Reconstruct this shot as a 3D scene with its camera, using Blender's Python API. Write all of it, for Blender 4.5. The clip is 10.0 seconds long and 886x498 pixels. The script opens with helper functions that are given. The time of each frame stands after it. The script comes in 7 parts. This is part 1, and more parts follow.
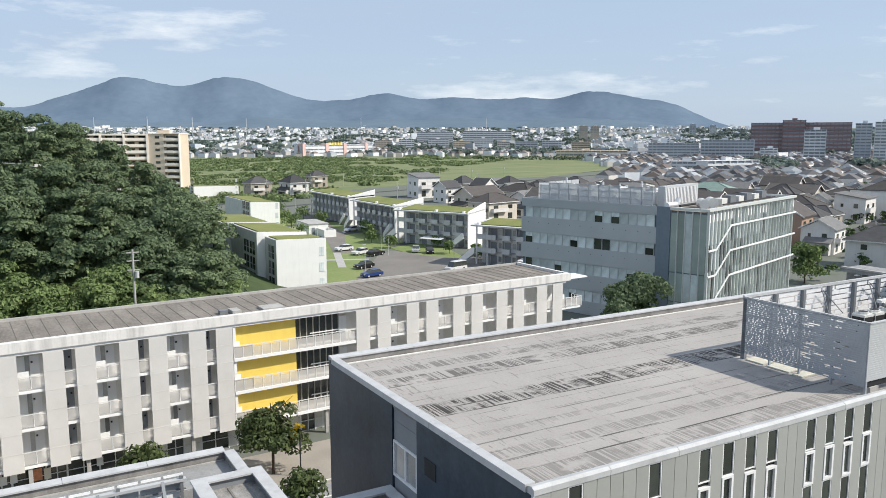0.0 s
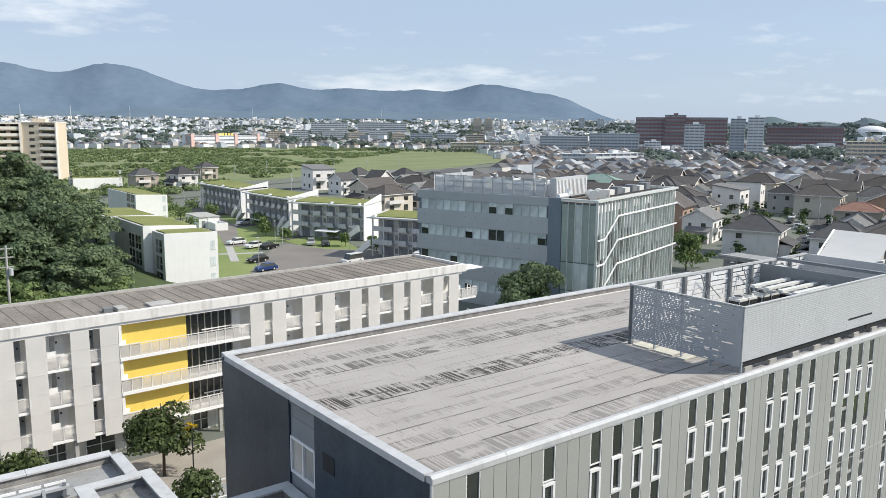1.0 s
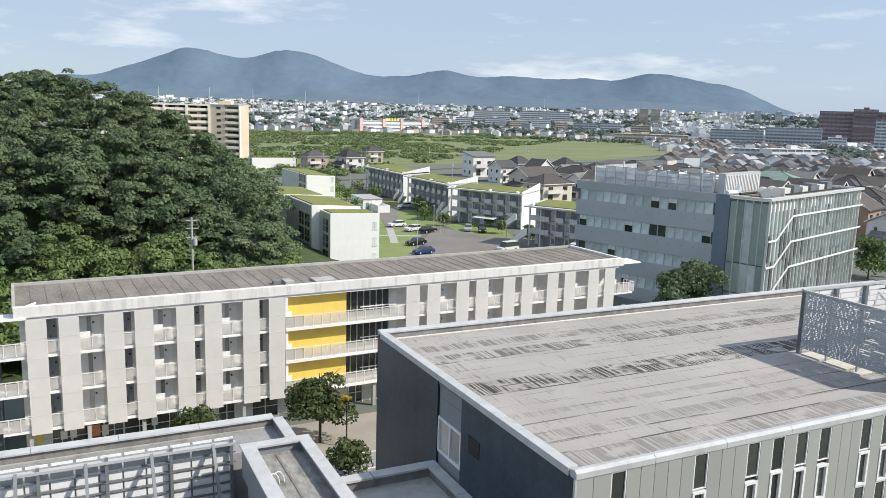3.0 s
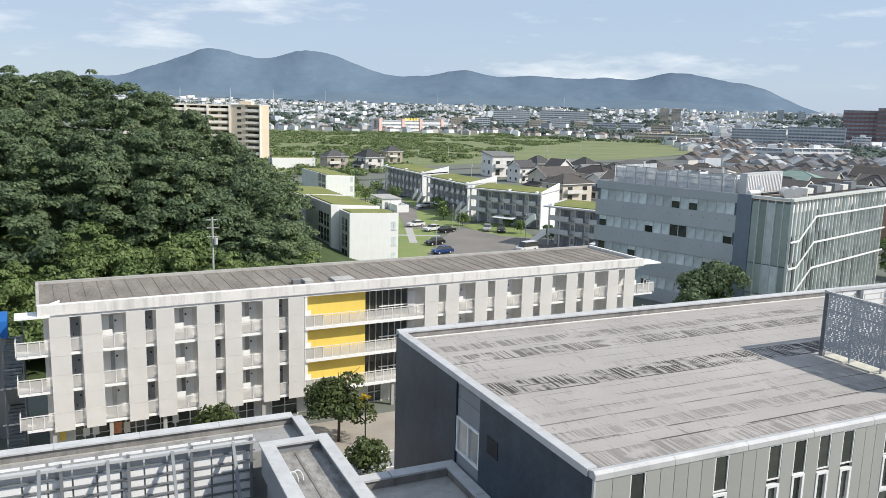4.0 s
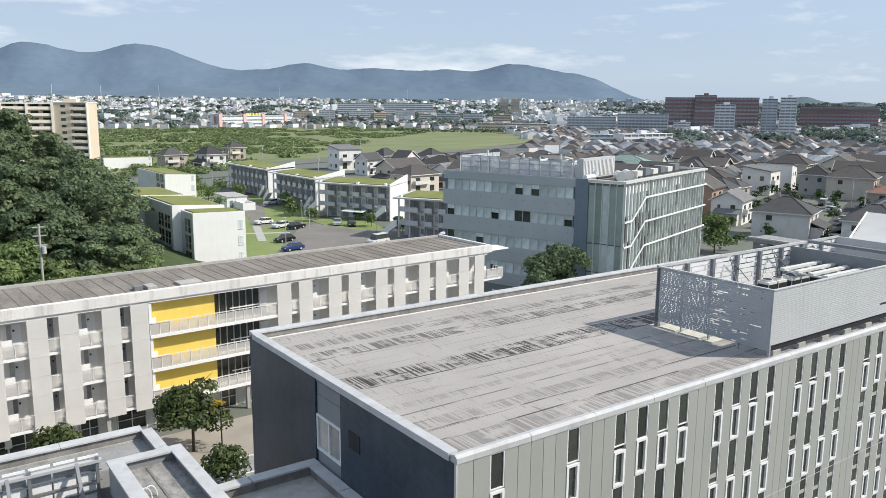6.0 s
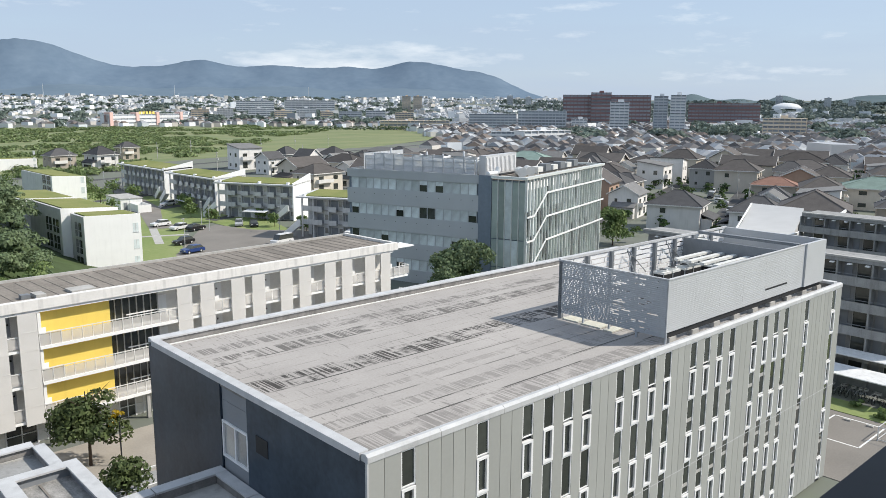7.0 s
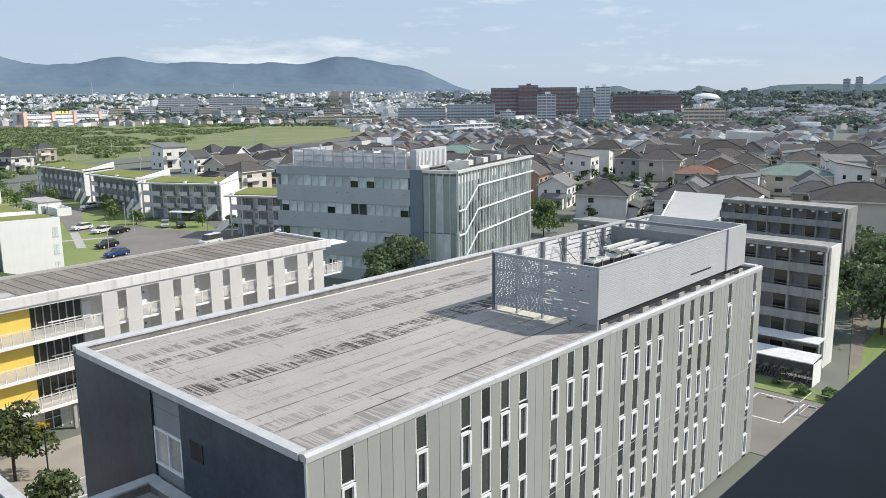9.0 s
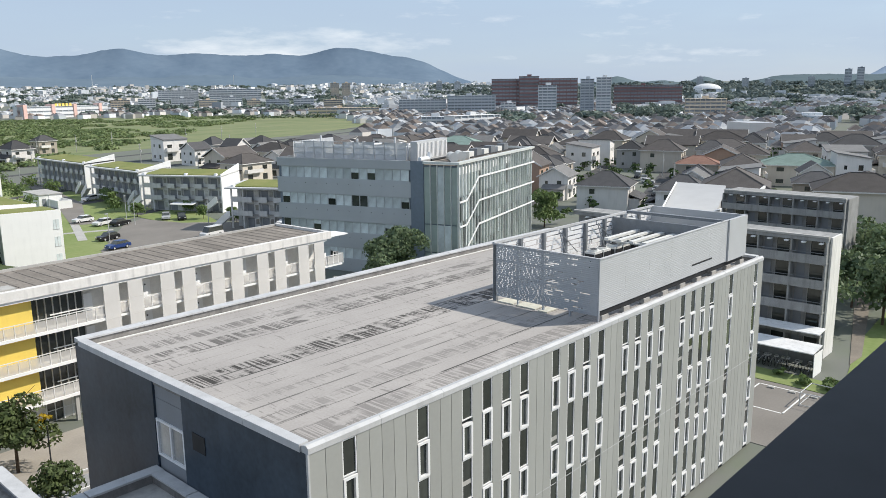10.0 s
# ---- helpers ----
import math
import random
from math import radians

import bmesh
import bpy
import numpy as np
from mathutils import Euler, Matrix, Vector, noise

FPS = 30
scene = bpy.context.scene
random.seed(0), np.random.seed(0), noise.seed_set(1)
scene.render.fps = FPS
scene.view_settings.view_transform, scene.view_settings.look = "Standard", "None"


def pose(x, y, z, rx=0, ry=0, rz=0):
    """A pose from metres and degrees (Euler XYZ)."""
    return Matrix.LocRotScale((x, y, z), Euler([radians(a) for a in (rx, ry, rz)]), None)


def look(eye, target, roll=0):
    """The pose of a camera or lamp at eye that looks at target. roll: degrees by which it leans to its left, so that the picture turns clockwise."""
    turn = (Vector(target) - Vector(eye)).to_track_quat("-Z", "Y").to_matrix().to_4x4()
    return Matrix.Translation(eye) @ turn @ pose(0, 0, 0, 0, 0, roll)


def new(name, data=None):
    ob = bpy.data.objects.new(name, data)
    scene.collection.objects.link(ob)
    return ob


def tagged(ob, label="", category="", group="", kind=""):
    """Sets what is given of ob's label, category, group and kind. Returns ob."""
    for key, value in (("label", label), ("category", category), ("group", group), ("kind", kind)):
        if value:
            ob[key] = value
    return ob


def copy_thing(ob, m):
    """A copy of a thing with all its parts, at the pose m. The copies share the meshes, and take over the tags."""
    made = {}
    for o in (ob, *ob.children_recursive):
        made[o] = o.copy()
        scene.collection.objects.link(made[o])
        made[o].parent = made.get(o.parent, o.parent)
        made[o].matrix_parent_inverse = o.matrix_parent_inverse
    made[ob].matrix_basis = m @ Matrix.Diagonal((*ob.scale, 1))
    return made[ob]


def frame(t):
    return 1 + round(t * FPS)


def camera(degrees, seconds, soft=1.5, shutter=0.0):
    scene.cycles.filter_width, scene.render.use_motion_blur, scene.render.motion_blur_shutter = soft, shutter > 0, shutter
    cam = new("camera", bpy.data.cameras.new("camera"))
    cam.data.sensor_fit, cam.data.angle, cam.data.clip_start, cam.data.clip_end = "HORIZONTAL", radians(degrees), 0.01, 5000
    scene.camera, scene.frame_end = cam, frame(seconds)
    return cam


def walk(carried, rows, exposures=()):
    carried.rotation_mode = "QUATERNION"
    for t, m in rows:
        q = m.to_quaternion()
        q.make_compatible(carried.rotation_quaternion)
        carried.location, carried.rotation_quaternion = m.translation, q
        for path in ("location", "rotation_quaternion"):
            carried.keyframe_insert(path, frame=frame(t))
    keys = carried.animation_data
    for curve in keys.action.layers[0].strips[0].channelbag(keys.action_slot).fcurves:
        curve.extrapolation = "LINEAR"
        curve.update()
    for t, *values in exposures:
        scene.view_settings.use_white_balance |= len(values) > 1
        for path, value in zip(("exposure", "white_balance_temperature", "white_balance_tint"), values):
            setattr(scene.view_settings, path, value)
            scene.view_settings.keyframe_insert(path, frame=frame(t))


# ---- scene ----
cam = camera(58.8, 10.0, soft=0.85)
EYE_Z = 27.5
PATH = [
    (0, 81.764, 0.039, -29.882), (0.2, 81.748, 0.541, -33.546), (0.5, 81.438, 1.098, -38.846),
    (0.7, 81.306, 0.605, -39.677), (1, 81.204, -0.448, -37.436), (1.2, 81.147, -1.108, -35.525),
    (1.5, 80.775, -1.716, -32.333), (1.7, 80.613, -1.884, -30.400), (2, 80.442, -2.230, -28.409),
    (2.2, 80.324, -2.117, -27.625), (2.5, 80.231, -2.065, -26.964), (2.7, 80.192, -1.878, -26.521),
    (3.8, 80.133, -1.524, -24.421), (4, 80.109, -1.542, -24.399), (4.5, 80.050, -0.910, -24.603),
    (4.8, 79.970, -0.223, -25.762), (5, 79.918, -0.066, -27.319), (5.2, 79.900, -0.257, -28.780),
    (5.5, 79.822, -0.472, -30.934), (5.7, 79.789, -0.571, -32.341), (6, 79.783, -0.469, -35.527),
    (6.2, 79.807, -0.310, -37.325), (7.3, 79.602, -0.376, -43.746), (7.5, 79.579, -0.303, -44.379),
    (7.8, 79.527, 0.014, -45.406), (8, 79.518, 0.297, -46.067), (8.5, 79.419, 0.316, -47.222),
    (9, 79.261, 0.463, -47.619), (9.3, 78.828, 0.681, -47.601), (9.5, 78.754, 0.618, -47.541),
    (10, 78.642, 0.623, -47.581)]
walk(cam, [(t, pose(0, 0, EYE_Z, rx, ry, rz)) for t, rx, ry, rz in PATH], exposures=[(0.0, 0.18), (6.0, 0.18), (8.0, 0.2), (10.0, 0.15)])

# ---------------------------------------------------------------- light
SUN_TO = Vector((2.7, -2.2, 3.1)).normalized()
world = bpy.data.worlds.new("sky")
scene.world = world
world.use_nodes = True
wn, wl = world.node_tree.nodes, world.node_tree.links
wn.clear()
w_out = wn.new("ShaderNodeOutputWorld")
w_bg = wn.new("ShaderNodeBackground")
w_bg.inputs["Strength"].default_value = 0.14
w_sky = wn.new("ShaderNodeTexSky")
w_sky.sky_type = "NISHITA"
w_sky.sun_disc = False
w_sky.sun_elevation = math.asin(SUN_TO.z)
w_sky.sun_rotation = math.atan2(SUN_TO.x, SUN_TO.y)
w_sky.dust_density, w_sky.air_density, w_sky.ozone_density = 0.6, 1.0, 3.0
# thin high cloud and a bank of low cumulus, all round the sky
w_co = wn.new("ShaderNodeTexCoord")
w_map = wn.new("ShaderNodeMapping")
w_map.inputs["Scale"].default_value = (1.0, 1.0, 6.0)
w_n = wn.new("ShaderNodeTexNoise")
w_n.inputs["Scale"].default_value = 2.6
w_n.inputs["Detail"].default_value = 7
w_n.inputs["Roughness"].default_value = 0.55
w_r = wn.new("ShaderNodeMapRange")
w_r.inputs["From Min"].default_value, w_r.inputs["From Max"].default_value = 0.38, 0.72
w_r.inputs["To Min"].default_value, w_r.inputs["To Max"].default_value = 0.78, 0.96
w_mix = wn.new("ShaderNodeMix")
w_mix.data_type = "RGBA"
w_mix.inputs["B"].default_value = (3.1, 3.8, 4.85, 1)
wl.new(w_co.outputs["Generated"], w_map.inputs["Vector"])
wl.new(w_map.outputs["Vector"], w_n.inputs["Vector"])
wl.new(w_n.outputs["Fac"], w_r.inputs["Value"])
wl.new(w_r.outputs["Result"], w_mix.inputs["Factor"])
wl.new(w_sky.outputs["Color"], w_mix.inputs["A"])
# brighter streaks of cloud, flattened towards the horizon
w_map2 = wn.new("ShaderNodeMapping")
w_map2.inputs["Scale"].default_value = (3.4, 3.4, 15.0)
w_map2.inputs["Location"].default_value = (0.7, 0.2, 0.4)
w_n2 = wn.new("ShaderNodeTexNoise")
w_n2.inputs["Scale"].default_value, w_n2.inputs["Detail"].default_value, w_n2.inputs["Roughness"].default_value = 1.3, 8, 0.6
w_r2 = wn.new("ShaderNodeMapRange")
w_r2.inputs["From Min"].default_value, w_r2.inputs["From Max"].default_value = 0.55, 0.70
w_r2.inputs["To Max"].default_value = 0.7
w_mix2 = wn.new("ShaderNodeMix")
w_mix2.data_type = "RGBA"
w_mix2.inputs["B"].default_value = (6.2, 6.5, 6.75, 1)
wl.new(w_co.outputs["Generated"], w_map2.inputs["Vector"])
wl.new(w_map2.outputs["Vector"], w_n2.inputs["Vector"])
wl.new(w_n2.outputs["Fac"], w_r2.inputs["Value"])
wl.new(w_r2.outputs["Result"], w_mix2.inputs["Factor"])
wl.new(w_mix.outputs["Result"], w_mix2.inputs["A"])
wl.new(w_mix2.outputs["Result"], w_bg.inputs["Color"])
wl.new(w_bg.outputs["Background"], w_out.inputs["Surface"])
sun = new("sun", bpy.data.lights.new("sun", "SUN"))
sun.data.energy, sun.data.angle, sun.data.color = 4.3, radians(0.8), (1.0, 0.94, 0.84)
sun.matrix_world = look(SUN_TO * 100, (0, 0, 0))


# ---------------------------------------------------------------- materials
def mat(name, col, rough=0.7, metal=0.0, scale=1.5, var=0.12, fine=12.0, bump=0.0, rnd=0.0, island=0.0, col2=None, stretch=(1, 1, 1), stain=0.0, spec=0.3):
    """Procedural surface: two scales of tone variation, optional relief, stains and a change from piece to piece."""
    m = bpy.data.materials.new(name)
    m.use_nodes = True
    n, l = m.node_tree.nodes, m.node_tree.links
    b = n["Principled BSDF"]
    b.inputs["Roughness"].default_value, b.inputs["Metallic"].default_value = rough, metal
    b.inputs["Specular IOR Level"].default_value = spec
    co = n.new("ShaderNodeTexCoord")
    mp = n.new("ShaderNodeMapping")
    mp.inputs["Scale"].default_value = stretch
    l.new(co.outputs["Object"], mp.inputs["Vector"])
    big, small = n.new("ShaderNodeTexNoise"), n.new("ShaderNodeTexNoise")
    big.inputs["Scale"].default_value, big.inputs["Detail"].default_value = scale, 4
    small.inputs["Scale"].default_value, small.inputs["Detail"].default_value = fine, 3
    for t in (big, small):
        l.new(mp.outputs["Vector"], t.inputs["Vector"])
    add = n.new("ShaderNodeMath")
    add.operation = "MULTIPLY_ADD"
    add.inputs[1].default_value = 0.65
    l.new(big.outputs["Fac"], add.inputs[0])
    sc = n.new("ShaderNodeMath")
    sc.operation = "MULTIPLY"
    sc.inputs[1].default_value = 0.35
    l.new(small.outputs["Fac"], sc.inputs[0])
    l.new(sc.outputs[0], add.inputs[2])
    mr = n.new("ShaderNodeMapRange")
    mr.inputs["From Min"].default_value, mr.inputs["From Max"].default_value = 0.3, 0.7
    mr.inputs["To Min"].default_value, mr.inputs["To Max"].default_value = (0.0, 1.0) if col2 else (1 - var, 1 + var)
    l.new(add.outputs[0], mr.inputs["Value"])
    if col2:
        mx = n.new("ShaderNodeMix")
        mx.data_type = "RGBA"
        mx.inputs["A"].default_value, mx.inputs["B"].default_value = (*col, 1), (*col2, 1)
        l.new(mr.outputs[0], mx.inputs["Factor"])
        out = mx.outputs["Result"]
    else:
        hv = n.new("ShaderNodeHueSaturation")
        hv.inputs["Color"].default_value = (*col, 1)
        l.new(mr.outputs[0], hv.inputs["Value"])
        out = hv.outputs["Color"]
    if rnd or island:
        src = n.new("ShaderNodeObjectInfo").outputs["Random"] if rnd else n.new("ShaderNodeNewGeometry").outputs["Random Per Island"]
        amt = rnd or island
        r2 = n.new("ShaderNodeMapRange")
        r2.inputs["To Min"].default_value, r2.inputs["To Max"].default_value = 1 - amt, 1 + amt
        l.new(src, r2.inputs["Value"])
        h2 = n.new("ShaderNodeHueSaturation")
        l.new(out, h2.inputs["Color"])
        l.new(r2.outputs[0], h2.inputs["Value"])
        out = h2.outputs["Color"]
    if stain:
        sn = n.new("ShaderNodeTexNoise")
        sn.inputs["Scale"].default_value, sn.inputs["Detail"].default_value = 0.7, 6
        m2 = n.new("ShaderNodeMapping")
        m2.inputs["Scale"].default_value = (3.0, 3.0, 0.35)
        l.new(co.outputs["Object"], m2.inputs["Vector"])
        l.new(m2.outputs["Vector"], sn.inputs["Vector"])
        r3 = n.new("ShaderNodeMapRange")
        r3.inputs["From Min"].default_value, r3.inputs["From Max"].default_value = 0.5, 0.75
        r3.inputs["To Min"].default_value, r3.inputs["To Max"].default_value = 1.0, 1.0 - stain
        l.new(sn.outputs["Fac"], r3.inputs["Value"])
        h3 = n.new("ShaderNodeHueSaturation")
        l.new(out, h3.inputs["Color"])
        l.new(r3.outputs[0], h3.inputs["Value"])
        out = h3.outputs["Color"]
    l.new(out, b.inputs["Base Color"])
    if bump:
        bp = n.new("ShaderNodeBump")
        bp.inputs["Strength"].default_value = bump
        bp.inputs["Distance"].default_value = 0.05
        l.new(small.outputs["Fac"], bp.inputs["Height"])
        l.new(bp.outputs["Normal"], b.inputs["Normal"])
    return m


def leaf_mat(name, col, col2, sat=0.35):
    """Leaves: each leaf its own tone, a little light let through."""
    m = bpy.data.materials.new(name)
    m.use_nodes = True
    n, l = m.node_tree.nodes, m.node_tree.links
    b = n["Principled BSDF"]
    b.inputs["Roughness"].default_value = 0.6
    b.inputs["Specular IOR Level"].default_value = 0.25
    geo, co = n.new("ShaderNodeNewGeometry"), n.new("ShaderNodeTexCoord")
    noi = n.new("ShaderNodeTexNoise")
    noi.inputs["Scale"].default_value, noi.inputs["Detail"].default_value = 0.13, 3
    l.new(co.outputs["Object"], noi.inputs["Vector"])
    mr = n.new("ShaderNodeMapRange")
    mr.inputs["From Min"].default_value, mr.inputs["From Max"].default_value = 0.38, 0.62
    l.new(noi.outputs["Fac"], mr.inputs["Value"])
    mx = n.new("ShaderNodeMix")
    mx.data_type = "RGBA"
    mx.inputs["A"].default_value, mx.inputs["B"].default_value = (*col, 1), (*col2, 1)
    l.new(mr.outputs[0], mx.inputs["Factor"])
    r2 = n.new("ShaderNodeMapRange")
    r2.inputs["To Min"].default_value, r2.inputs["To Max"].default_value = 1 - sat, 1 + sat
    l.new(geo.outputs["Random Per Island"], r2.inputs["Value"])
    h = n.new("ShaderNodeHueSaturation")
    l.new(mx.outputs["Result"], h.inputs["Color"])
    l.new(r2.outputs[0], h.inputs["Value"])
    l.new(h.outputs["Color"], b.inputs["Base Color"])
    tr = n.new("ShaderNodeBsdfTranslucent")
    l.new(h.outputs["Color"], tr.inputs["Color"])
    ms = n.new("ShaderNodeMixShader")
    ms.inputs[0].default_value = 0.32
    l.new(b.outputs[0], ms.inputs[1])
    l.new(tr.outputs[0], ms.inputs[2])
    l.new(ms.outputs[0], n["Material Output"].inputs["Surface"])
    return m


def roof_mat():
    """Old felt roof: grey lanes with seams, and rows of dark comb-like tar marks along some lanes."""
    m = bpy.data.materials.new("weathered_roof_sheet")
    m.use_nodes = True
    n, l = m.node_tree.nodes, m.node_tree.links
    b = n["Principled BSDF"]
    b.inputs["Roughness"].default_value, b.inputs["Specular IOR Level"].default_value = 0.9, 0.15
    co = n.new("ShaderNodeTexCoord")
    sep = n.new("ShaderNodeSeparateXYZ")
    l.new(co.outputs["Object"], sep.inputs[0])

    def math_(op, a, c, clamp=False):
        k = n.new("ShaderNodeMath")
        k.operation, k.use_clamp = op, clamp
        for i, v in enumerate((a, c)):
            if v is None:
                continue
            if isinstance(v, (int, float)):
                k.inputs[i].default_value = v
            else:
                l.new(v, k.inputs[i])
        return k.outputs[0]

    def noise_(scale, stretch, detail=4):
        mp = n.new("ShaderNodeMapping")
        mp.inputs["Scale"].default_value = stretch
        l.new(co.outputs["Object"], mp.inputs["Vector"])
        t = n.new("ShaderNodeTexNoise")
        t.inputs["Scale"].default_value, t.inputs["Detail"].default_value = scale, detail
        l.new(mp.outputs["Vector"], t.inputs["Vector"])
        return t.outputs["Fac"]

    def ramp_(v, a, c, lo=0.0, hi=1.0):
        r = n.new("ShaderNodeMapRange")
        r.inputs["From Min"].default_value, r.inputs["From Max"].default_value = a, c
        r.inputs["To Min"].default_value, r.inputs["To Max"].default_value = lo, hi
        l.new(v, r.inputs["Value"])
        return r.outputs[0]

    def band(y, half):
        d = math_("ABSOLUTE", math_("SUBTRACT", sep.outputs["Y"], y), None)
        return ramp_(d, half, half * 0.8)

    wob = noise_(0.5, (1, 1, 1))
    lanes = None
    for y, half, amt in ((31.02, 0.9, 1.0), (35.7, 0.7, 0.75), (37.6, 0.6, 0.55), (25.2, 0.5, 0.36), (22.9, 0.7, 0.42), (27.4, 0.3, 0.25)):
        v = math_("MULTIPLY", band(y, half), amt)
        lanes = v if lanes is None else math_("MAXIMUM", lanes, v)
    comb = ramp_(noise_(1.0, (9.0, 0.16, 1), 3), 0.44, 0.51)
    patch = ramp_(noise_(0.8, (0.9, 1.6, 1), 4), 0.36, 0.5)
    marks = math_("MULTIPLY", math_("MULTIPLY", lanes, comb), patch)
    # seams every 1.02 m along the roof, broken in places
    fr = math_("FRACT", math_("ADD", math_("MULTIPLY", sep.outputs["Y"], 0.98), math_("MULTIPLY", wob, 0.03)), None)
    seam = math_("MULTIPLY", ramp_(fr, 0.05, 0.02), ramp_(noise_(0.8, (0.5, 3, 1)), 0.42, 0.6))
    fx = math_("FRACT", math_("MULTIPLY", sep.outputs["X"], 0.098), None)
    cross = math_("MULTIPLY", ramp_(fx, 0.006, 0.003), ramp_(noise_(0.9, (1, 1, 1)), 0.5, 0.6))
    ticks = math_("MULTIPLY", ramp_(noise_(1.0, (7.0, 1.0, 1), 2), 0.62, 0.68), ramp_(noise_(0.4, (1, 1, 1), 2), 0.4, 0.6))
    edge = None
    for y, amt in ((30.15, 0.7), (31.02, 0.6), (31.9, 0.5), (35.05, 0.6), (26.5, 0.45), (24.6, 0.6), (23.6, 0.65), (28.4, 0.4)):
        v = math_("MULTIPLY", band(y, 0.06), min(1.0, amt * 1.4))
        edge = v if edge is None else math_("MAXIMUM", edge, v)
    marks = math_("MAXIMUM", marks, math_("MULTIPLY", edge, ramp_(noise_(0.6, (0.7, 2, 1)), 0.44, 0.54)))
    dark = math_("MAXIMUM", math_("MULTIPLY", marks, 0.82), math_("MAXIMUM", math_("MULTIPLY", seam, 0.7), math_("MAXIMUM", math_("MULTIPLY", cross, 0.35), math_("MULTIPLY", ticks, 0.35))))
    tone = math_("ADD", ramp_(noise_(0.25, (1, 1, 1), 5), 0.3, 0.7, 0.9, 1.08), ramp_(noise_(9.0, (1, 1, 1), 3), 0.3, 0.7, -0.06, 0.06))
    val = math_("MULTIPLY", tone, math_("SUBTRACT", 1.0, dark))
    h = n.new("ShaderNodeHueSaturation")
    h.inputs["Color"].default_value = (0.38, 0.358, 0.338, 1)
    l.new(val, h.inputs["Value"])
    l.new(h.outputs["Color"], b.inputs["Base Color"])
    return m


def glass_mat(name, col=(0.03, 0.04, 0.045), rough=0.05):
    """Window glass seen from outside by day: a dark mirror."""
    m = mat(name, col, rough, 0.0, scale=0.4, var=0.3, fine=3, rnd=0.5, spec=0.8)
    return m


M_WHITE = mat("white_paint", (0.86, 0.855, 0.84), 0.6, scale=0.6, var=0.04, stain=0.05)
M_WHITE_DIRTY = mat("rain_streaked_white", (0.74, 0.72, 0.69), 0.7, scale=0.5, var=0.1, fine=6, stain=0.3)
M_WHITE_CLEAN = mat("white_metal", (0.78, 0.78, 0.78), 0.45, scale=1.0, var=0.05)
M_COPING = mat("aluminium_coping", (0.50, 0.505, 0.51), 0.6, 0.0, scale=1.2, var=0.12, fine=20, stain=0.15)
M_PANEL = mat("grey_metal_panel", (0.37, 0.375, 0.355), 0.55, 0.1, scale=0.3, var=0.05, fine=6, rnd=0.05)
M_NAVY = mat("dark_slate_cladding", (0.04, 0.058, 0.08), 0.42, 0.0, scale=0.35, var=0.45, fine=4, stain=0.2)
M_GREYPANEL = mat("mid_grey_panel", (0.25, 0.265, 0.285), 0.55, 0.1, scale=0.5, var=0.1)
M_GLASS = glass_mat("dark_glass", (0.05, 0.055, 0.05))
M_GLASS_MID = mat("half_curtained_glass", (0.36, 0.36, 0.345), 0.12, 0.0, scale=0.8, var=0.25, rnd=0.45, spec=0.8)
M_GLASS_LIT = mat("curtained_glass", (0.60, 0.65, 0.65), 0.12, 0.0, scale=0.8, var=0.2, rnd=0.25, spec=0.8)
M_ROOF = roof_mat()
M_PARAPET = mat("stained_parapet", (0.24, 0.23, 0.22), 0.85, scale=1.3, var=0.3, fine=10, stain=0.4)
M_CONC = mat("pale_concrete", (0.42, 0.41, 0.39), 0.85, scale=0.7, var=0.15, fine=9, stain=0.2, bump=0.1)
M_CONC_D = mat("weathered_concrete", (0.30, 0.30, 0.295), 0.85, scale=0.8, var=0.2, fine=9, stain=0.35)
M_SCREEN = mat("galvanised_louvre", (0.42, 0.445, 0.475), 0.5, 0.3, scale=0.8, var=0.1)
M_SCREEN_L = mat("pale_ribbed_sheet", (0.52, 0.53, 0.54), 0.5, 0.2, scale=0.5, var=0.05, fine=10)
M_STEEL = mat("painted_steel", (0.22, 0.235, 0.25), 0.5, 0.3, scale=2, var=0.12)
M_DARK = mat("dark_metal", (0.035, 0.036, 0.038), 0.6, 0.2, scale=2, var=0.2)
M_CREAM = mat("pale_yellow_slab", (0.52, 0.51, 0.44), 0.8, scale=2, var=0.15)
M_ACWHITE = mat("air_conditioner_white", (0.66, 0.66, 0.63), 0.5, scale=2, var=0.08)
M_YELLOW = mat("yellow_paint", (0.86, 0.645, 0.15), 0.55, scale=0.6, var=0.06, stain=0.06)
M_DORMROOF = mat("grey_roofing", (0.235, 0.212, 0.187), 0.95, spec=0.1, scale=0.5, var=0.36, fine=5, stretch=(1, 0.3, 1), stain=0.15)
M_SEAM = mat("roof_seam", (0.205, 0.186, 0.165), 0.9, var=0.2)
def perforated(name, col, openness):
    """Finely perforated sheet, the holes too small to be told apart."""
    m = mat(name, col, 0.6, scale=0.9, var=0.06, fine=30)
    n, l = m.node_tree.nodes, m.node_tree.links
    ms, tr = n.new("ShaderNodeMixShader"), n.new("ShaderNodeBsdfTransparent")
    ms.inputs[0].default_value = openness
    l.new(n["Principled BSDF"].outputs[0], ms.inputs[1])
    l.new(tr.outputs[0], ms.inputs[2])
    l.new(ms.outputs[0], n["Material Output"].inputs["Surface"])
    return m


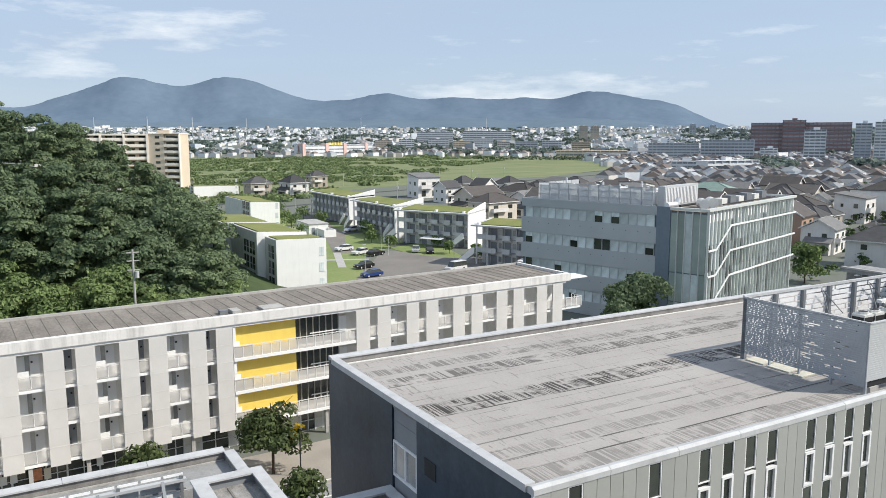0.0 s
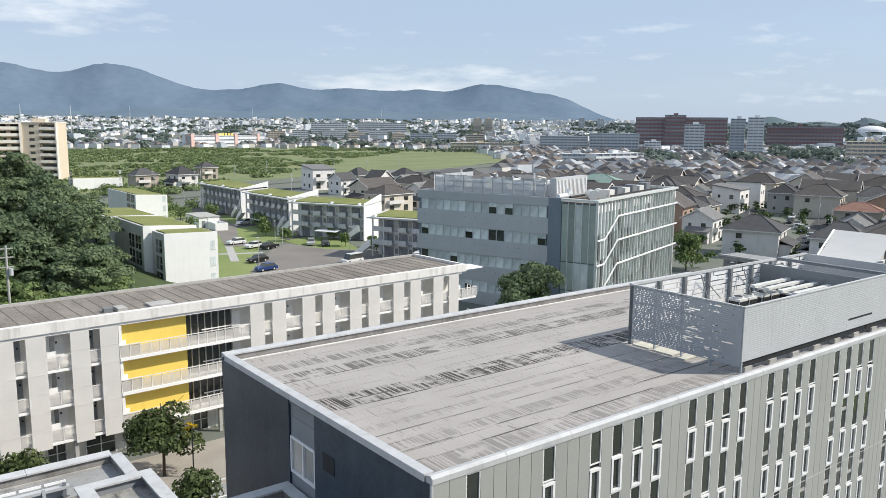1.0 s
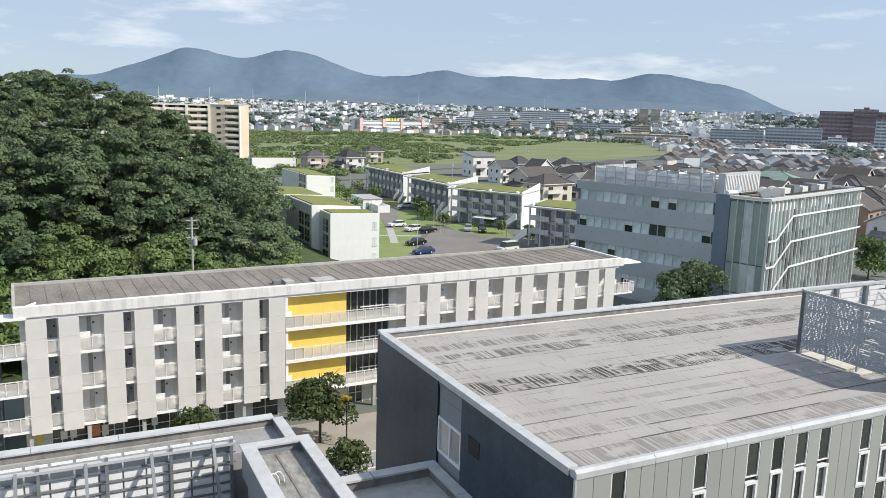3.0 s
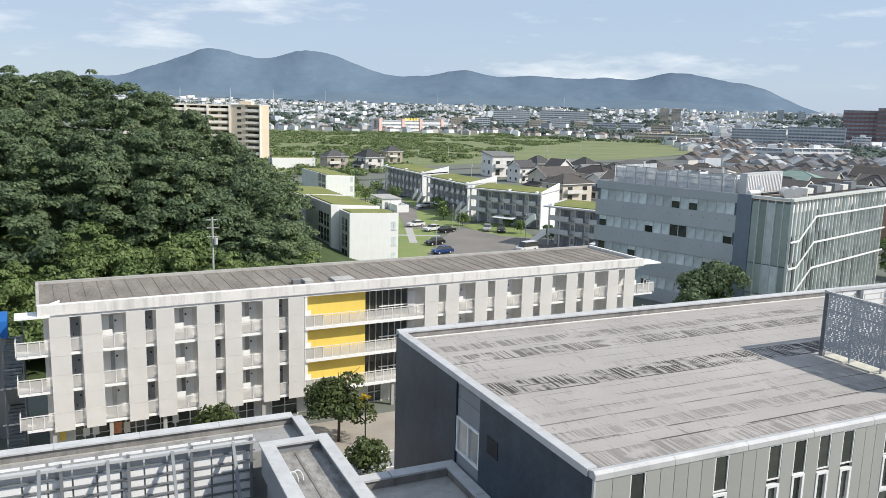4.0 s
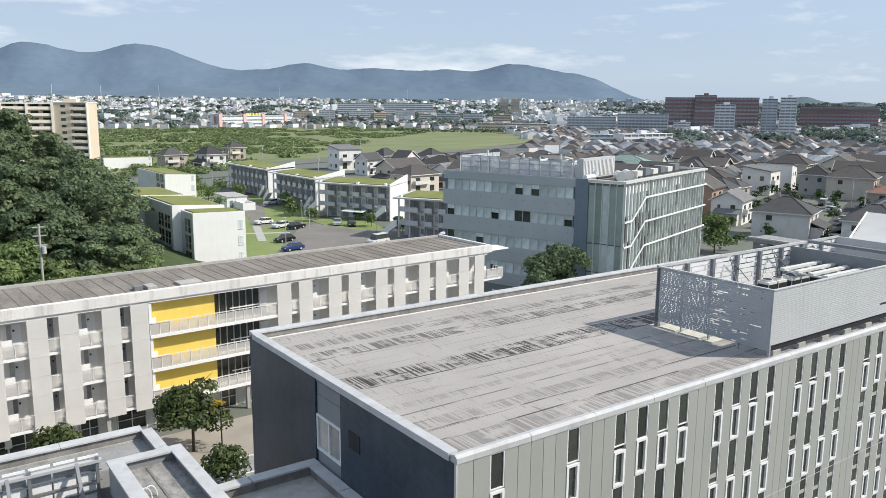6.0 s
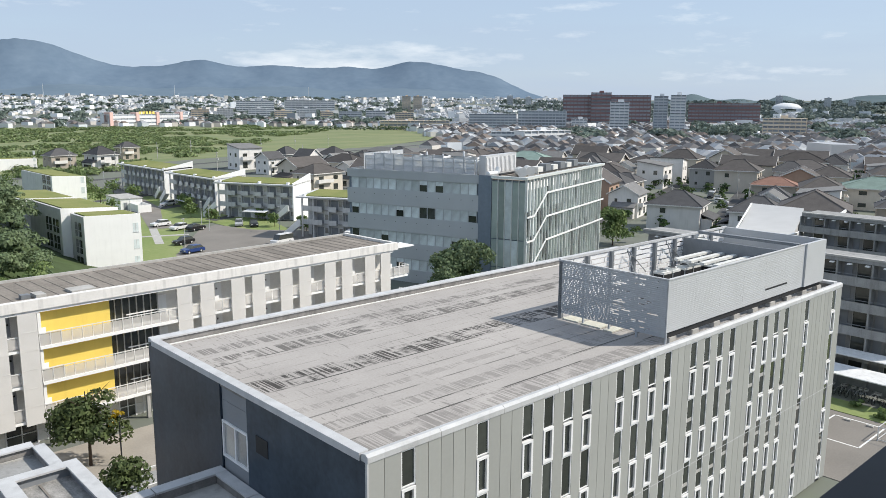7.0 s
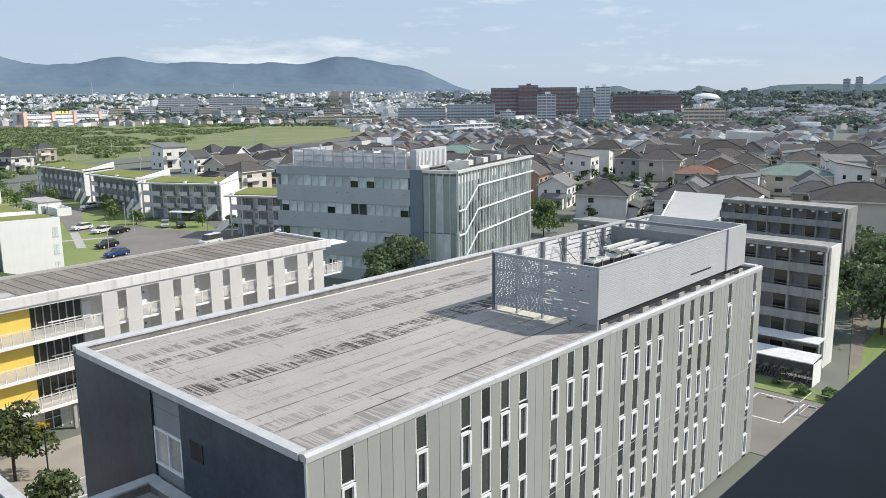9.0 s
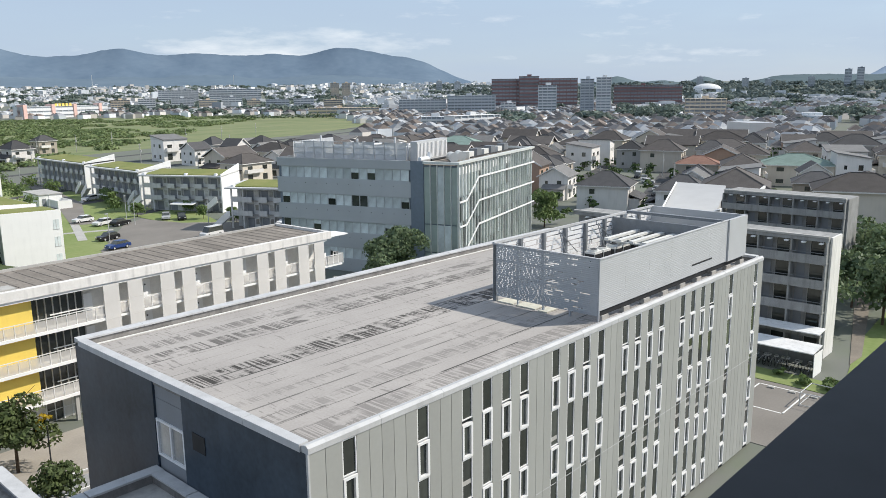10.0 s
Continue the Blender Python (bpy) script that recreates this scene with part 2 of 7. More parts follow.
M_PERF = perforated("perforated_white_sheet", (0.74, 0.72, 0.69), 0.2)
M_RAIL = mat("rail_white", (0.74, 0.73, 0.71), 0.5, var=0.05)
M_RAILPANE = perforated("mesh_balustrade", (0.66, 0.64, 0.61), 0.5)
M_DOORGREY = mat("grey_beige_door", (0.76, 0.74, 0.70), 0.6, var=0.1, rnd=0.12)
M_ASPHALT = mat("asphalt", (0.205, 0.19, 0.172), 0.9, scale=0.15, var=0.18, fine=7, bump=0.1)
M_ROAD = mat("road_asphalt", (0.075, 0.075, 0.076), 0.9, scale=0.1, var=0.2, fine=4)
M_PAVE = mat("pale_paving", (0.33, 0.30, 0.26), 0.85, scale=0.4, var=0.15, fine=6)
M_LINE = mat("white_line_paint", (0.72, 0.72, 0.7), 0.7, scale=3, var=0.15)
M_LAWN = mat("lawn_green", (0.15, 0.21, 0.06), 0.9, scale=0.12, fine=1.5, col2=(0.25, 0.28, 0.12), bump=0.3)
M_FIELD = mat("overgrown_field", (0.12, 0.17, 0.07), 0.9, scale=0.035, fine=0.3, col2=(0.25, 0.25, 0.13), stretch=(0.5, 1.6, 1))
M_GROUND = mat("suburban_ground", (0.165, 0.165, 0.16), 0.95, scale=0.03, fine=0.3, col2=(0.14, 0.165, 0.115))
M_SOIL = mat("leaf_litter", (0.055, 0.08, 0.03), 0.95, scale=0.3, var=0.3)
M_GREENROOF = mat("grass_roof", (0.15, 0.185, 0.05), 0.95, scale=0.2, fine=2.5, col2=(0.265, 0.255, 0.10), bump=0.3)
M_LEAF = leaf_mat("broad_leaves", (0.105, 0.152, 0.082), (0.158, 0.208, 0.105))
M_LEAF_B = leaf_mat("bright_leaves", (0.13, 0.19, 0.07), (0.185, 0.245, 0.09))
M_LEAF_T = leaf_mat("campus_tree_leaves", (0.075, 0.108, 0.043), (0.12, 0.145, 0.052), 0.5)
M_LEAF_Y = leaf_mat("yellow_leaves", (0.34, 0.26, 0.02), (0.45, 0.30, 0.02))
M_BARK = mat("bark", (0.09, 0.065, 0.045), 0.9, scale=4, var=0.3, fine=25, bump=0.3)
M_OFFICE = mat("blue_grey_cladding", (0.475, 0.495, 0.505), 0.5, 0.15, scale=0.3, var=0.06, rnd=0.05)
M_STRIP = mat("blue_slate_panel", (0.19, 0.23, 0.275), 0.45, 0.1, var=0.1)
M_CURTAIN = mat("green_grey_glass", (0.33, 0.385, 0.36), 0.12, 0.0, scale=0.5, var=0.15, rnd=0.28, spec=0.8)
M_FIN = mat("pale_fin", (0.68, 0.70, 0.67), 0.4, 0.2, var=0.06)
M_MESH = mat("grey_equipment_screen", (0.44, 0.46, 0.48), 0.5, 0.3, var=0.1)
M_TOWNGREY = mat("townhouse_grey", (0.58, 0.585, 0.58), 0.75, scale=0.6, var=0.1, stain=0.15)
# tile of the far brown-red blocks, greyed and lightened for haze
M_BRICKRED = mat("brown_red_tile", (0.24, 0.15, 0.145), 0.75, scale=0.05, var=0.2, fine=0.6)
M_TAN = mat("tan_tile", (0.68, 0.575, 0.45), 0.75, scale=0.1, var=0.1)
M_CREAMWALL = mat("cream_balcony", (0.82, 0.76, 0.67), 0.75, scale=0.1, var=0.06)
M_PINK = mat("pink_paint", (0.68, 0.47, 0.42), 0.7, scale=0.2, var=0.08)
# far walls and windows, paled and blued to stand in for haze
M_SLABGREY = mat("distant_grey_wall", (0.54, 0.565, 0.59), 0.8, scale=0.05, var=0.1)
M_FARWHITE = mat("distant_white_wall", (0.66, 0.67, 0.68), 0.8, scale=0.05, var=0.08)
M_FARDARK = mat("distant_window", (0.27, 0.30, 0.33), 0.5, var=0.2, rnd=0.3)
HOUSE_WALLS = [mat("house_wall_" + n, c, 0.8, scale=0.5, var=0.07, stain=0.1, rnd=0.08) for n, c in
               (("white", (0.72, 0.70, 0.67)), ("cream", (0.60, 0.55, 0.47)), ("beige", (0.42, 0.37, 0.31)), ("brown", (0.25, 0.20, 0.165)), ("grey", (0.36, 0.36, 0.355)), ("terracotta", (0.40, 0.28, 0.21)))]
HOUSE_ROOFS = [mat("house_roof_" + n, c, 0.75, scale=0.8, var=0.2, fine=8, rnd=0.25, spec=0.2) for n, c in
               (("slate", (0.075, 0.074, 0.076)), ("brown", (0.095, 0.086, 0.081)), ("grey", (0.165, 0.163, 0.16)), ("red", (0.25, 0.145, 0.11)), ("green", (0.20, 0.27, 0.24)))]
CAR_PAINT = {n: mat("car_paint_" + n, c, 0.3, 0.1, var=0.03, spec=0.6) for n, c in
             (("white", (0.75, 0.75, 0.75)), ("black", (0.012, 0.012, 0.014)), ("blue", (0.02, 0.05, 0.18)), ("silver", (0.42, 0.43, 0.44)), ("light blue", (0.25, 0.45, 0.62)))}
M_TYRE = mat("tyre_rubber", (0.015, 0.015, 0.015), 0.9)
M_TARP = mat("blue_sheet", (0.02, 0.14, 0.45), 0.6, var=0.1)
M_PIPE = mat("white_pipe", (0.75, 0.76, 0.77), 0.4, 0.1, var=0.05)


# ---------------------------------------------------------------- mesh helpers
class Mesh:
    """Collects boxes and polygons, each with a material slot."""

    def __init__(self):
        self.v, self.f, self.m = [], [], []

    def poly(self, pts, m=0):
        k = len(self.v)
        self.v += [tuple(p) for p in pts]
        self.f.append(tuple(range(k, k + len(pts))))
        self.m.append(m)
        return self

    def box(self, x0, y0, z0, x1, y1, z1, m=0):
        x0, x1 = min(x0, x1), max(x0, x1)
        y0, y1 = min(y0, y1), max(y0, y1)
        z0, z1 = min(z0, z1), max(z0, z1)
        k = len(self.v)
        self.v += [(x0, y0, z0), (x1, y0, z0), (x1, y1, z0), (x0, y1, z0), (x0, y0, z1), (x1, y0, z1), (x1, y1, z1), (x0, y1, z1)]
        self.f += [tuple(k + i for i in q) for q in ((3, 2, 1, 0), (4, 5, 6, 7), (0, 1, 5, 4), (1, 2, 6, 5), (2, 3, 7, 6), (3, 0, 4, 7))]
        self.m += [m] * 6
        return self

    def prism(self, outline, axis, a, b, m=0):
        """An outline of (u, w) carried from a to b along an axis; u, w are the other two in order."""
        def at(u, w, s):
            return {"x": (s, u, w), "y": (u, s, w), "z": (u, w, s)}[axis]
        k, c = len(self.v), len(outline)
        self.v += [at(u, w, a) for u, w in outline] + [at(u, w, b) for u, w in outline]
        faces = [tuple(range(k, k + c)), tuple(range(k + 2 * c - 1, k + c - 1, -1))]
        faces += [(k + i, k + c + i, k + c + (i + 1) % c, k + (i + 1) % c) for i in range(c)]
        self.f += faces
        self.m += [m] * len(faces)
        return self

    def ring(self, a0, z0, a1, z1, d0, d1, t, axis="y", m=0):
        """A rectangular frame as one connected piece; it lies across the axis, from d0 to d1."""
        k = len(self.v)
        for d in (d0, d1):
            for q in (0, t):
                for a, z in ((a0 + q, z0 + q), (a1 - q, z0 + q), (a1 - q, z1 - q), (a0 + q, z1 - q)):
                    self.v.append((a, d, z) if axis == "y" else (d, a, z))
        for i in range(4):
            j = (i + 1) % 4
            self.f += [(k + i, k + j, k + 4 + j, k + 4 + i), (k + 8 + i, k + 12 + i, k + 12 + j, k + 8 + j), (k + i, k + 8 + i, k + 8 + j, k + j), (k + 4 + i, k + 4 + j, k + 12 + j, k + 12 + i)]
        self.m += [m] * 16
        return self

    def tube(self, p, q, r, sides=8, m=0, r2=None):
        p, q = Vector(p), Vector(q)
        d = (q - p).normalized()
        s = d.orthogonal().normalized()
        t = d.cross(s)
        r2 = r if r2 is None else r2
        k = len(self.v)
        for c, rr in ((p, r), (q, r2)):
            self.v += [tuple(c + (s * math.cos(6.28319 * i / sides) + t * math.sin(6.28319 * i / sides)) * rr) for i in range(sides)]
        self.f += [(k + i, k + (i + 1) % sides, k + sides + (i + 1) % sides, k + sides + i) for i in range(sides)]
        self.f += [tuple(range(k + sides - 1, k - 1, -1)), tuple(range(k + sides, k + 2 * sides))]
        self.m += [m] * (sides + 2)
        return self

    def data(self, name, *mats):
        me = bpy.data.meshes.new(name)
        me.from_pydata(self.v, [], self.f)
        for q in mats:
            me.materials.append(q)
        me.polygons.foreach_set("material_index", self.m)
        bm = bmesh.new()
        bm.from_mesh(me)
        bmesh.ops.recalc_face_normals(bm, faces=bm.faces)
        bm.to_mesh(me)
        bm.free()
        return me


def thing(name, m, label, category, group=""):
    return tagged(place(new(name), m), label, category, group)


def place(ob, m):
    ob.matrix_basis = m
    return ob


def part(name, mesh, mats, parent, label="", m=None):
    """A mesh object under a thing. mesh is a Mesh or finished mesh data."""
    if isinstance(mesh, Mesh):
        mesh = mesh.data(name, *(mats if isinstance(mats, (list, tuple)) else (mats,)))
    ob = new(name, mesh)
    ob.parent = parent
    if m is not None:
        ob.matrix_basis = m
    return tagged(ob, label)


def window(parent, frame_mesh, pane_mesh, m, label=""):
    w = part("window", frame_mesh, None, parent, label, m)
    part("pane", pane_mesh, None, w)
    return w


def solid(name, mesh, mats, label="", category="", kind="", m=None):
    ob = new(name, mesh.data(name, *(mats if isinstance(mats, (list, tuple)) else (mats,))))
    if m is not None:
        ob.matrix_basis = m
    return tagged(ob, label, category, kind=kind)


def fast_quads(name, corners, material):
    """One mesh from an array of quads (n, 4, 3)."""
    k = len(corners)
    me = bpy.data.meshes.new(name)
    me.vertices.add(4 * k)
    me.vertices.foreach_set("co", corners.reshape(-1).astype(np.float32))
    me.loops.add(4 * k)
    me.loops.foreach_set("vertex_index", np.arange(4 * k, dtype=np.int32))
    me.polygons.add(k)
    me.polygons.foreach_set("loop_start", np.arange(0, 4 * k, 4, dtype=np.int32))
    me.polygons.foreach_set("loop_total", np.full(k, 4, dtype=np.int32))
    me.materials.append(material)
    me.update(calc_edges=True)
    return me


RNG = np.random.default_rng(7)


def leaf_quads(centres, normals, size, spread=0.55, lift=0.0):
    """Leaf sprays: a bent-free quad at each centre, roughly across its normal."""
    k = len(centres)
    nr = normals + RNG.normal(0, spread, (k, 3)) + np.array([0, 0, lift])
    nr /= np.linalg.norm(nr, axis=1)[:, None]
    a = np.cross(nr, RNG.normal(0, 1, (k, 3)))
    a /= np.linalg.norm(a, axis=1)[:, None] + 1e-9
    b = np.cross(nr, a)
    s = size * RNG.uniform(0.6, 1.4, (k, 1))
    t = s * RNG.uniform(0.45, 0.8, (k, 1))
    return np.stack([centres - a * s, centres - b * t + a * s * 0.1, centres + a * s, centres + b * t - a * s * 0.1], 1)


def crown_points(n, radius, height, lobes, under=-0.35, flat=0.8):
    """Points on the outside of a heap of uneven lobes, with their normals."""
    cs, rs = [], []
    for i in range(lobes):
        ang, rr = RNG.uniform(0, 6.283), RNG.uniform(0.1, 0.72) * radius
        cs.append((math.cos(ang) * rr, math.sin(ang) * rr, RNG.uniform(0.12, 0.8) * height * (1 - 0.45 * (rr / radius) ** 2)))
        rs.append(RNG.uniform(0.26, 0.46) * radius)
    cs, rs = np.array(cs), np.array(rs)
    pick = RNG.choice(lobes, n, p=rs ** 2 / (rs ** 2).sum())
    d = RNG.normal(0, 1, (n, 3))
    d /= np.linalg.norm(d, axis=1)[:, None]
    d[:, 2] = np.where(d[:, 2] < under, -d[:, 2], d[:, 2])
    p = cs[pick] + d * (rs[pick] * RNG.uniform(0.72, 1.08, n))[:, None] * np.array([1, 1, flat])
    return p, d


def limb_mesh(h, radius, trunk_r, limbs=6):
    g = Mesh()
    g.tube((0, 0, -0.3), (0.1, 0.05, h * 0.5), trunk_r, 8, 0, trunk_r * 0.7)
    g.tube((0.1, 0.05, h * 0.5), (0.0, 0.1, h * 0.85), trunk_r * 0.7, 7, 0, trunk_r * 0.25)
    for i in range(limbs):
        a = i * 2.4
        z = h * (0.35 + 0.07 * i)
        g.tube((0.08, 0.05, z), (math.cos(a) * radius * 0.6, math.sin(a) * radius * 0.6, z + h * 0.22), trunk_r * 0.4, 6, 0, trunk_r * 0.1)
    return g


def tree(x, y, z, h, radius, label, leaves=2200, leaf=0.22, material=None, base=0.3, group=""):
    t = thing("tree", pose(x, y, z, 0, 0, RNG.uniform(0, 360)), label, "tree", group)
    part("trunk", limb_mesh(h, radius, 0.035 * h * 0.55), M_BARK, t)
    p, d = crown_points(leaves, radius, h * (1 - base), 26)
    p[:, 2] += h * base
    ob = new("crown", fast_quads("crown", leaf_quads(p, d, leaf), material or M_LEAF_T))
    ob.parent = t
    return t


def bush_mesh(n, radius, height, leaf, material):
    p, d = crown_points(n, radius, height, 7, under=0.0)
    return fast_quads("shrub", leaf_quads(p, d, leaf), material)

M_SHELTER = mat("shelter_roof_sheet", (0.72, 0.725, 0.72), 0.6, scale=0.8, var=0.12, stain=0.2)
M_TRODDEN = mat("trodden_path", (0.20, 0.175, 0.145), 0.9, scale=0.4, var=0.2, fine=5)


# ---------------------------------------------------------------- ground and distance
def smooth(t):
    t = min(1.0, max(0.0, t))
    return t * t * (3 - 2 * t)


def land(r):
    """Height of the open land at a distance: flat, then rising to the foothills."""
    return 62.0 * smooth((r - 1100) / 3400)


def hill(x, y):
    """The wooded hill behind the dormitory."""
    side = smooth((52.5 - x) / 53)
    up = smooth((y - 84) / 62) * (1 - 0.8 * smooth((y - 165) / 90))
    return 24.2 * side * up * (0.9 + 0.2 * noise.noise((x * 0.05, y * 0.05, 0)))


def build_ground():
    g = Mesh()
    rings = [0, 40, 90, 200, 400, 700, 1000, 1300, 1700, 2200, 2800, 3400, 4000, 4700]
    seg = 72
    for r in rings:
        for i in range(seg):
            a = 6.2831853 * i / seg
            g.v.append((r * math.cos(a), r * math.sin(a), land(r) - 0.02))
    for j in range(len(rings) - 1):
        for i in range(seg):
            g.f.append((j * seg + i, j * seg + (i + 1) % seg, (j + 1) * seg + (i + 1) % seg, (j + 1) * seg + i))
            g.m.append(0)
    solid("ground", g, M_GROUND, "flat suburban ground reaching to the foothills", "ground", "structure")


def sheet(name, pts, z, material, label, category):
    g = Mesh()
    g.prism(pts, "z", z - 0.3, z)
    return solid(name, g, material, label, category, "structure")


def build_hill():
    g = Mesh()
    nx, ny = 46, 34
    for j in range(ny + 1):
        for i in range(nx + 1):
            x, y = -130 + 186 * i / nx, 82 + 190 * j / ny
            g.v.append((x, y, hill(x, y) - 0.05))
    for j in range(ny):
        for i in range(nx):
            k = j * (nx + 1) + i
            g.f.append((k, k + 1, k + nx + 2, k + nx + 1))
            g.m.append(0)
    solid("hill", g, M_SOIL, "low hill of dark soil under a dense wood", "hill", "structure")


def forest(name, spots, leaf, count, material, label):
    """A wood as one object: heaps of leaf sprays at the spots (x, y, ground, height, radius)."""
    out = []
    for x, y, z, h, r in spots:
        n = int(count * (r / 4.5) ** 2)
        p, d = crown_points(n, r, h * 0.75, 9, under=-0.1, flat=0.62)
        p[:, 2] += h * 0.25
        out.append(leaf_quads(p + np.array([x, y, z]), d, leaf, 0.42, 0.35))
    ob = new(name, fast_quads(name, np.concatenate(out), material))
    return tagged(ob, label, "wood", kind="stuff")


def build_forest():
    dark, bright, fill = [], [], []
    y = 88.0
    while y < 172:
        x = -75 + RNG.uniform(0, 4)
        while x < 50:
            px, py = x + RNG.uniform(-1.8, 1.8), y + RNG.uniform(-1.8, 1.8)
            z = hill(px, py)
            edge = math.degrees(math.atan2(py, px)) < 76.4 - 2.4 * smooth((128 - py) / 22)
            if not edge:
                low = smooth((py - 86) / 34)
                h, r = 5.0 + 5.5 * low + RNG.uniform(-1, 1.6), RNG.uniform(2.9, 4.8)
                (bright if py < 105 + 8 * noise.noise((px * 0.06, 3, 0)) else dark).append((px, py, z - 0.5, h, r))
            x += RNG.uniform(3.9, 5.3)
        y += 4.2
    for i in range(190):
        px, py = RNG.uniform(-60, 34), RNG.uniform(92, 128)
        if math.degrees(math.atan2(py, px)) > 77:
            low = smooth((py - 90) / 30)
            (bright if py < 106 else dark).append((px, py, hill(px, py) - 0.3, 4.5 + 2.5 * low, RNG.uniform(2.4, 3.6)))
    for i in range(60):
        px = -30 + 62 * i / 60 + RNG.uniform(-1, 1)
        bright.append((px, 88.5 + RNG.uniform(-1.5, 3), 0, RNG.uniform(5.5, 8.0), RNG.uniform(2.6, 3.6)))
    forest("hillside_wood", dark, 0.235, 2000, M_LEAF, "dense dark green broadleaf wood covering the hill")
    forest("wood_edge", bright, 0.21, 1900, M_LEAF_B, "lighter green bushes and young trees at the wood's foot")


def ridge_height(az, peaks, base):
    return base + sum(h * math.exp(-((az - c) / w) ** 2) for c, h, w in peaks)


def build_mountains():
    """Two mountain ranges as real relief, far behind everything."""
    # aerial haze is mixed into the slopes' base colours
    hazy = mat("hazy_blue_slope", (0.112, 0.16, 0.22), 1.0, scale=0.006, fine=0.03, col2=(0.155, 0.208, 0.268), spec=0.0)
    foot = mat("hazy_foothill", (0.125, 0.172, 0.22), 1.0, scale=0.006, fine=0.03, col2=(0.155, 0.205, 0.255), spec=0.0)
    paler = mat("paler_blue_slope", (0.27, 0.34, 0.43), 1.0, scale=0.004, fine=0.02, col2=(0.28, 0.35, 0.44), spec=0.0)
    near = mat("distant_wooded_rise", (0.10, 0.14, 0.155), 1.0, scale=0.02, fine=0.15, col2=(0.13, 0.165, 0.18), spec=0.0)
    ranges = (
        ("mountain_range", hazy, 4450, 97, 38.0, 0.4, [(90, 1.07, 1.75), (88, 0.7, 1.75), (86, 1.34, 1.75), (84, 1.63, 1.75), (82, 2.42, 1.75), (80, 2, 1.75), (78, 1.76, 1.75), (76, 2.33, 1.75), (74, 2.33, 1.75), (72, 1.8, 1.75), (70, 1.32, 1.75), (68, 1.27, 1.75), (66, 1.41, 1.75), (64, 1.82, 1.75), (62, 1.29, 1.75), (60, 1.5, 1.75), (58, 1.44, 1.75), (56, 1.34, 1.75), (54, 1.54, 1.75), (52, 1.24, 1.75), (50, 1.85, 1.75), (48, 1.61, 1.75), (46, 1.33, 1.75), (44, 1.2, 1.75), (42, 0.52, 1.75)], "wooded mountain range on the horizon, tinted with blue haze"),
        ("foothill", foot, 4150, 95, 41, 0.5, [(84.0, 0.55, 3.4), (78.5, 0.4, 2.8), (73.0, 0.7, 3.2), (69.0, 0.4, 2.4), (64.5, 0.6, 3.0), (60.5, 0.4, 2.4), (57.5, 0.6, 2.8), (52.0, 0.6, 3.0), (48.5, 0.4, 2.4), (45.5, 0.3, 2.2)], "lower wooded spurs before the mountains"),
        ("mountain_range", paler, 4600, 60, 4, 0.42, [(48.0, 0.2, 4.0), (13.2, 0.85, 1.3), (9.0, 0.6, 3.0)], "far ridge on the horizon, paled with haze"),
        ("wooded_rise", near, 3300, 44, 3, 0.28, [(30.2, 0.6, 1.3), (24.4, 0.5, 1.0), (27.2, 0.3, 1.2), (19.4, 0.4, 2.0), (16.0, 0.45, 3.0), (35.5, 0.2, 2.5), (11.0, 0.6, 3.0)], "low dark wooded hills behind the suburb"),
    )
    for name, material, dist, a0, a1, base, peaks, label in ranges:
        g = Mesh()
        cols, rows = int(abs(a0 - a1) * 9), 16
        for i in range(cols + 1):
            az = a0 + (a1 - a0) * i / cols
            top = EYE_Z + dist * math.tan(radians(ridge_height(az, peaks, base) ))
            jag = dist * 0.0175 * (0.16 * noise.noise((az * 1.1, 1.7, dist)) + 0.08 * noise.noise((az * 2.9, 5, dist)) + 0.02 * noise.noise((az * 6.0, 8, dist)))
            for j in range(rows + 1):
                s = j / rows
                fold = (24 * noise.noise((az * 0.4 + s * 0.3, s * 2.6, 4)) + 10 * noise.noise((az * 1.5, s * 6.0, 9))) * math.sin(s * 3.14) ** 0.6
                r = dist - 420 * (1 - s) ** 1.2 + fold * (1 - s)
                z = land(r) - 5 + (top - land(r) + 5) * s ** 1.05 + 0.35 * jag * s ** 12
                g.v.append((r * math.cos(radians(az)), r * math.sin(radians(az)), z))
        for i in range(cols):
            for j in range(rows):
                k = i * (rows + 1) + j
                g.f.append((k, k + rows + 1, k + rows + 2, k + 1))
                g.m.append(0)
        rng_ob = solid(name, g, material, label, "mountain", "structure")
        rng_ob.data.polygons.foreach_set("use_smooth", [True] * len(rng_ob.data.polygons))


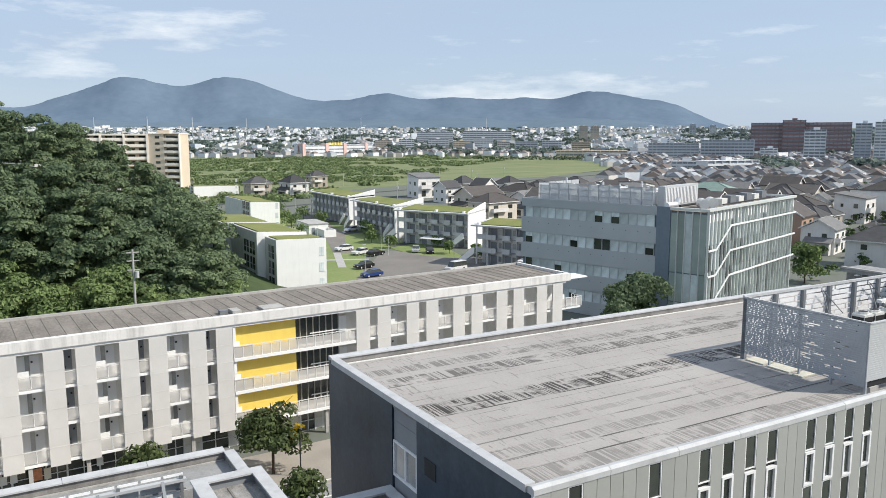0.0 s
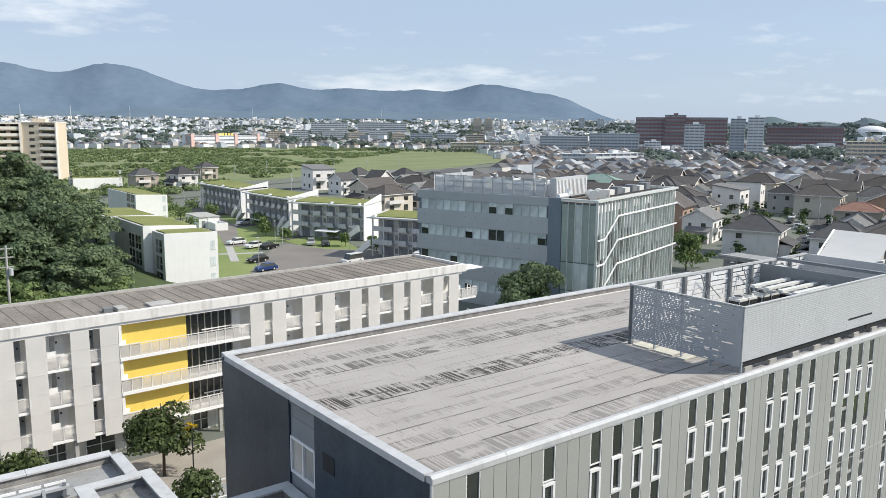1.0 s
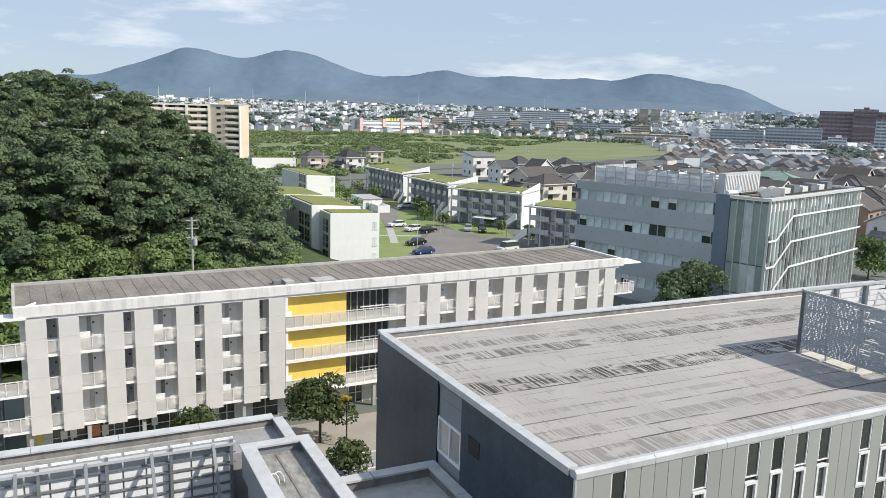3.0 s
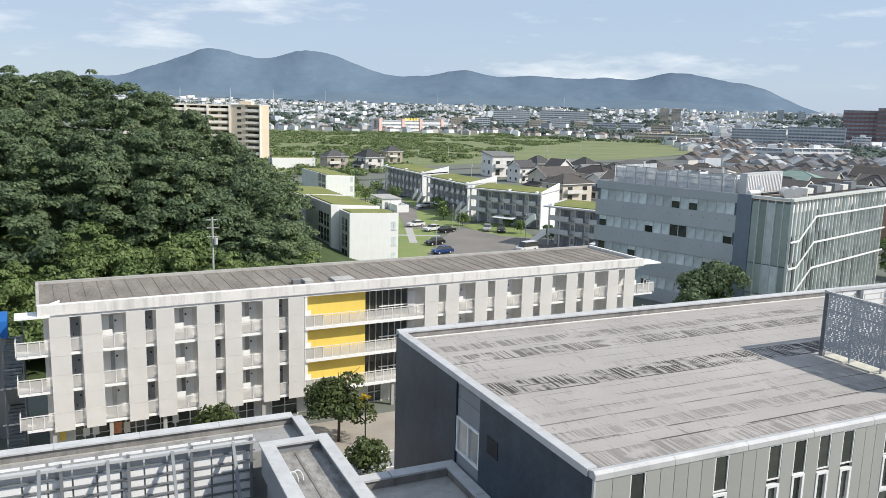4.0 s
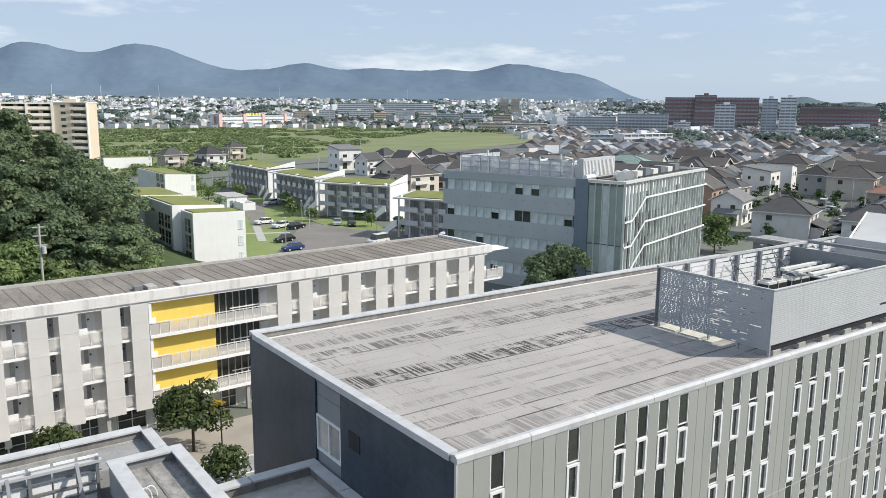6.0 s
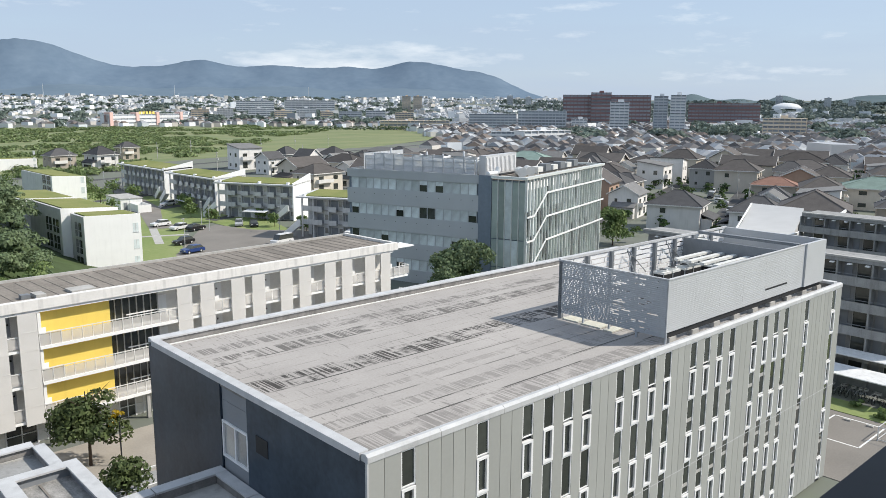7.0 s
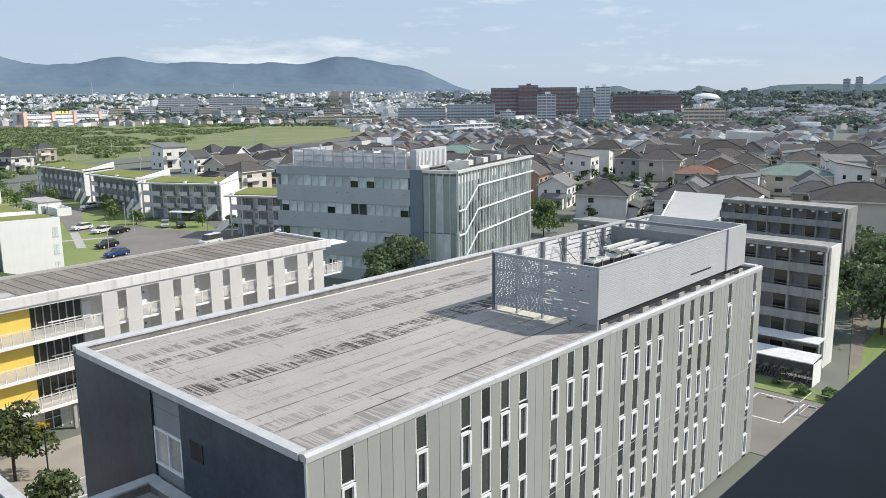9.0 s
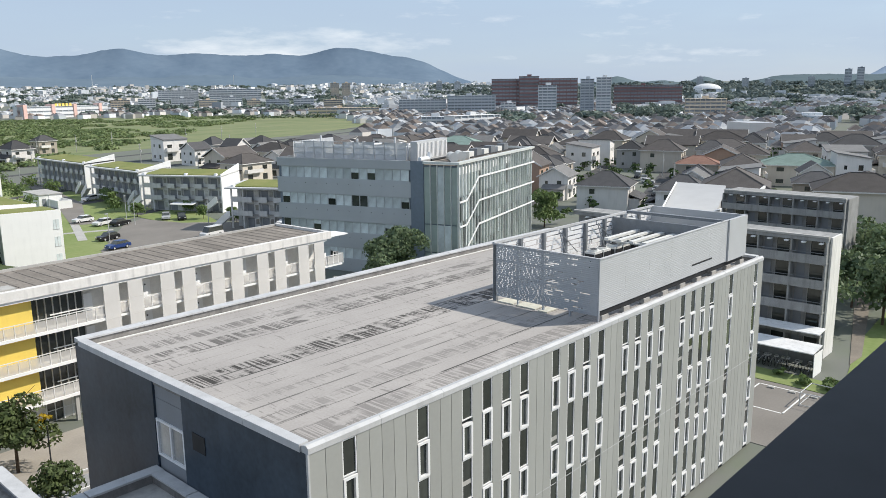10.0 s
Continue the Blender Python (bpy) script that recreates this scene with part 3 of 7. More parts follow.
def build_far_city():
    """The town on the plain: uncountable small blocks, and dark tree belts between them."""
    # tones paled and blued with distance haze; dark_roof and brown_roof far less
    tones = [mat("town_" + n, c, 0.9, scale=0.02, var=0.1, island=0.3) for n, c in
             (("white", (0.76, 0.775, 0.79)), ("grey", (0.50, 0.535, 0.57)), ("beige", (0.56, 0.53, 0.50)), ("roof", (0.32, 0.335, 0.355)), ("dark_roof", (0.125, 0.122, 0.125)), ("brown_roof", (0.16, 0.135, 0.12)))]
    rnd = random.Random(11)
    for name, count, r0, r1, a0, a1, label in (
            ("distant_town", 7500, 1650, 4150, 39, 93, "pale buildings of a far town below the mountains"),
            ("distant_suburb", 5600, 350, 2100, 5, 52, "close-packed roofs and blocks of the far suburb"),
            ("field_edge_houses", 420, 985, 1400, 47, 82, "houses and low blocks along the field's far edge")):
        g = Mesh()
        for i in range(count):
            az = rnd.uniform(a0, a1)
            r = r0 + (r1 - r0) * rnd.random() ** 0.8
            if name == "distant_suburb" and (az > 48.6 + max(0.0, r - 760) * 0.01 or (az > 45.5 and r < 420)):
                continue
            if noise.noise((az * 0.35, r * 0.0023, 2)) < (-0.22 if r > 1200 else -0.5):
                continue
            x, y = r * math.cos(radians(az)), r * math.sin(radians(az))
            big = rnd.random() < (0.05 if r > 1500 else 0.006 if r < 800 else 0.03)
            w, d = (rnd.uniform(14, 30), rnd.uniform(10, 14)) if big else (rnd.uniform(8, 12), rnd.uniform(7, 10))
            h = (rnd.uniform(8, 17) if r > 1200 else rnd.uniform(7, 12)) if big else rnd.uniform(4.8, 6.5)
            if r > 2600:
                h = h * 1.1
            z = land(r) - 1
            a = rnd.choice((0.35, 0.35, 1.2, 0.8))
            c, s = math.cos(a), math.sin(a)
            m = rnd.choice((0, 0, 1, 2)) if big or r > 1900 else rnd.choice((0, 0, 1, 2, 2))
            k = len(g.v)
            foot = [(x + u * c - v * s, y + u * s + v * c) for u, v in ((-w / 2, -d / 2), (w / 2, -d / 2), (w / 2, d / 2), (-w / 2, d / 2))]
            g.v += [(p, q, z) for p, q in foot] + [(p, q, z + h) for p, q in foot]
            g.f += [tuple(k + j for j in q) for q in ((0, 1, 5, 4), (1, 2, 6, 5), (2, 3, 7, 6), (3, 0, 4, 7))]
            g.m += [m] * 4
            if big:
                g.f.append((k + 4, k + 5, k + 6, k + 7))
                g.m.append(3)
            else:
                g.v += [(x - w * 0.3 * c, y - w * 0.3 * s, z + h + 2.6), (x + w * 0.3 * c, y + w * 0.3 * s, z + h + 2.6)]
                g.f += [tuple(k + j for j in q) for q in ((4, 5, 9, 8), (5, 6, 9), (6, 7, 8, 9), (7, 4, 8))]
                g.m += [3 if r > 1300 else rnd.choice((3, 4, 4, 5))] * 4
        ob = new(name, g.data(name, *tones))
        tagged(ob, label, "town", kind="stuff")
    # tree belts
    spots = []
    for i in range(4200):
        az = RNG.uniform(5, 90)
        r = RNG.uniform(600, 2600) if az < 40 else RNG.uniform(1020, 3900)
        if noise.noise((az * 0.5, r * 0.004, 7)) < (0.17 if az < 48 else -0.02):
            continue
        spots.append((r * math.cos(radians(az)), r * math.sin(radians(az)), land(r) - 1, RNG.uniform(7, 12), RNG.uniform(8, 16)))
    # leaf colour of far trees greyed and lightened to carry the haze
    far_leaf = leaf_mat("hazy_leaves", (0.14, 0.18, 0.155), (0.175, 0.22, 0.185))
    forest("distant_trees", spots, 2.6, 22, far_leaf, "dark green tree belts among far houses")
    spots = []
    for i in range(900):
        az, r = RNG.uniform(3, 43), RNG.uniform(1500, 3250)
        if noise.noise((az * 0.4, r * 0.003, 3)) > -0.25:
            spots.append((r * math.cos(radians(az)), r * math.sin(radians(az)), land(r) - 2, RNG.uniform(9, 15), RNG.uniform(14, 28)))
    # the far woods' leaf colour holds haze as well
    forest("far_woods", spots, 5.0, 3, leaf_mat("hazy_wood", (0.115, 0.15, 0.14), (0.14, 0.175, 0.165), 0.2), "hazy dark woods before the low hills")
    # the wood near the brown-red blocks and the one at the far side of the suburb
    spots = [(RNG.uniform(640, 850), 0, 0, RNG.uniform(10, 15), RNG.uniform(6, 10)) for i in range(70)]
    spots = [(r * math.cos(a), r * math.sin(a), 0, h, q) for (r, _, _, h, q), a in zip(spots, [radians(RNG.uniform(25.8, 30.2)) if i < 34 else radians(RNG.uniform(9, 17.2)) for i in range(70)])]
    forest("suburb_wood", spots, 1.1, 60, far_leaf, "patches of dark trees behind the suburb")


def build_field():
    sheet("field", [(60, 330), (215, 395), (330, 425), (455, 500), (600, 690), (470, 960), (180, 980), (60, 600)], 0.06, M_FIELD, "wide overgrown green field with yellowing grass", "field")
    spots = []
    for i in range(3200):
        x, y = RNG.uniform(60, 540), 320 + 620 * RNG.random() ** 1.3
        if noise.noise((x * 0.011, y * 0.018, 1)) < -0.16 + 0.22 * smooth((x - 280) / 200) or x > 120 + (y - 330) * 0.95 or x < 60 + (y - 330) * 0.12:
            continue
        spots.append((x, y, 0, RNG.uniform(0.4, 1.2), RNG.uniform(2.5, 8.0)))
    forest("field_shrubs", spots, 0.8, 60, leaf_mat("shrub_leaves", (0.14, 0.195, 0.08), (0.21, 0.26, 0.115)), "scattered rough shrubs over the green field")
    spots = [(448 + 2.6 * i, 710 - 2.5 * i, 0, RNG.uniform(6, 8.5), 3.6) for i in range(32)]
    forest("tree_row", spots, 0.8, 90, M_LEAF, "straight row of dark trees along the field")


# ---------------------------------------------------------------- office block with the big flat roof
NX0, NX1, NY0, NY1, NZ = 15.9, 58.75, 21.3, 40.7, 15.12


def build_office_block():
    ob = thing("office_building", pose(0, 0, 0), "four-storey office block, grey panels, flat stained felt roof", "building")
    g = Mesh()
    g.box(NX0 + 0.27, NY0 + 0.12, 0, NX1 - 0.06, NY1 - 0.05, 14.6)
    part("wall", g, M_DARK, ob, "dark core behind the cladding")
    g = Mesh()
    g.poly([(NX0 + 0.3, NY0 + 0.3, 14.68), (NX1 - 0.3, NY0 + 0.3, 14.68), (NX1 - 0.3, NY1 - 0.3, 14.68), (NX0 + 0.3, NY1 - 0.3, 14.68)])
    part("roof_surface", g, M_ROOF, ob, "grey felt roof with rows of tar marks")
    # parapets: stained upstand inside, pale metal coping in lengths on top
    g = Mesh()
    g.box(NX0 + 0.1, NY1 - 0.42, 14.6, NX1 - 0.1, NY1 - 0.06, 15.06)
    g.box(NX0 + 0.06, NY0 + 0.42, 14.6, NX0 + 0.42, NY1 - 0.42, 15.06)
    g.box(NX1 - 0.42, NY0 + 0.42, 14.6, NX1 - 0.06, NY1 - 0.42, 15.06)
    g.box(NX0 + 0.1, NY0 + 0.1, 14.6, NX1 - 0.1, NY0 + 0.42, 14.86)
    part("parapet", g, M_PARAPET, ob, "stained grey parapet upstand")
    x = NX0
    while x < NX1 - 0.1:
        e = min(x + 3.6, NX1)
        part("coping", Mesh().prism([(NY0 - 0.06, 14.8), (NY0 - 0.06, 15.02), (NY0 + 0.08, 15.12), (NY0 + 0.34, 15.06), (NY0 + 0.34, 14.8)], "x", x + 0.01, e - 0.01), M_COPING, ob)
        part("coping", Mesh().prism([(NY1 + 0.04, 14.85), (NY1 + 0.04, 15.14), (NY1 - 0.5, 15.1), (NY1 - 0.5, 15.02), (NY1 - 0.1, 14.9)], "x", x + 0.01, e - 0.01), M_COPING, ob)
        x = e
    y = NY0 + 0.35
    while y < NY1 - 0.5:
        e = min(y + 3.6, NY1 - 0.5)
        part("coping", Mesh().prism([(NX0 - 0.06, 14.8), (NX0 - 0.06, 15.1), (NX0 + 0.36, 15.13), (NX0 + 0.36, 15.04), (NX0 + 0.1, 14.85)], "y", y + 0.01, e - 0.01), M_COPING, ob)
        part("coping", Mesh().box(NX1 - 0.5, y + 0.01, 14.95, NX1 + 0.05, e - 0.01, 15.12), M_COPING, ob)
        y = e
    g = Mesh()
    g.box(NX0 + 0.45, NY1 - 0.62, 14.68, NX1 - 0.5, NY1 - 0.5, 14.72)
    part("roof_edge_strip", g, M_LINE, ob, "pale strip along the parapet foot")
    # long face: window columns between sheet panels
    cols = [17.5, 21.5, 24.3, 25.7, 27.1, 28.5, 31.15, 32.57, 34.0, 35.45, 38.05, 39.5, 40.95, 42.4, 45.2, 46.65, 48.1, 49.55, 52.65, 57.1]
    W = 0.7
    def pair(w, z, t, d0, set_back, name):
        return Mesh().ring(0, 0, w, z, d0, 0.1, t).data(name, M_WHITE_CLEAN), Mesh().box(t, set_back, t, w - t, 0.09, z - t).data("pane", M_GLASS)
    tall, framed, topw = pair(W, 2.0, 0.045, -0.05, 0.0, "tall_window"), pair(W, 1.62, 0.115, -0.09, 0.03, "framed_window"), pair(W, 1.5, 0.045, -0.05, 0.0, "top_window")
    blind = Mesh().box(0.06, -0.012, 0.0, W - 0.06, -0.002, 0.22).data("blind", M_CONC)
    rnd = random.Random(5)
    for i, x in enumerate(cols):
        shift = (0.0, -0.02, -0.3, 0.12, -0.12, -0.28)[i % 6]
        window(ob, *topw, pose(x, NY0 + 0.03, 14.78 - 1.5))
        z = 14.78 - 1.56
        while z > 1.7:
            window(ob, *framed, pose(x, NY0 + 0.03, z - 1.62 + shift * 0.5))
            if z - 3.73 > 0:
                w_ = window(ob, *tall, pose(x, NY0 + 0.03, z - 1.66 - 2.0 + shift * 0.5))
                if rnd.random() < 0.5:
                    part("blind", blind, None, w_, m=pose(0, 0, rnd.uniform(0.3, 1.2)))
            z -= 3.73
    edges = [NX0] + [v for x in cols for v in (x, x + W)] + [NX1]
    for a, b in zip(edges[0::2], edges[1::2]):
        k = max(1, round((b - a) / 0.66))
        for j in range(k):
            p, q = a + (b - a) * j / k, a + (b - a) * (j + 1) / k
            if q - p > 0.08:
                g = Mesh().prism([(p + 0.008, NY0 + 0.1), (p + 0.012, NY0 - 0.03), (q - 0.012, NY0 - 0.03), (q - 0.008, NY0 + 0.1)], "z", 0.2, 14.8)
                part("cladding_panel", g, M_PANEL, ob)
    part("floor_joint", Mesh().box(NX0 + 14, NY0 - 0.036, 7.45, NX1, NY0 - 0.03, 7.49), M_COPING, ob, "thin pale joint line")
    # end face: slate panels with a grey strip and one window
    for y0, y1, mm, dx in ((32.62, NY1, M_NAVY, 0.0), (30.15, 32.58, M_GREYPANEL, 0.1), (NY0 + 0.1, 30.1, M_NAVY, 0.0)):
        if mm is M_NAVY:
            part("cladding_panel", Mesh().box(NX0 + dx, y0, 0.2, NX0 + 0.3, y1, 14.8), mm, ob, "dark slate-blue cladding")
        else:
            for z0, z1 in ((0.2, 3.6), (3.63, 7.3), (7.33, 11.2), (13.0, 13.98), (14.0, 14.8)):
                part("cladding_panel", Mesh().box(NX0 + dx, y0, z0, NX0 + 0.3, y1, z1), mm, ob, "mid grey recessed panel")
    w_ = part("window", Mesh().ring(30.15, 11.2, 32.58, 13.0, NX0 + 0.03, NX0 + 0.2, 0.11, "x"), M_WHITE_CLEAN, ob, "white framed sliding window")
    part("mullion", Mesh().box(NX0 + 0.05, 31.31, 11.31, NX0 + 0.18, 31.42, 12.89), M_WHITE_CLEAN, w_)
    part("pane", Mesh().box(NX0 + 0.14, 30.26, 11.31, NX0 + 0.17, 31.31, 12.89), M_GLASS_MID, w_)
    part("pane", Mesh().box(NX0 + 0.12, 31.42, 11.31, NX0 + 0.15, 32.47, 12.89), M_GLASS_MID, w_)
    part("wall_vent", Mesh().box(NX0 - 0.03, 28.3, 12.5, NX0 + 0.02, 29.3, 13.3), M_DARK, ob, "dark vent cover")
    part("corner_trim", Mesh().box(NX0 - 0.02, NY0 - 0.05, 0.2, NX0 + 0.06, NY0 + 0.06, 14.8), M_COPING, ob)
    part("rear_cladding", Mesh().box(NX0, NY1 - 0.05, 0.2, NX1, NY1, 14.85).box(NX1 - 0.06, NY0, 0.2, NX1, NY1, 14.85), M_PANEL, ob)


def build_plant_screen():
    X0, X1, Y0, Y1, Z0, Z1 = 36.95, 57.25, 22.2, 29.74, 15.35, 18.3
    ZL = 15.06
    ob = thing("equipment_screen", pose(0, 0, 0), "galvanised louvred screen round rooftop cooling equipment", "rooftop screen")
    # slatted end: rows of slats with broken gaps
    rnd = random.Random(3)
    g = Mesh()
    rows = 58
    for i in range(rows):
        z = ZL + (Z1 - ZL - 0.04) * i / rows
        if i % 2 == 0:
            g.box(X0, Y0 + 0.06, z, X0 + 0.035, Y1 - 0.06, z + 0.042)
            continue
        y = Y0 + 0.08
        while y < Y1 - 0.1:
            holes = smooth((y - Y0 - 2.0) / 1.6)
            e = min(y + (rnd.uniform(0.09, 0.26) if holes > 0.3 else rnd.uniform(0.5, 1.6)), Y1 - 0.08)
            g.box(X0 + 0.006, y, z - 0.006, X0 + 0.03, e, z + 0.06)
            y = e + (rnd.uniform(0.04, 0.11) if rnd.random() < 0.3 + 0.5 * holes else 0.003)
            if holes < 0.3 and rnd.random() < 0.3:
                y += rnd.uniform(0.3, 0.9)
    part("slatted_panel", g, M_SCREEN, ob, "louvred panel with many small gaps")
    g = Mesh()
    for k in range(5):
        y = Y0 + 0.02 + (Y1 - Y0 - 0.1) * k / 4
        g.box(X0 + 0.03, y, 14.72, X0 + 0.15, y + 0.1, Z1)
    for z in (15.5, 16.4, 17.3, 18.2):
        g.box(X0 + 0.035, Y0, z, X0 + 0.09, Y1, z + 0.07)
    part("frame", g, M_SCREEN, ob, "steel frame of the slatted end")
    # long ribbed side
    n = 26
    for j in range(6):
        a, b = X0 + (X1 - 3.2 - X0) * j / 6, X0 + (X1 - 3.2 - X0) * (j + 1) / 6
        prof = [(Y0 + 0.04, Z0)]
        for i in range(n):
            z, hh = Z0 + (Z1 - Z0) * i / n, (Z1 - Z0) / n
            prof += [(Y0, z), (Y0 - 0.005, z + hh * 0.2), (Y0 - 0.005, z + hh * 0.85)]
        g = Mesh().prism(prof + [(Y0, Z1), (Y0 + 0.04, Z1)], "x", a + 0.002, b - 0.002)
        part("ribbed_panel", g, M_SCREEN_L, ob)
    part("louvre_slot", Mesh().box(48.5, Y0 - 0.022, 15.95, 51.6, Y0 - 0.014, 16.06), M_DARK, ob, "dark slot in the sheet")
    part("end_box", Mesh().box(X1 - 3.15, Y0 - 0.12, Z0, X1, Y0 + 0.1, Z1 + 0.05).box(X1 - 0.2, Y0 + 0.1, Z0, X1, Y1, Z1 + 0.05), M_SCREEN_L, ob, "flat sheet end of the screen")
    part("top_trim", Mesh().box(X0 - 0.02, Y0 - 0.04, Z1, X1 - 3.16, Y0 + 0.12, Z1 + 0.06).box(X0 - 0.02, Y0 + 0.12, Z1, X0 + 0.12, Y1, Z1 + 0.06), M_COPING, ob)
    # far side: open grid of rails and posts, with pale slats
    for k in range(9):
        x = X0 + (X1 - X0) * k / 8
        part("rear_post", Mesh().box(x, Y1 - 0.25, 14.7, x + 0.22, Y1, Z1 - 0.05), M_STEEL, ob)
    part("rear_beam", Mesh().box(X0, Y1 - 0.1, Z1 - 0.05, X1, Y1 + 0.05, Z1 + 0.1), M_COPING, ob)
    g = Mesh()
    for i in range(9):
        z = 15.3 + i * 0.33
        x = X0 + 0.3
        while x < X1 - 0.3:
            e = min(x + rnd.uniform(0.9, 2.2), X1 - 0.3)
            g.box(x, Y1 - 0.03, z, e, Y1, z + 0.25)
            x = e + rnd.uniform(0.03, 0.15)
    part("rear_slats", g, M_WHITE_CLEAN, ob, "pale slats on the far side")
    for k in range(4):
        x = X0 + 2.0 + k * 4.8
        part("brace", Mesh().tube((x, Y1 - 0.3, 18.0), (x, Y1 - 1.6, 14.7), 0.04, 6), M_STEEL, ob)
        part("brace", Mesh().tube((x + 2.2, Y1 - 0.3, 16.4), (x, Y1 - 0.3, 18.1), 0.03, 6), M_STEEL, ob)
    # roof over the far end
    part("cross_beam", Mesh().box(X1 - 4.2, Y0, Z1 - 0.05, X1 - 3.9, Y1, Z1 + 0.15).box(X1 - 6.2, Y0 + 0.1, 15.0, X1 - 6.1, Y1, Z1 - 0.1), M_STEEL, ob, "grey dividing sheet and beam")
    for k in range(9):
        x = X0 + 0.4 + (X1 - X0 - 1) * k / 8
        part("footing", Mesh().box(x, Y0 + 0.0, 14.7, x + 0.7, Y0 + 0.35, 15.0), M_CONC, ob)
    # kerb the screen stands on, its shadow put into the near-black colour
    part("base_rail", Mesh().box(X0 + 0.3, Y0 + 0.1, 15.0, X1, Y0 + 0.22, Z0), M_DARK, ob)

    # cooling units inside
    unit = thing("cooling_unit", pose(0, 0, 0), "off-white rooftop cooling unit with dark grilles", "cooling unit", "cooling units on the roof")
    part("body", Mesh().box(-0.45, -0.4, 0.1, 0.45, 0.4, 1.75), M_ACWHITE, unit)
    part("grille", Mesh().box(-0.42, -0.425, 0.25, 0.42, -0.405, 1.6).box(-0.47, -0.36, 0.25, -0.455, 0.36, 1.6), M_DARK, unit, "dark coil grille")
    part("fan_ring", Mesh().tube((0, 0, 1.75), (0, 0, 1.87), 0.34, 14), M_ACWHITE, unit)
    part("fan_grille", Mesh().tube((0, 0, 1.872), (0, 0, 1.885), 0.27, 12), M_DARK, unit)
    part("foot", Mesh().box(-0.5, -0.3, 0, 0.5, -0.15, 0.1).box(-0.5, 0.15, 0, 0.5, 0.3, 0.1), M_CONC, unit)
    spots = [(44.4, 27.2), (45.5, 27.2), (46.8, 27.1), (47.9, 27.1)] + [(x, y) for y in (25.0, 26.4, 27.9) for x in (49.0, 50.1)]
    place(unit, pose(spots[0][0], spots[0][1], 15.25))
    for x, y in spots[1:]:
        copy_thing(unit, pose(x, y, 15.25))
    deck = thing("equipment_deck", pose(0, 0, 0), "grey steel deck under the cooling units", "deck")
    part("deck_plate", Mesh().box(43.7, 24.4, 15.13, 50.8, 28.4, 15.25), M_STEEL, deck)
    for x in (43.8, 47.2, 50.6):
        for y in (24.5, 28.2):
            part("leg", Mesh().box(x, y, 14.68, x + 0.12, y + 0.12, 15.13), M_STEEL, deck)
    duct = thing("duct_rack", pose(0, 0, 0), "white pipe racks over the cooling equipment", "duct")
    for k in range(5):
        part("rail", Mesh().box(46.6, 23.6 + k * 0.95, 17.35, 52.2, 23.95 + k * 0.95, 17.5), M_ACWHITE, duct)
    for x in (46.8, 49.4, 51.8):
        part("leg", Mesh().box(x, 23.6, 14.68, x + 0.1, 23.7, 17.35).box(x, 27.4, 14.68, x + 0.1, 27.5, 17.35), M_STEEL, duct)
        part("cross_rail", Mesh().box(x, 23.6, 17.27, x + 0.12, 27.75, 17.35), M_ACWHITE, duct)
    hb = thing("control_cabinet", pose(52.4, 29.0, 14.7), "white rooftop control cabinet with a round vent", "cabinet")
    part("body", Mesh().box(-0.5, -0.35, 0, 0.5, 0.35, 3.3), M_ACWHITE, hb)
    part("vent", Mesh().tube((0.0, -0.36, 2.9), (0.0, -0.4, 2.9), 0.2, 12), M_DARK, hb)
    for x, y, hw, a in ((37.43, 28.78, 0.52, 0.62), (37.4, 27.2, 0.55, 0.74), (37.28, 25.87, 0.55, 0.34)):
        sl = solid("stepping_slab", Mesh().prism([(-hw, -a), (hw, -a + 0.05), (hw - 0.03, a), (-hw, a - 0.04)], "z", 0, 0.07), M_CREAM, "pale yellow slab lying on the roof", "slab", m=pose(x, y, 14.69))
        sl["group"] = "slabs beside the rooftop screen"


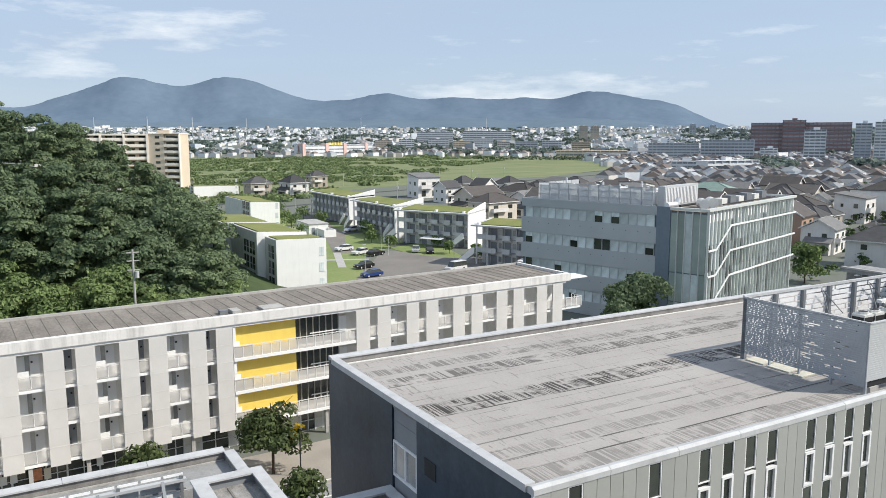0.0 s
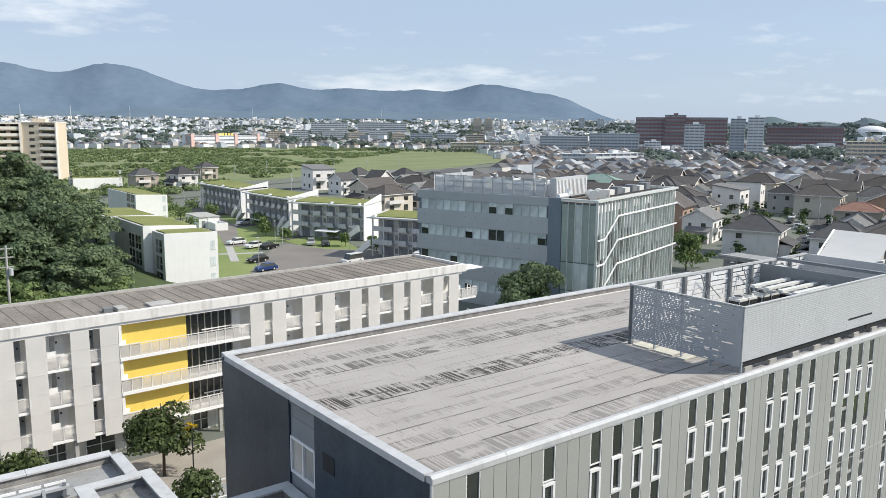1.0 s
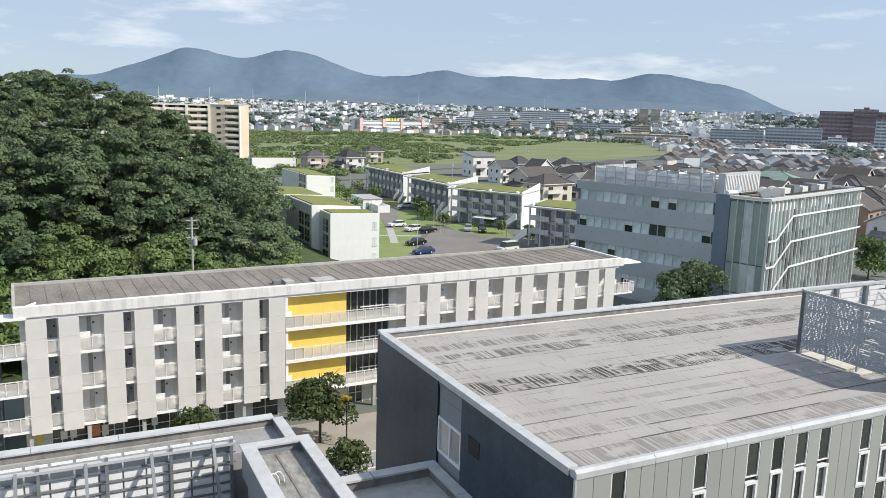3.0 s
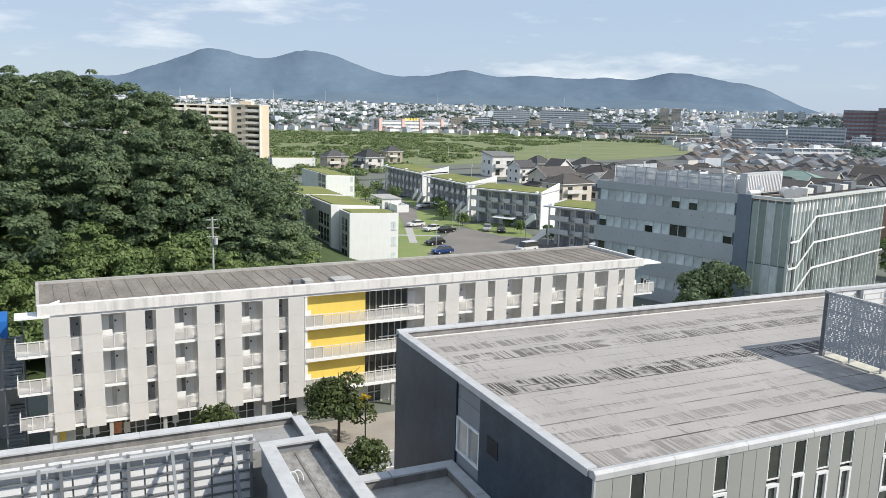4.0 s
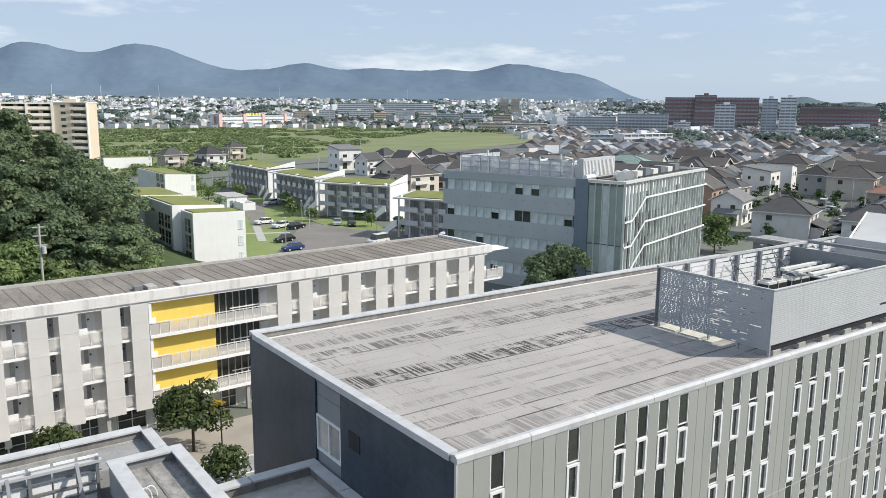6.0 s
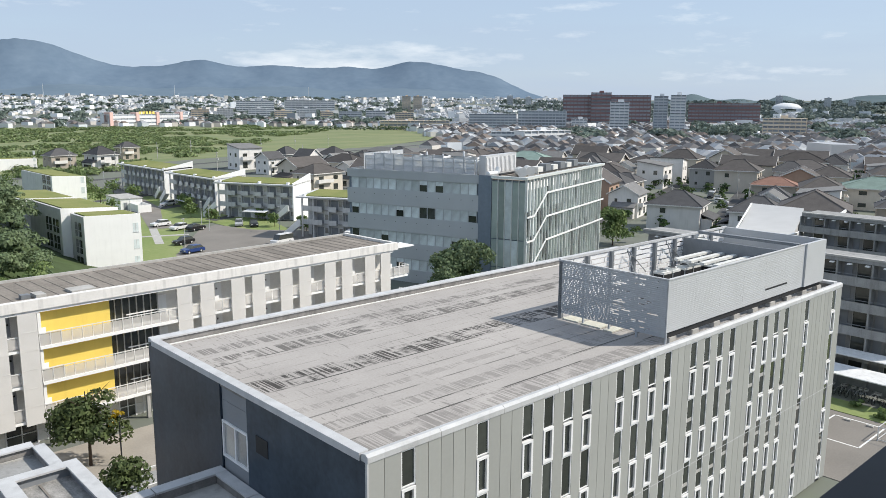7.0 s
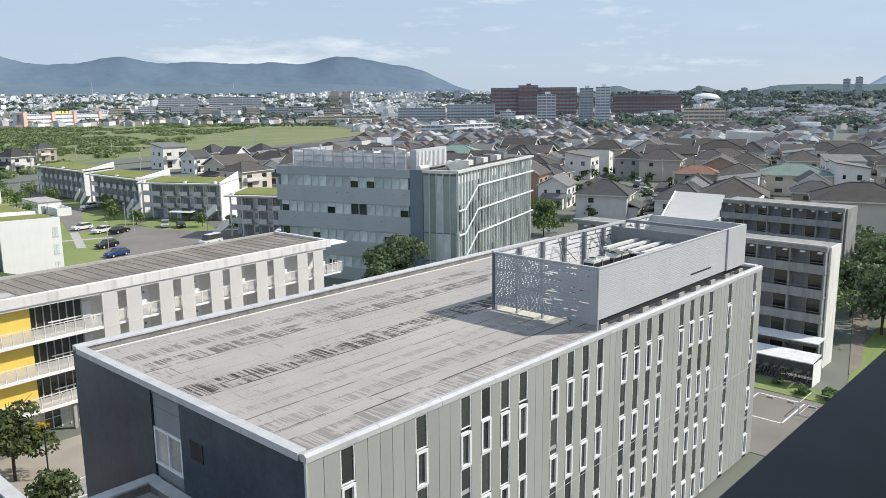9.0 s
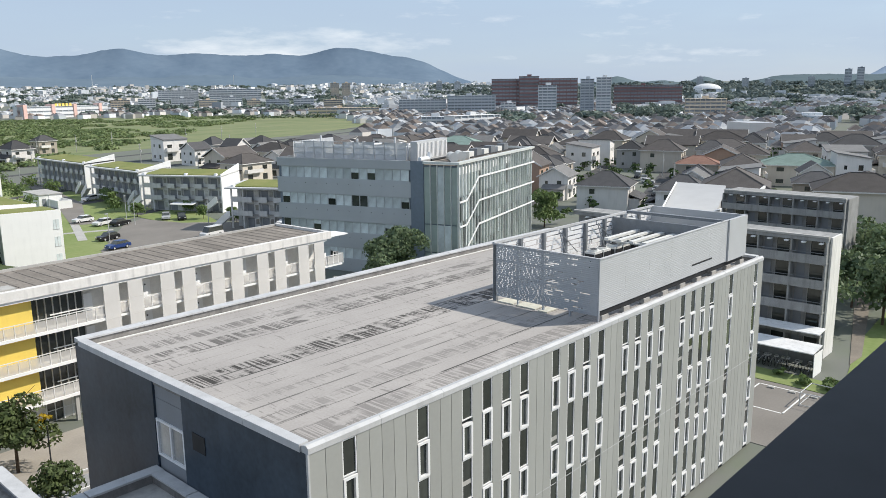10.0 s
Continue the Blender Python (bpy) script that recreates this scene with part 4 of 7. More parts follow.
# ---------------------------------------------------------------- lower block beside it
def build_low_block():
    ob = thing("low_building", pose(0, 0, 0), "lower flat-roofed block with pale metal copings", "building")
    part("wall", Mesh().box(-34, 38.4, 0, 10.35, 41.5, 10.0).box(-34, 6, 0, 10.35, 38.4, 7.3).box(7.6, 25, 7.3, 10.4, 36.8, 10.2), M_CONC_D, ob)
    part("roof_surface", Mesh().box(-34, 38.42, 10.0, 9.95, 41.2, 10.05), M_CONC_D, ob, "grey concrete roof strip")
    part("roof_edge_strip", Mesh().box(-34, 41.08, 10.05, 9.9, 41.18, 10.1), M_CONC, ob, "pale strip along the parapet foot")
    part("parapet", Mesh().box(-34, 41.2, 9.55, 10.35, 41.6, 10.5).box(9.95, 37.4, 9.55, 10.35, 41.2, 10.5), M_PARAPET, ob, "stained parapet upstand")
    for x in range(-34, 10, 4):
        e = min(x + 4, 10.42)
        part("coping", Mesh().prism([(41.08, 10.5), (41.08, 10.58), (41.7, 10.62), (41.7, 10.45)], "x", x + 0.01, e - 0.01), M_COPING, ob)
    part("coping", Mesh().prism([(9.88, 10.5), (9.88, 10.58), (10.44, 10.62), (10.44, 10.45)], "y", 37.0, 41.07), M_COPING, ob)
    # raised narrow roof between copings
    part("stair_head_parapet", Mesh().box(7.35, 24, 9.5, 7.75, 36.9, 11.05).box(10.25, 24, 9.5, 10.62, 36.9, 11.05).box(7.75, 36.5, 9.5, 10.25, 36.9, 11.05), M_GREYPANEL, ob)
    part("coping", Mesh().box(7.25, 24, 11.05, 7.95, 37.0, 11.14).box(10.1, 24, 11.05, 10.72, 37.0, 11.14).box(7.95, 36.35, 11.05, 10.1, 37.0, 11.14), M_COPING, ob)
    part("stair_head_roof", Mesh().box(7.75, 24, 10.5, 10.25, 36.5, 10.62), mat("mottled_roof_strip", (0.13, 0.128, 0.122), 0.9, scale=1.6, fine=9, col2=(0.40, 0.385, 0.365), stretch=(1.6, 0.8, 1)), ob, "dirty roof strip with dark stains")
    part("roof_joint", Mesh().box(8.85, 24, 10.62, 8.95, 36.3, 10.65), M_SEAM, ob)
    g = Mesh()
    for k in range(2):
        pts = [(8.0 + 0.25 * k + 0.28 * math.cos(a), 33.2 + 0.1 * k, 10.62 + 0.55 * math.sin(a)) for a in np.linspace(0, 3.1416, 9)]
        for p, q in zip(pts, pts[1:]):
            g.tube(p, q, 0.03, 6)
    part("cable_loop", g, M_WHITE_CLEAN, ob, "two white bent cable conduits")
    # link roof to the office block
    lk = thing("link_roof", pose(0, 0, 0), "small flat link roof between the two blocks", "roof")
    part("wall", Mesh().box(10.75, 22, 5.5, 15.85, 32.5, 10.0), M_CONC_D, lk)
    part("roof_surface", Mesh().box(11.0, 22, 10.0, 15.5, 32.3, 10.06), M_CONC, lk)
    part("parapet", Mesh().box(10.75, 32.3, 9.9, 15.85, 32.75, 10.5).box(15.4, 22, 9.9, 15.85, 32.3, 10.5), M_PARAPET, lk)
    for x in (10.75, 12.5, 14.2):
        part("coping", Mesh().box(x + 0.01, 32.2, 10.5, x + 1.7, 32.85, 10.6), M_COPING, lk)
    part("coping", Mesh().box(15.3, 29.2, 10.5, 15.88, 32.2, 10.59).box(15.3, 22, 10.5, 15.88, 29.15, 10.59), M_COPING, lk)
    # louvred yard screen with its steel frame
    sc = thing("yard_screen", pose(0, 0, 0), "white louvred yard screen on a grey steel frame", "rooftop screen")
    y = 38.3
    for k in range(26):
        x = 7.2 - 1.05 * k
        part("top_panel", Mesh().box(x - 0.92, y, 10.92, x, y + 0.05, 11.04), M_WHITE_CLEAN, sc)
    lou = Mesh().prism([(y, 0), (y + 0.06, 0.03), (y + 0.06, -0.36), (y, -0.33)], "x", -0.97, 0)
    lou_pale, lou_grey = lou.data("louvre", M_WHITE_CLEAN), lou.data("louvre", M_SCREEN)
    for k in range(26):
        for i in range(6):
            part("louvre", lou_grey if i == 0 else lou_pale, None, sc, m=pose(7.2 - 1.05 * k, 0, 10.6 - 0.52 * i))
    part("cap_rail", Mesh().box(-20, y - 0.3, 10.7, 7.3, y - 0.02, 10.84), M_SCREEN_L, sc, "pale cap rail of the screen")
    for i in range(6):
        z = 10.72 - 0.52 * i
        part("rail", Mesh().box(-20, y - 0.12, z + 0.02, 7.3, y - 0.04, z + 0.085), M_STEEL, sc)
    for k in range(10):
        x = 7.0 - 2.9 * k
        part("post", Mesh().box(x, y - 0.26, 7.34, x + 0.15, y - 0.12, 11.0), M_STEEL, sc)
        part("brace", Mesh().prism([(y - 0.25, 10.9), (y - 0.25, 10.65), (y - 3.0, 7.34), (y - 3.0, 7.7)], "x", x - 0.9, x - 0.75), M_STEEL, sc)
    part("yard_floor", Mesh().box(-20, 26, 7.3, 7.3, y - 0.3, 7.34), M_CONC_D, sc)


# ---------------------------------------------------------------- dormitory
def build_dormitory():
    L, D, HT = 59.0, 9.2, 12.3
    ob = thing("dormitory", pose(-3.67, 64.9, 0, 0, 0, 2.88), "white four-storey dormitory with screened balconies and yellow bays", "building")
    fl = [2.55, 5.5, 8.45, 11.4]
    part("wall", Mesh().box(0.3, 1.45, 0, L - 0.5, D, 11.9), M_DOORGREY, ob, "grey-beige inner wall")
    part("roof_surface", Mesh().box(0.1, 0.35, 11.9, L - 0.1, D - 0.1, 12.02), M_DORMROOF, ob, "grey ribbed roofing")
    x = 1.2
    while x < L - 0.5:
        part("roof_rib", Mesh().box(x, 0.6, 12.02, x + 0.05, D - 0.3, 12.05), M_SEAM, ob)
        x += 1.15
    part("parapet", Mesh().box(-0.05, -0.25, 11.5, L, 0.35, HT).box(L - 0.35, 0.35, 11.5, L, D, HT), M_WHITE_DIRTY, ob, "rain-stained white parapet")
    part("rear_kerb", Mesh().box(-0.1, D - 0.15, 11.9, L, D + 0.1, 12.25).box(-0.1, 0.36, 11.9, 0.12, D - 0.15, 12.25), M_CONC, ob)
    part("roof_hatch", Mesh().box(24.0, 1.2, 12.02, 26.0, 2.8, 12.22), M_CONC, ob)
    part("vent_box", Mesh().box(20.3, 1.8, 12.02, 21.0, 2.4, 12.35), M_STEEL, ob)
    part("vent_box", Mesh().box(21.3, 1.45, 12.02, 22.1, 2.8, 12.3), M_CONC, ob)
    part("roof_clutter", Mesh().tube((0.7, 0.8, 12.06), (1.5, 1.6, 12.14), 0.1), M_WHITE, ob)
    for i, z in enumerate(fl[:3]):
        part("balcony_slab", Mesh().box(-1.6 if i else -1.2, -0.15, z - 0.2, L + 1.6, 1.45, z), M_WHITE, ob)
    part("top_slab", Mesh().box(-1.6, -0.35, 11.35, 0.8, 1.45, 11.5).box(0.8, -0.1, 11.25, L - 0.6, 1.45, 11.5).box(L - 0.6, 0.3, 11.5, L + 3.0, 2.6, 11.62), M_WHITE, ob)
    # hanging screens
    P = 5.43
    starts = [0.7 + P * k for k in range(4)] + [32.4 + P * k for k in range(5)]
    second = 2.24
    wide = 1.42
    screens, gaps = [], []
    for s in starts:
        screens += [s, s + second]
        gaps += [(s + wide, s + second, False), (s + second + wide, s + P, True)]
    sg = Mesh().box(0, -0.32, 0, wide, -0.26, 9.15)
    for i in range(1, 6):
        sg.box(-0.01, -0.335, 9.15 * i / 6 - 0.012, wide + 0.01, -0.25, 9.15 * i / 6 + 0.012)
    sg = sg.data("hanging_screen", M_PERF)
    for s in screens:
        if s < L - 1:
            part("hanging_screen", sg, None, ob, m=pose(s, 0, 2.2))
    # balcony bays: door, window and balustrade
    def bay(w):
        if w < 1.3:
            door = Mesh().box(0.05, 1.38, 0.02, w - 0.06, 1.44, 2.4).data("balcony_door", M_GREYPANEL)
            pane = Mesh().box(w * 0.3, 1.35, 0.9, w * 0.36, 1.38, 1.1).data("door_handle", M_DARK)
        else:
            door = Mesh().box(w * 0.56, 1.38, 0.02, w - 0.12, 1.44, 2.3).box(0.06, 1.38, 0.02, w * 0.36, 1.435, 2.3).data("balcony_door", M_WHITE)
            pane = Mesh().box(w * 0.37, 1.38, 0.02, w * 0.55, 1.44, 2.3).data("balcony_window", M_GLASS_MID)
        knob = Mesh().box(w * 0.6, 1.35, 1.75, w * 0.6 + 0.14, 1.39, 1.9).data("vent_cap", M_DARK)
        return door, pane, knob

    def balustrade(w):
        g = Mesh()
        g.box(0, -0.13, 1.05, w, -0.07, 1.12)
        k = max(1, round(w / 0.95))
        for j in range(k + 1):
            g.box(w * j / k - 0.025, -0.13, 0, w * j / k + 0.025, -0.07, 1.05)
        g.box(0.03, -0.11, 0.12, w - 0.03, -0.09, 1.0, 1)
        return g.data("balustrade", M_RAIL, M_RAILPANE)
    cache = {}
    # white panel added where sunlight falls on the balcony's lower wall
    ac = Mesh().box(0, 0.3, 0.0, 0.75, 0.36, 1.4).data("laundry_screen", M_WHITE)
    rnd = random.Random(2)
    for a, b, w_ in gaps:
        b = min(b, L - 0.4)
        w = b - a
        if w < 0.3:
            continue
        key = round(w, 2)
        if key not in cache:
            cache[key] = (*bay(w), balustrade(w))
        for z in fl[:3]:
            for me in cache[key]:
                part(me.name.split(".")[0], me, None, ob, m=pose(a, 0, z))
            if w_ and rnd.random() < 0.85:
                part("balcony_partition", ac, None, ob, m=pose(a + 0.05, 0, z))
    # yellow bay and glazed landing
    Y0, Y1, Y2 = 20.75, 26.75, 32.45
    for i, z in enumerate(fl[:3]):
        part("yellow_wall", Mesh().box(Y0 + 0.3, 0.6, z, Y1 - 0.02, 1.43, fl[i + 1] - 0.22), M_YELLOW, ob, "bright yellow painted wall")
        part("wall_end", Mesh().box(Y0, -0.1, z, Y0 + 0.25, 1.35, fl[i + 1] - 0.22), M_WHITE, ob)
        gl = part("glazed_landing", Mesh().box(Y1, 1.25, z, Y2 - 1.2, 1.43, fl[i + 1] - 0.22), M_GLASS, ob)
        for k in range(8):
            x = Y1 + (Y2 - 1.2 - Y1) * k / 7
            part("mullion", Mesh().box(x - 0.04, 1.15, z, x + 0.04, 1.3, fl[i + 1] - 0.22), M_CONC, gl)
        part("transom", Mesh().box(Y1 + 1.6, 1.11, z + 0.9, Y2 - 1.2, 1.15, z + 1.0), M_WHITE, gl)
        part("inner_door", Mesh().box(Y2 - 1.1, 1.35, z, Y2 - 0.3, 1.44, z + 2.1), M_WHITE, ob)
        w = Y2 - Y0
        g = Mesh().box(Y0, -0.22, z + 1.05, Y2, -0.16, z + 1.12).box(Y0 + 0.02, -0.2, z + 0.05, Y2, -0.18, z + 0.95, 1)
        for k in range(15):
            x = Y0 + w * k / 14
            g.box(x - 0.025, -0.22, z, x + 0.025, -0.16, z + 1.05)
        part("balustrade", g, (M_RAIL, M_RAILPANE), ob)
        part("slab_edge", Mesh().box(Y0, -0.28, z - 0.22, Y2, -0.15, z + 0.04), M_WHITE, ob)
    # projecting end balconies
    for x0, x1 in ((-1.65, 0.8), (L - 0.6, L + 1.7)):
        for z in fl[:3]:
            g = Mesh().box(x0, -0.2, z + 1.05, x1, -0.14, z + 1.12)
            side = x0 if x0 < 0 else x1
            g.box(side - 0.03, -0.2, z + 1.05, side + 0.03, 1.45, z + 1.12)
            for k in range(4):
                xx = x0 + (x1 - x0) * k / 3
                g.box(xx - 0.03, -0.2, z, xx + 0.03, -0.14, z + 1.05)
            for k in range(1, 4):
                g.box(side - 0.03, 1.45 * k / 3 - 0.03, z, side + 0.03, 1.45 * k / 3 + 0.03, z + 1.05)
            g.box(x0, -0.18, z + 0.1, x1, -0.165, z + 0.98, 1)
            part("balustrade", g, (M_RAIL, M_RAILPANE), ob)
    # outside stair at the end
    fl_ = part("stair_flight", Mesh().box(-2.62, 2.1, 2.3, -1.38, 2.25, 2.5).box(-2.62, 2.1, 5.25, -1.38, 2.25, 5.45), M_STEEL, ob, "grey outside stair")
    tread = Mesh().box(-2.6, 0, 0, -1.4, 0.32, 0.16).data("tread", M_STEEL)
    for z0, s in ((0.0, 1), (2.55, -1), (5.5, 1)):
        for k in range(14):
            zz = z0 + 2.9 * k / 14
            yy = 2.2 + (0.3 * k if s > 0 else 0.3 * (13 - k))
            part("tread", tread, None, fl_, m=pose(0, yy, zz))
    g = Mesh()
    for x in (-2.7, -1.3):
        for y in (1.9, 6.9):
            g.box(x, y, 0, x + 0.1, y + 0.1, 9.6)
    g.box(-2.9, 1.8, 5.4, -1.3, 2.1, 5.5).box(-2.9, 1.8, 2.45, -1.3, 2.1, 2.55)
    part("stair_frame", g, M_STEEL, ob)
    # ground floor: glazing, doors, columns
    rnd = random.Random(8)
    x = 0.6
    while x < L - 2:
        w = rnd.choice((1.5, 1.45, 2.4))
        g = Mesh().box(x, 1.38, 0.1, x + w - 0.1, 1.435, 2.3, 1)
        g.box(x - 0.05, 1.33, 0, x + 0.05, 1.44, 2.35).box(x + w / 2 - 0.04, 1.33, 0, x + w / 2 + 0.04, 1.44, 2.35).box(x, 1.33, 1.0, x + w - 0.1, 1.44, 1.06)
        part("ground_window", g, (M_WHITE_CLEAN, M_GLASS if rnd.random() < 0.3 else M_DOORGREY), ob)
        x += w
    for k in range(15):
        part("column", Mesh().box(0.5 + 4.1 * k, -0.05, 0, 0.8 + 4.1 * k, 0.25, 2.35), M_CONC, ob)
    base = pose(-3.67, 64.9, 0, 0, 0, 2.88)
    for px, pz, pw, ph, pm, lab in ((5.0, 0.75, 0.62, 0.95, mat("orange_poster", (0.72, 0.30, 0.16), 0.7, scale=4, var=0.25), "faded orange poster on the ground-floor wall"), (5.75, 0.7, 0.5, 0.9, M_CREAMWALL, "pale cream poster on the ground-floor wall"),
                                    (2.7, 0.9, 0.5, 0.7, M_WHITE, "white notice on the ground-floor glazing"), (3.4, 0.9, 0.5, 0.7, M_WHITE, "white notice on the ground-floor glazing"), (9.6, 0.9, 0.5, 0.7, M_WHITE, "white notice on the ground-floor glazing"), (1.0, 0.8, 0.45, 0.9, M_YELLOW, "yellow banner beside the entrance")):
        b = solid("notice", Mesh().box(px, 1.27, pz, px + pw, 1.3, pz + ph), pm, lab, "notice", m=base)
        b["group"] = "notices on the ground floor"
    tp = thing("blue_roof_shed", pose(-11.4, 70, 0, 0, 0, 4), "small outbuilding with a bright blue roof panel", "shed")
    part("body", Mesh().box(-6, 0, 0, 5.0, 3, 8.6), M_CONC_D, tp)
    part("roof_panel", Mesh().box(-6.2, -0.3, 8.6, 5.2, 3.2, 10.0), M_TARP, tp, "bright blue sheet cladding")


# ---------------------------------------------------------------- glass and steel office behind
def build_glass_office():
    ob = thing("glass_office", pose(84.3, 74.3, 0, 0, 0, 18), "blue-grey office building with a green glass wing", "building")
    LX, LY, HT = 34.3, 31.4, 17.5
    part("wall", Mesh().box(0.3, 7.6, 0, 16, LY - 0.2, 17.1).box(0.35, 0.35, 0, LX - 0.35, 7.6, 16.9), M_STRIP, ob)
    # side with ribbon windows
    tops = [16.2, 12.05, 7.9, 3.75]
    part("cladding_band", Mesh().box(0, 7.6, 16.2, 0.3, LY, HT), M_OFFICE, ob)
    for i, z in enumerate(tops):
        low = (tops[i + 1] if i < 3 else 0.0)
        part("cladding_band", Mesh().box(0, 7.6, low, 0.3, LY, z - 1.75), M_OFFICE, ob)
        for k in range(12):
            part("joint_bolt", Mesh().box(-0.02, 8.5 + 1.95 * k, z - 2.6, 0.0, 8.6 + 1.95 * k, z - 2.5), M_DARK, ob)
    rnd = random.Random(4)
    k = 0
    y = 7.9
    while y < LY - 0.8:
        for z in tops:
            w = 1.42
            dark = rnd.random() < 0.2
            w_ = part("window", Mesh().ring(0, -1.75, w, 0, 0.08, 0.25, 0.055, "x"), M_OFFICE, ob, m=pose(0, y, z))
            part("pane", Mesh().box(0.16, 0.04, -1.71, 0.22, w - 0.04, -0.04), M_GLASS if dark else M_GLASS_LIT, w_)
            if dark and rnd.random() < 0.6:
                part("blind", Mesh().box(0.1, 0.06, -0.7, 0.15, w - 0.06, -0.05), M_GLASS_LIT, w_)
        y += 1.42
    part("parapet", Mesh().box(0.3, LY - 0.25, 17.1, 16, LY, HT).box(15.8, 7.6, 17.1, 16, LY - 0.25, HT), M_OFFICE, ob)
    part("slate_strip", Mesh().box(-0.05, 5.5, 0, 0.32, 7.58, HT + 0.02), M_STRIP, ob, "dark blue vertical strip")
    # glass wing: fins and panes
    rnd = random.Random(9)

    def face(n, length, along):
        step = length / n
        zs = [(0.2, 4.6), (4.75, 8.6), (8.75, 12.3), (12.45, 16.7)] if along == "x" else [(0.2, 4.0), (4.15, 8.2), (8.35, 16.7)]
        for i in range(n):
            a = i * step
            for z0, z1 in zs:
                g = Mesh()
                dark = rnd.random() < 0.12
                mm = M_GLASS if dark else (M_CURTAIN if rnd.random() < 0.65 else M_GLASS_LIT)
                if along == "x":
                    g.box(a + 0.05, 0.1, z0, a + step - 0.05, 0.2, z1)
                else:
                    g.box(0.1, a + 0.05, z0, 0.2, a + step - 0.05, z1)
                part("pane", g, mm, ob)
            g = Mesh()
            if along == "x":
                g.box(a - 0.04, -0.22, 0, a + 0.04, 0.12, 17.15)
            else:
                g.box(-0.15, a - 0.04, 0, 0.12, a + 0.04, 17.0)
            part("fin", g, M_FIN, ob)
            if rnd.random() < 0.5 and along == "x":
                part("blind", Mesh().box(a + 0.1, 0.06, 15.6, a + step - 0.1, 0.1, 16.7), M_WHITE, ob)
    face(28, LX, "x")
    face(5, 5.5, "y")
    part("roof_edge", Mesh().box(-0.25, -0.3, 17.15, LX + 0.1, 0.4, 17.5).box(-0.25, 0.4, 17.15, 0.4, 5.5, 17.5).box(LX - 0.4, 0.4, 17.15, LX + 0.1, 7.6, 17.5), M_FIN, ob, "pale roof edge band")
    part("roof_surface", Mesh().box(0.4, 0.4, 16.9, LX - 0.4, 7.6, 17.0).box(0.3, 7.6, 17.1, 15.8, LY - 0.25, 17.15), M_DORMROOF, ob)
    # stepped white bands that follow the stairs across the glass
    for base in (11.6, 8.0, 4.4):
        pts = [(0.0, base), (2.6, base), (7.4, base + 3.0), (LX, base + 3.0)]
        g = Mesh()
        for (xa, za), (xb, zb) in zip(pts, pts[1:]):
            g.prism([(xa, za), (xb, zb), (xb, zb + 0.24), (xa, za + 0.24)], "y", -0.34, -0.2)
        part("stair_band", g, M_WHITE_CLEAN, ob, "white band rising with the inner stair")
    # rooftop plant: mesh screens, pipes, tanks, louvred box
    sc = thing("rooftop_plant", pose(84.3, 74.3, 17.15, 0, 0, 18), "grey mesh screens, pipes and tanks on the office roof", "rooftop plant")
    g = Mesh()
    for k in range(12):
        y = 9.0 + 1.8 * k
        g.box(1.4, y, 0, 1.5, y + 0.1, 2.9)
    for z in (0.1, 1.0, 1.9, 2.8):
        g.box(1.42, 9, z, 1.5, 29, z + 0.08)
    part("screen_frame", g, M_MESH, sc)
    lattice = perforated("lattice_panel", (0.62, 0.65, 0.68), 0.45)
    for k in range(11):
        y = 9.1 + 1.8 * k
        part("lattice_panel", Mesh().box(1.5, y, 0.2, 1.53, y + 1.7, (2.8, 2.8, 2.5, 2.9)[k % 4]), lattice, sc, "pale grey lattice panel")
    for k in range(5):
        part("lattice_panel", Mesh().box(1.6 + 2.4 * k, 29.2, 0.2, 3.9 + 2.4 * k, 29.23, 2.8), lattice, sc, "pale grey lattice panel")
    for k in range(7):
        y = 10 + (0, 2.2, 5.9, 8.8, 11.0, 15.5, 17.2)[k]
        part("pipe", Mesh().tube((4, y, 0), (4, y, (2.6, 3.5, 2.9, 3.2, 2.5, 3.6, 2.8)[k]), 0.16, 8).tube((4, y, 2.4), (7, y + 0.4, 2.4), 0.18, 8), M_PIPE, sc)
    for k in range(5):
        part("unit", Mesh().box(5.5, 10 + 3.9 * k, 0, 8.5, 12.6 + 3.9 * k, 1.9), M_ACWHITE, sc)
    part("louvre_box", Mesh().box(2.5, 7.7, 0, 13.5, 8.8, 3.0), M_SCREEN_L, sc, "pale louvred plant wall")
    for k in range(22):
        part("louvre", Mesh().box(2.7 + 0.48 * k, 7.6, 0.3, 2.9 + 0.48 * k, 7.68, 2.7), M_WHITE_CLEAN, sc)
    part("bent_duct", Mesh().tube((1.0, 6.6, 0.5), (3.5, 6.3, 0.5), 0.35, 10).tube((3.5, 6.3, 0.5), (3.8, 6.2, 1.3), 0.4, 10), M_PIPE, sc)
    for k in range(2):
        part("tank", Mesh().tube((5.5 + 3.0 * k, 3.0, 0.5), (7.8 + 3.0 * k, 4.6, 0.5), 0.75, 12), M_ACWHITE, sc)
    for k in range(6):
        part("unit", Mesh().box(12 + 3.2 * k, 3.2, -0.15, 14 + 3.2 * k, 4.6, 0.9 + 0.3 * (k % 2)), M_STEEL if k % 2 else M_ACWHITE, sc)
    part("pipe_run", Mesh().tube((3, 5.6, 0.3), (31, 5.6, 0.3), 0.18, 8).tube((10, 2.2, 0.2), (31, 2.2, 0.2), 0.12, 8), M_DARK, sc)


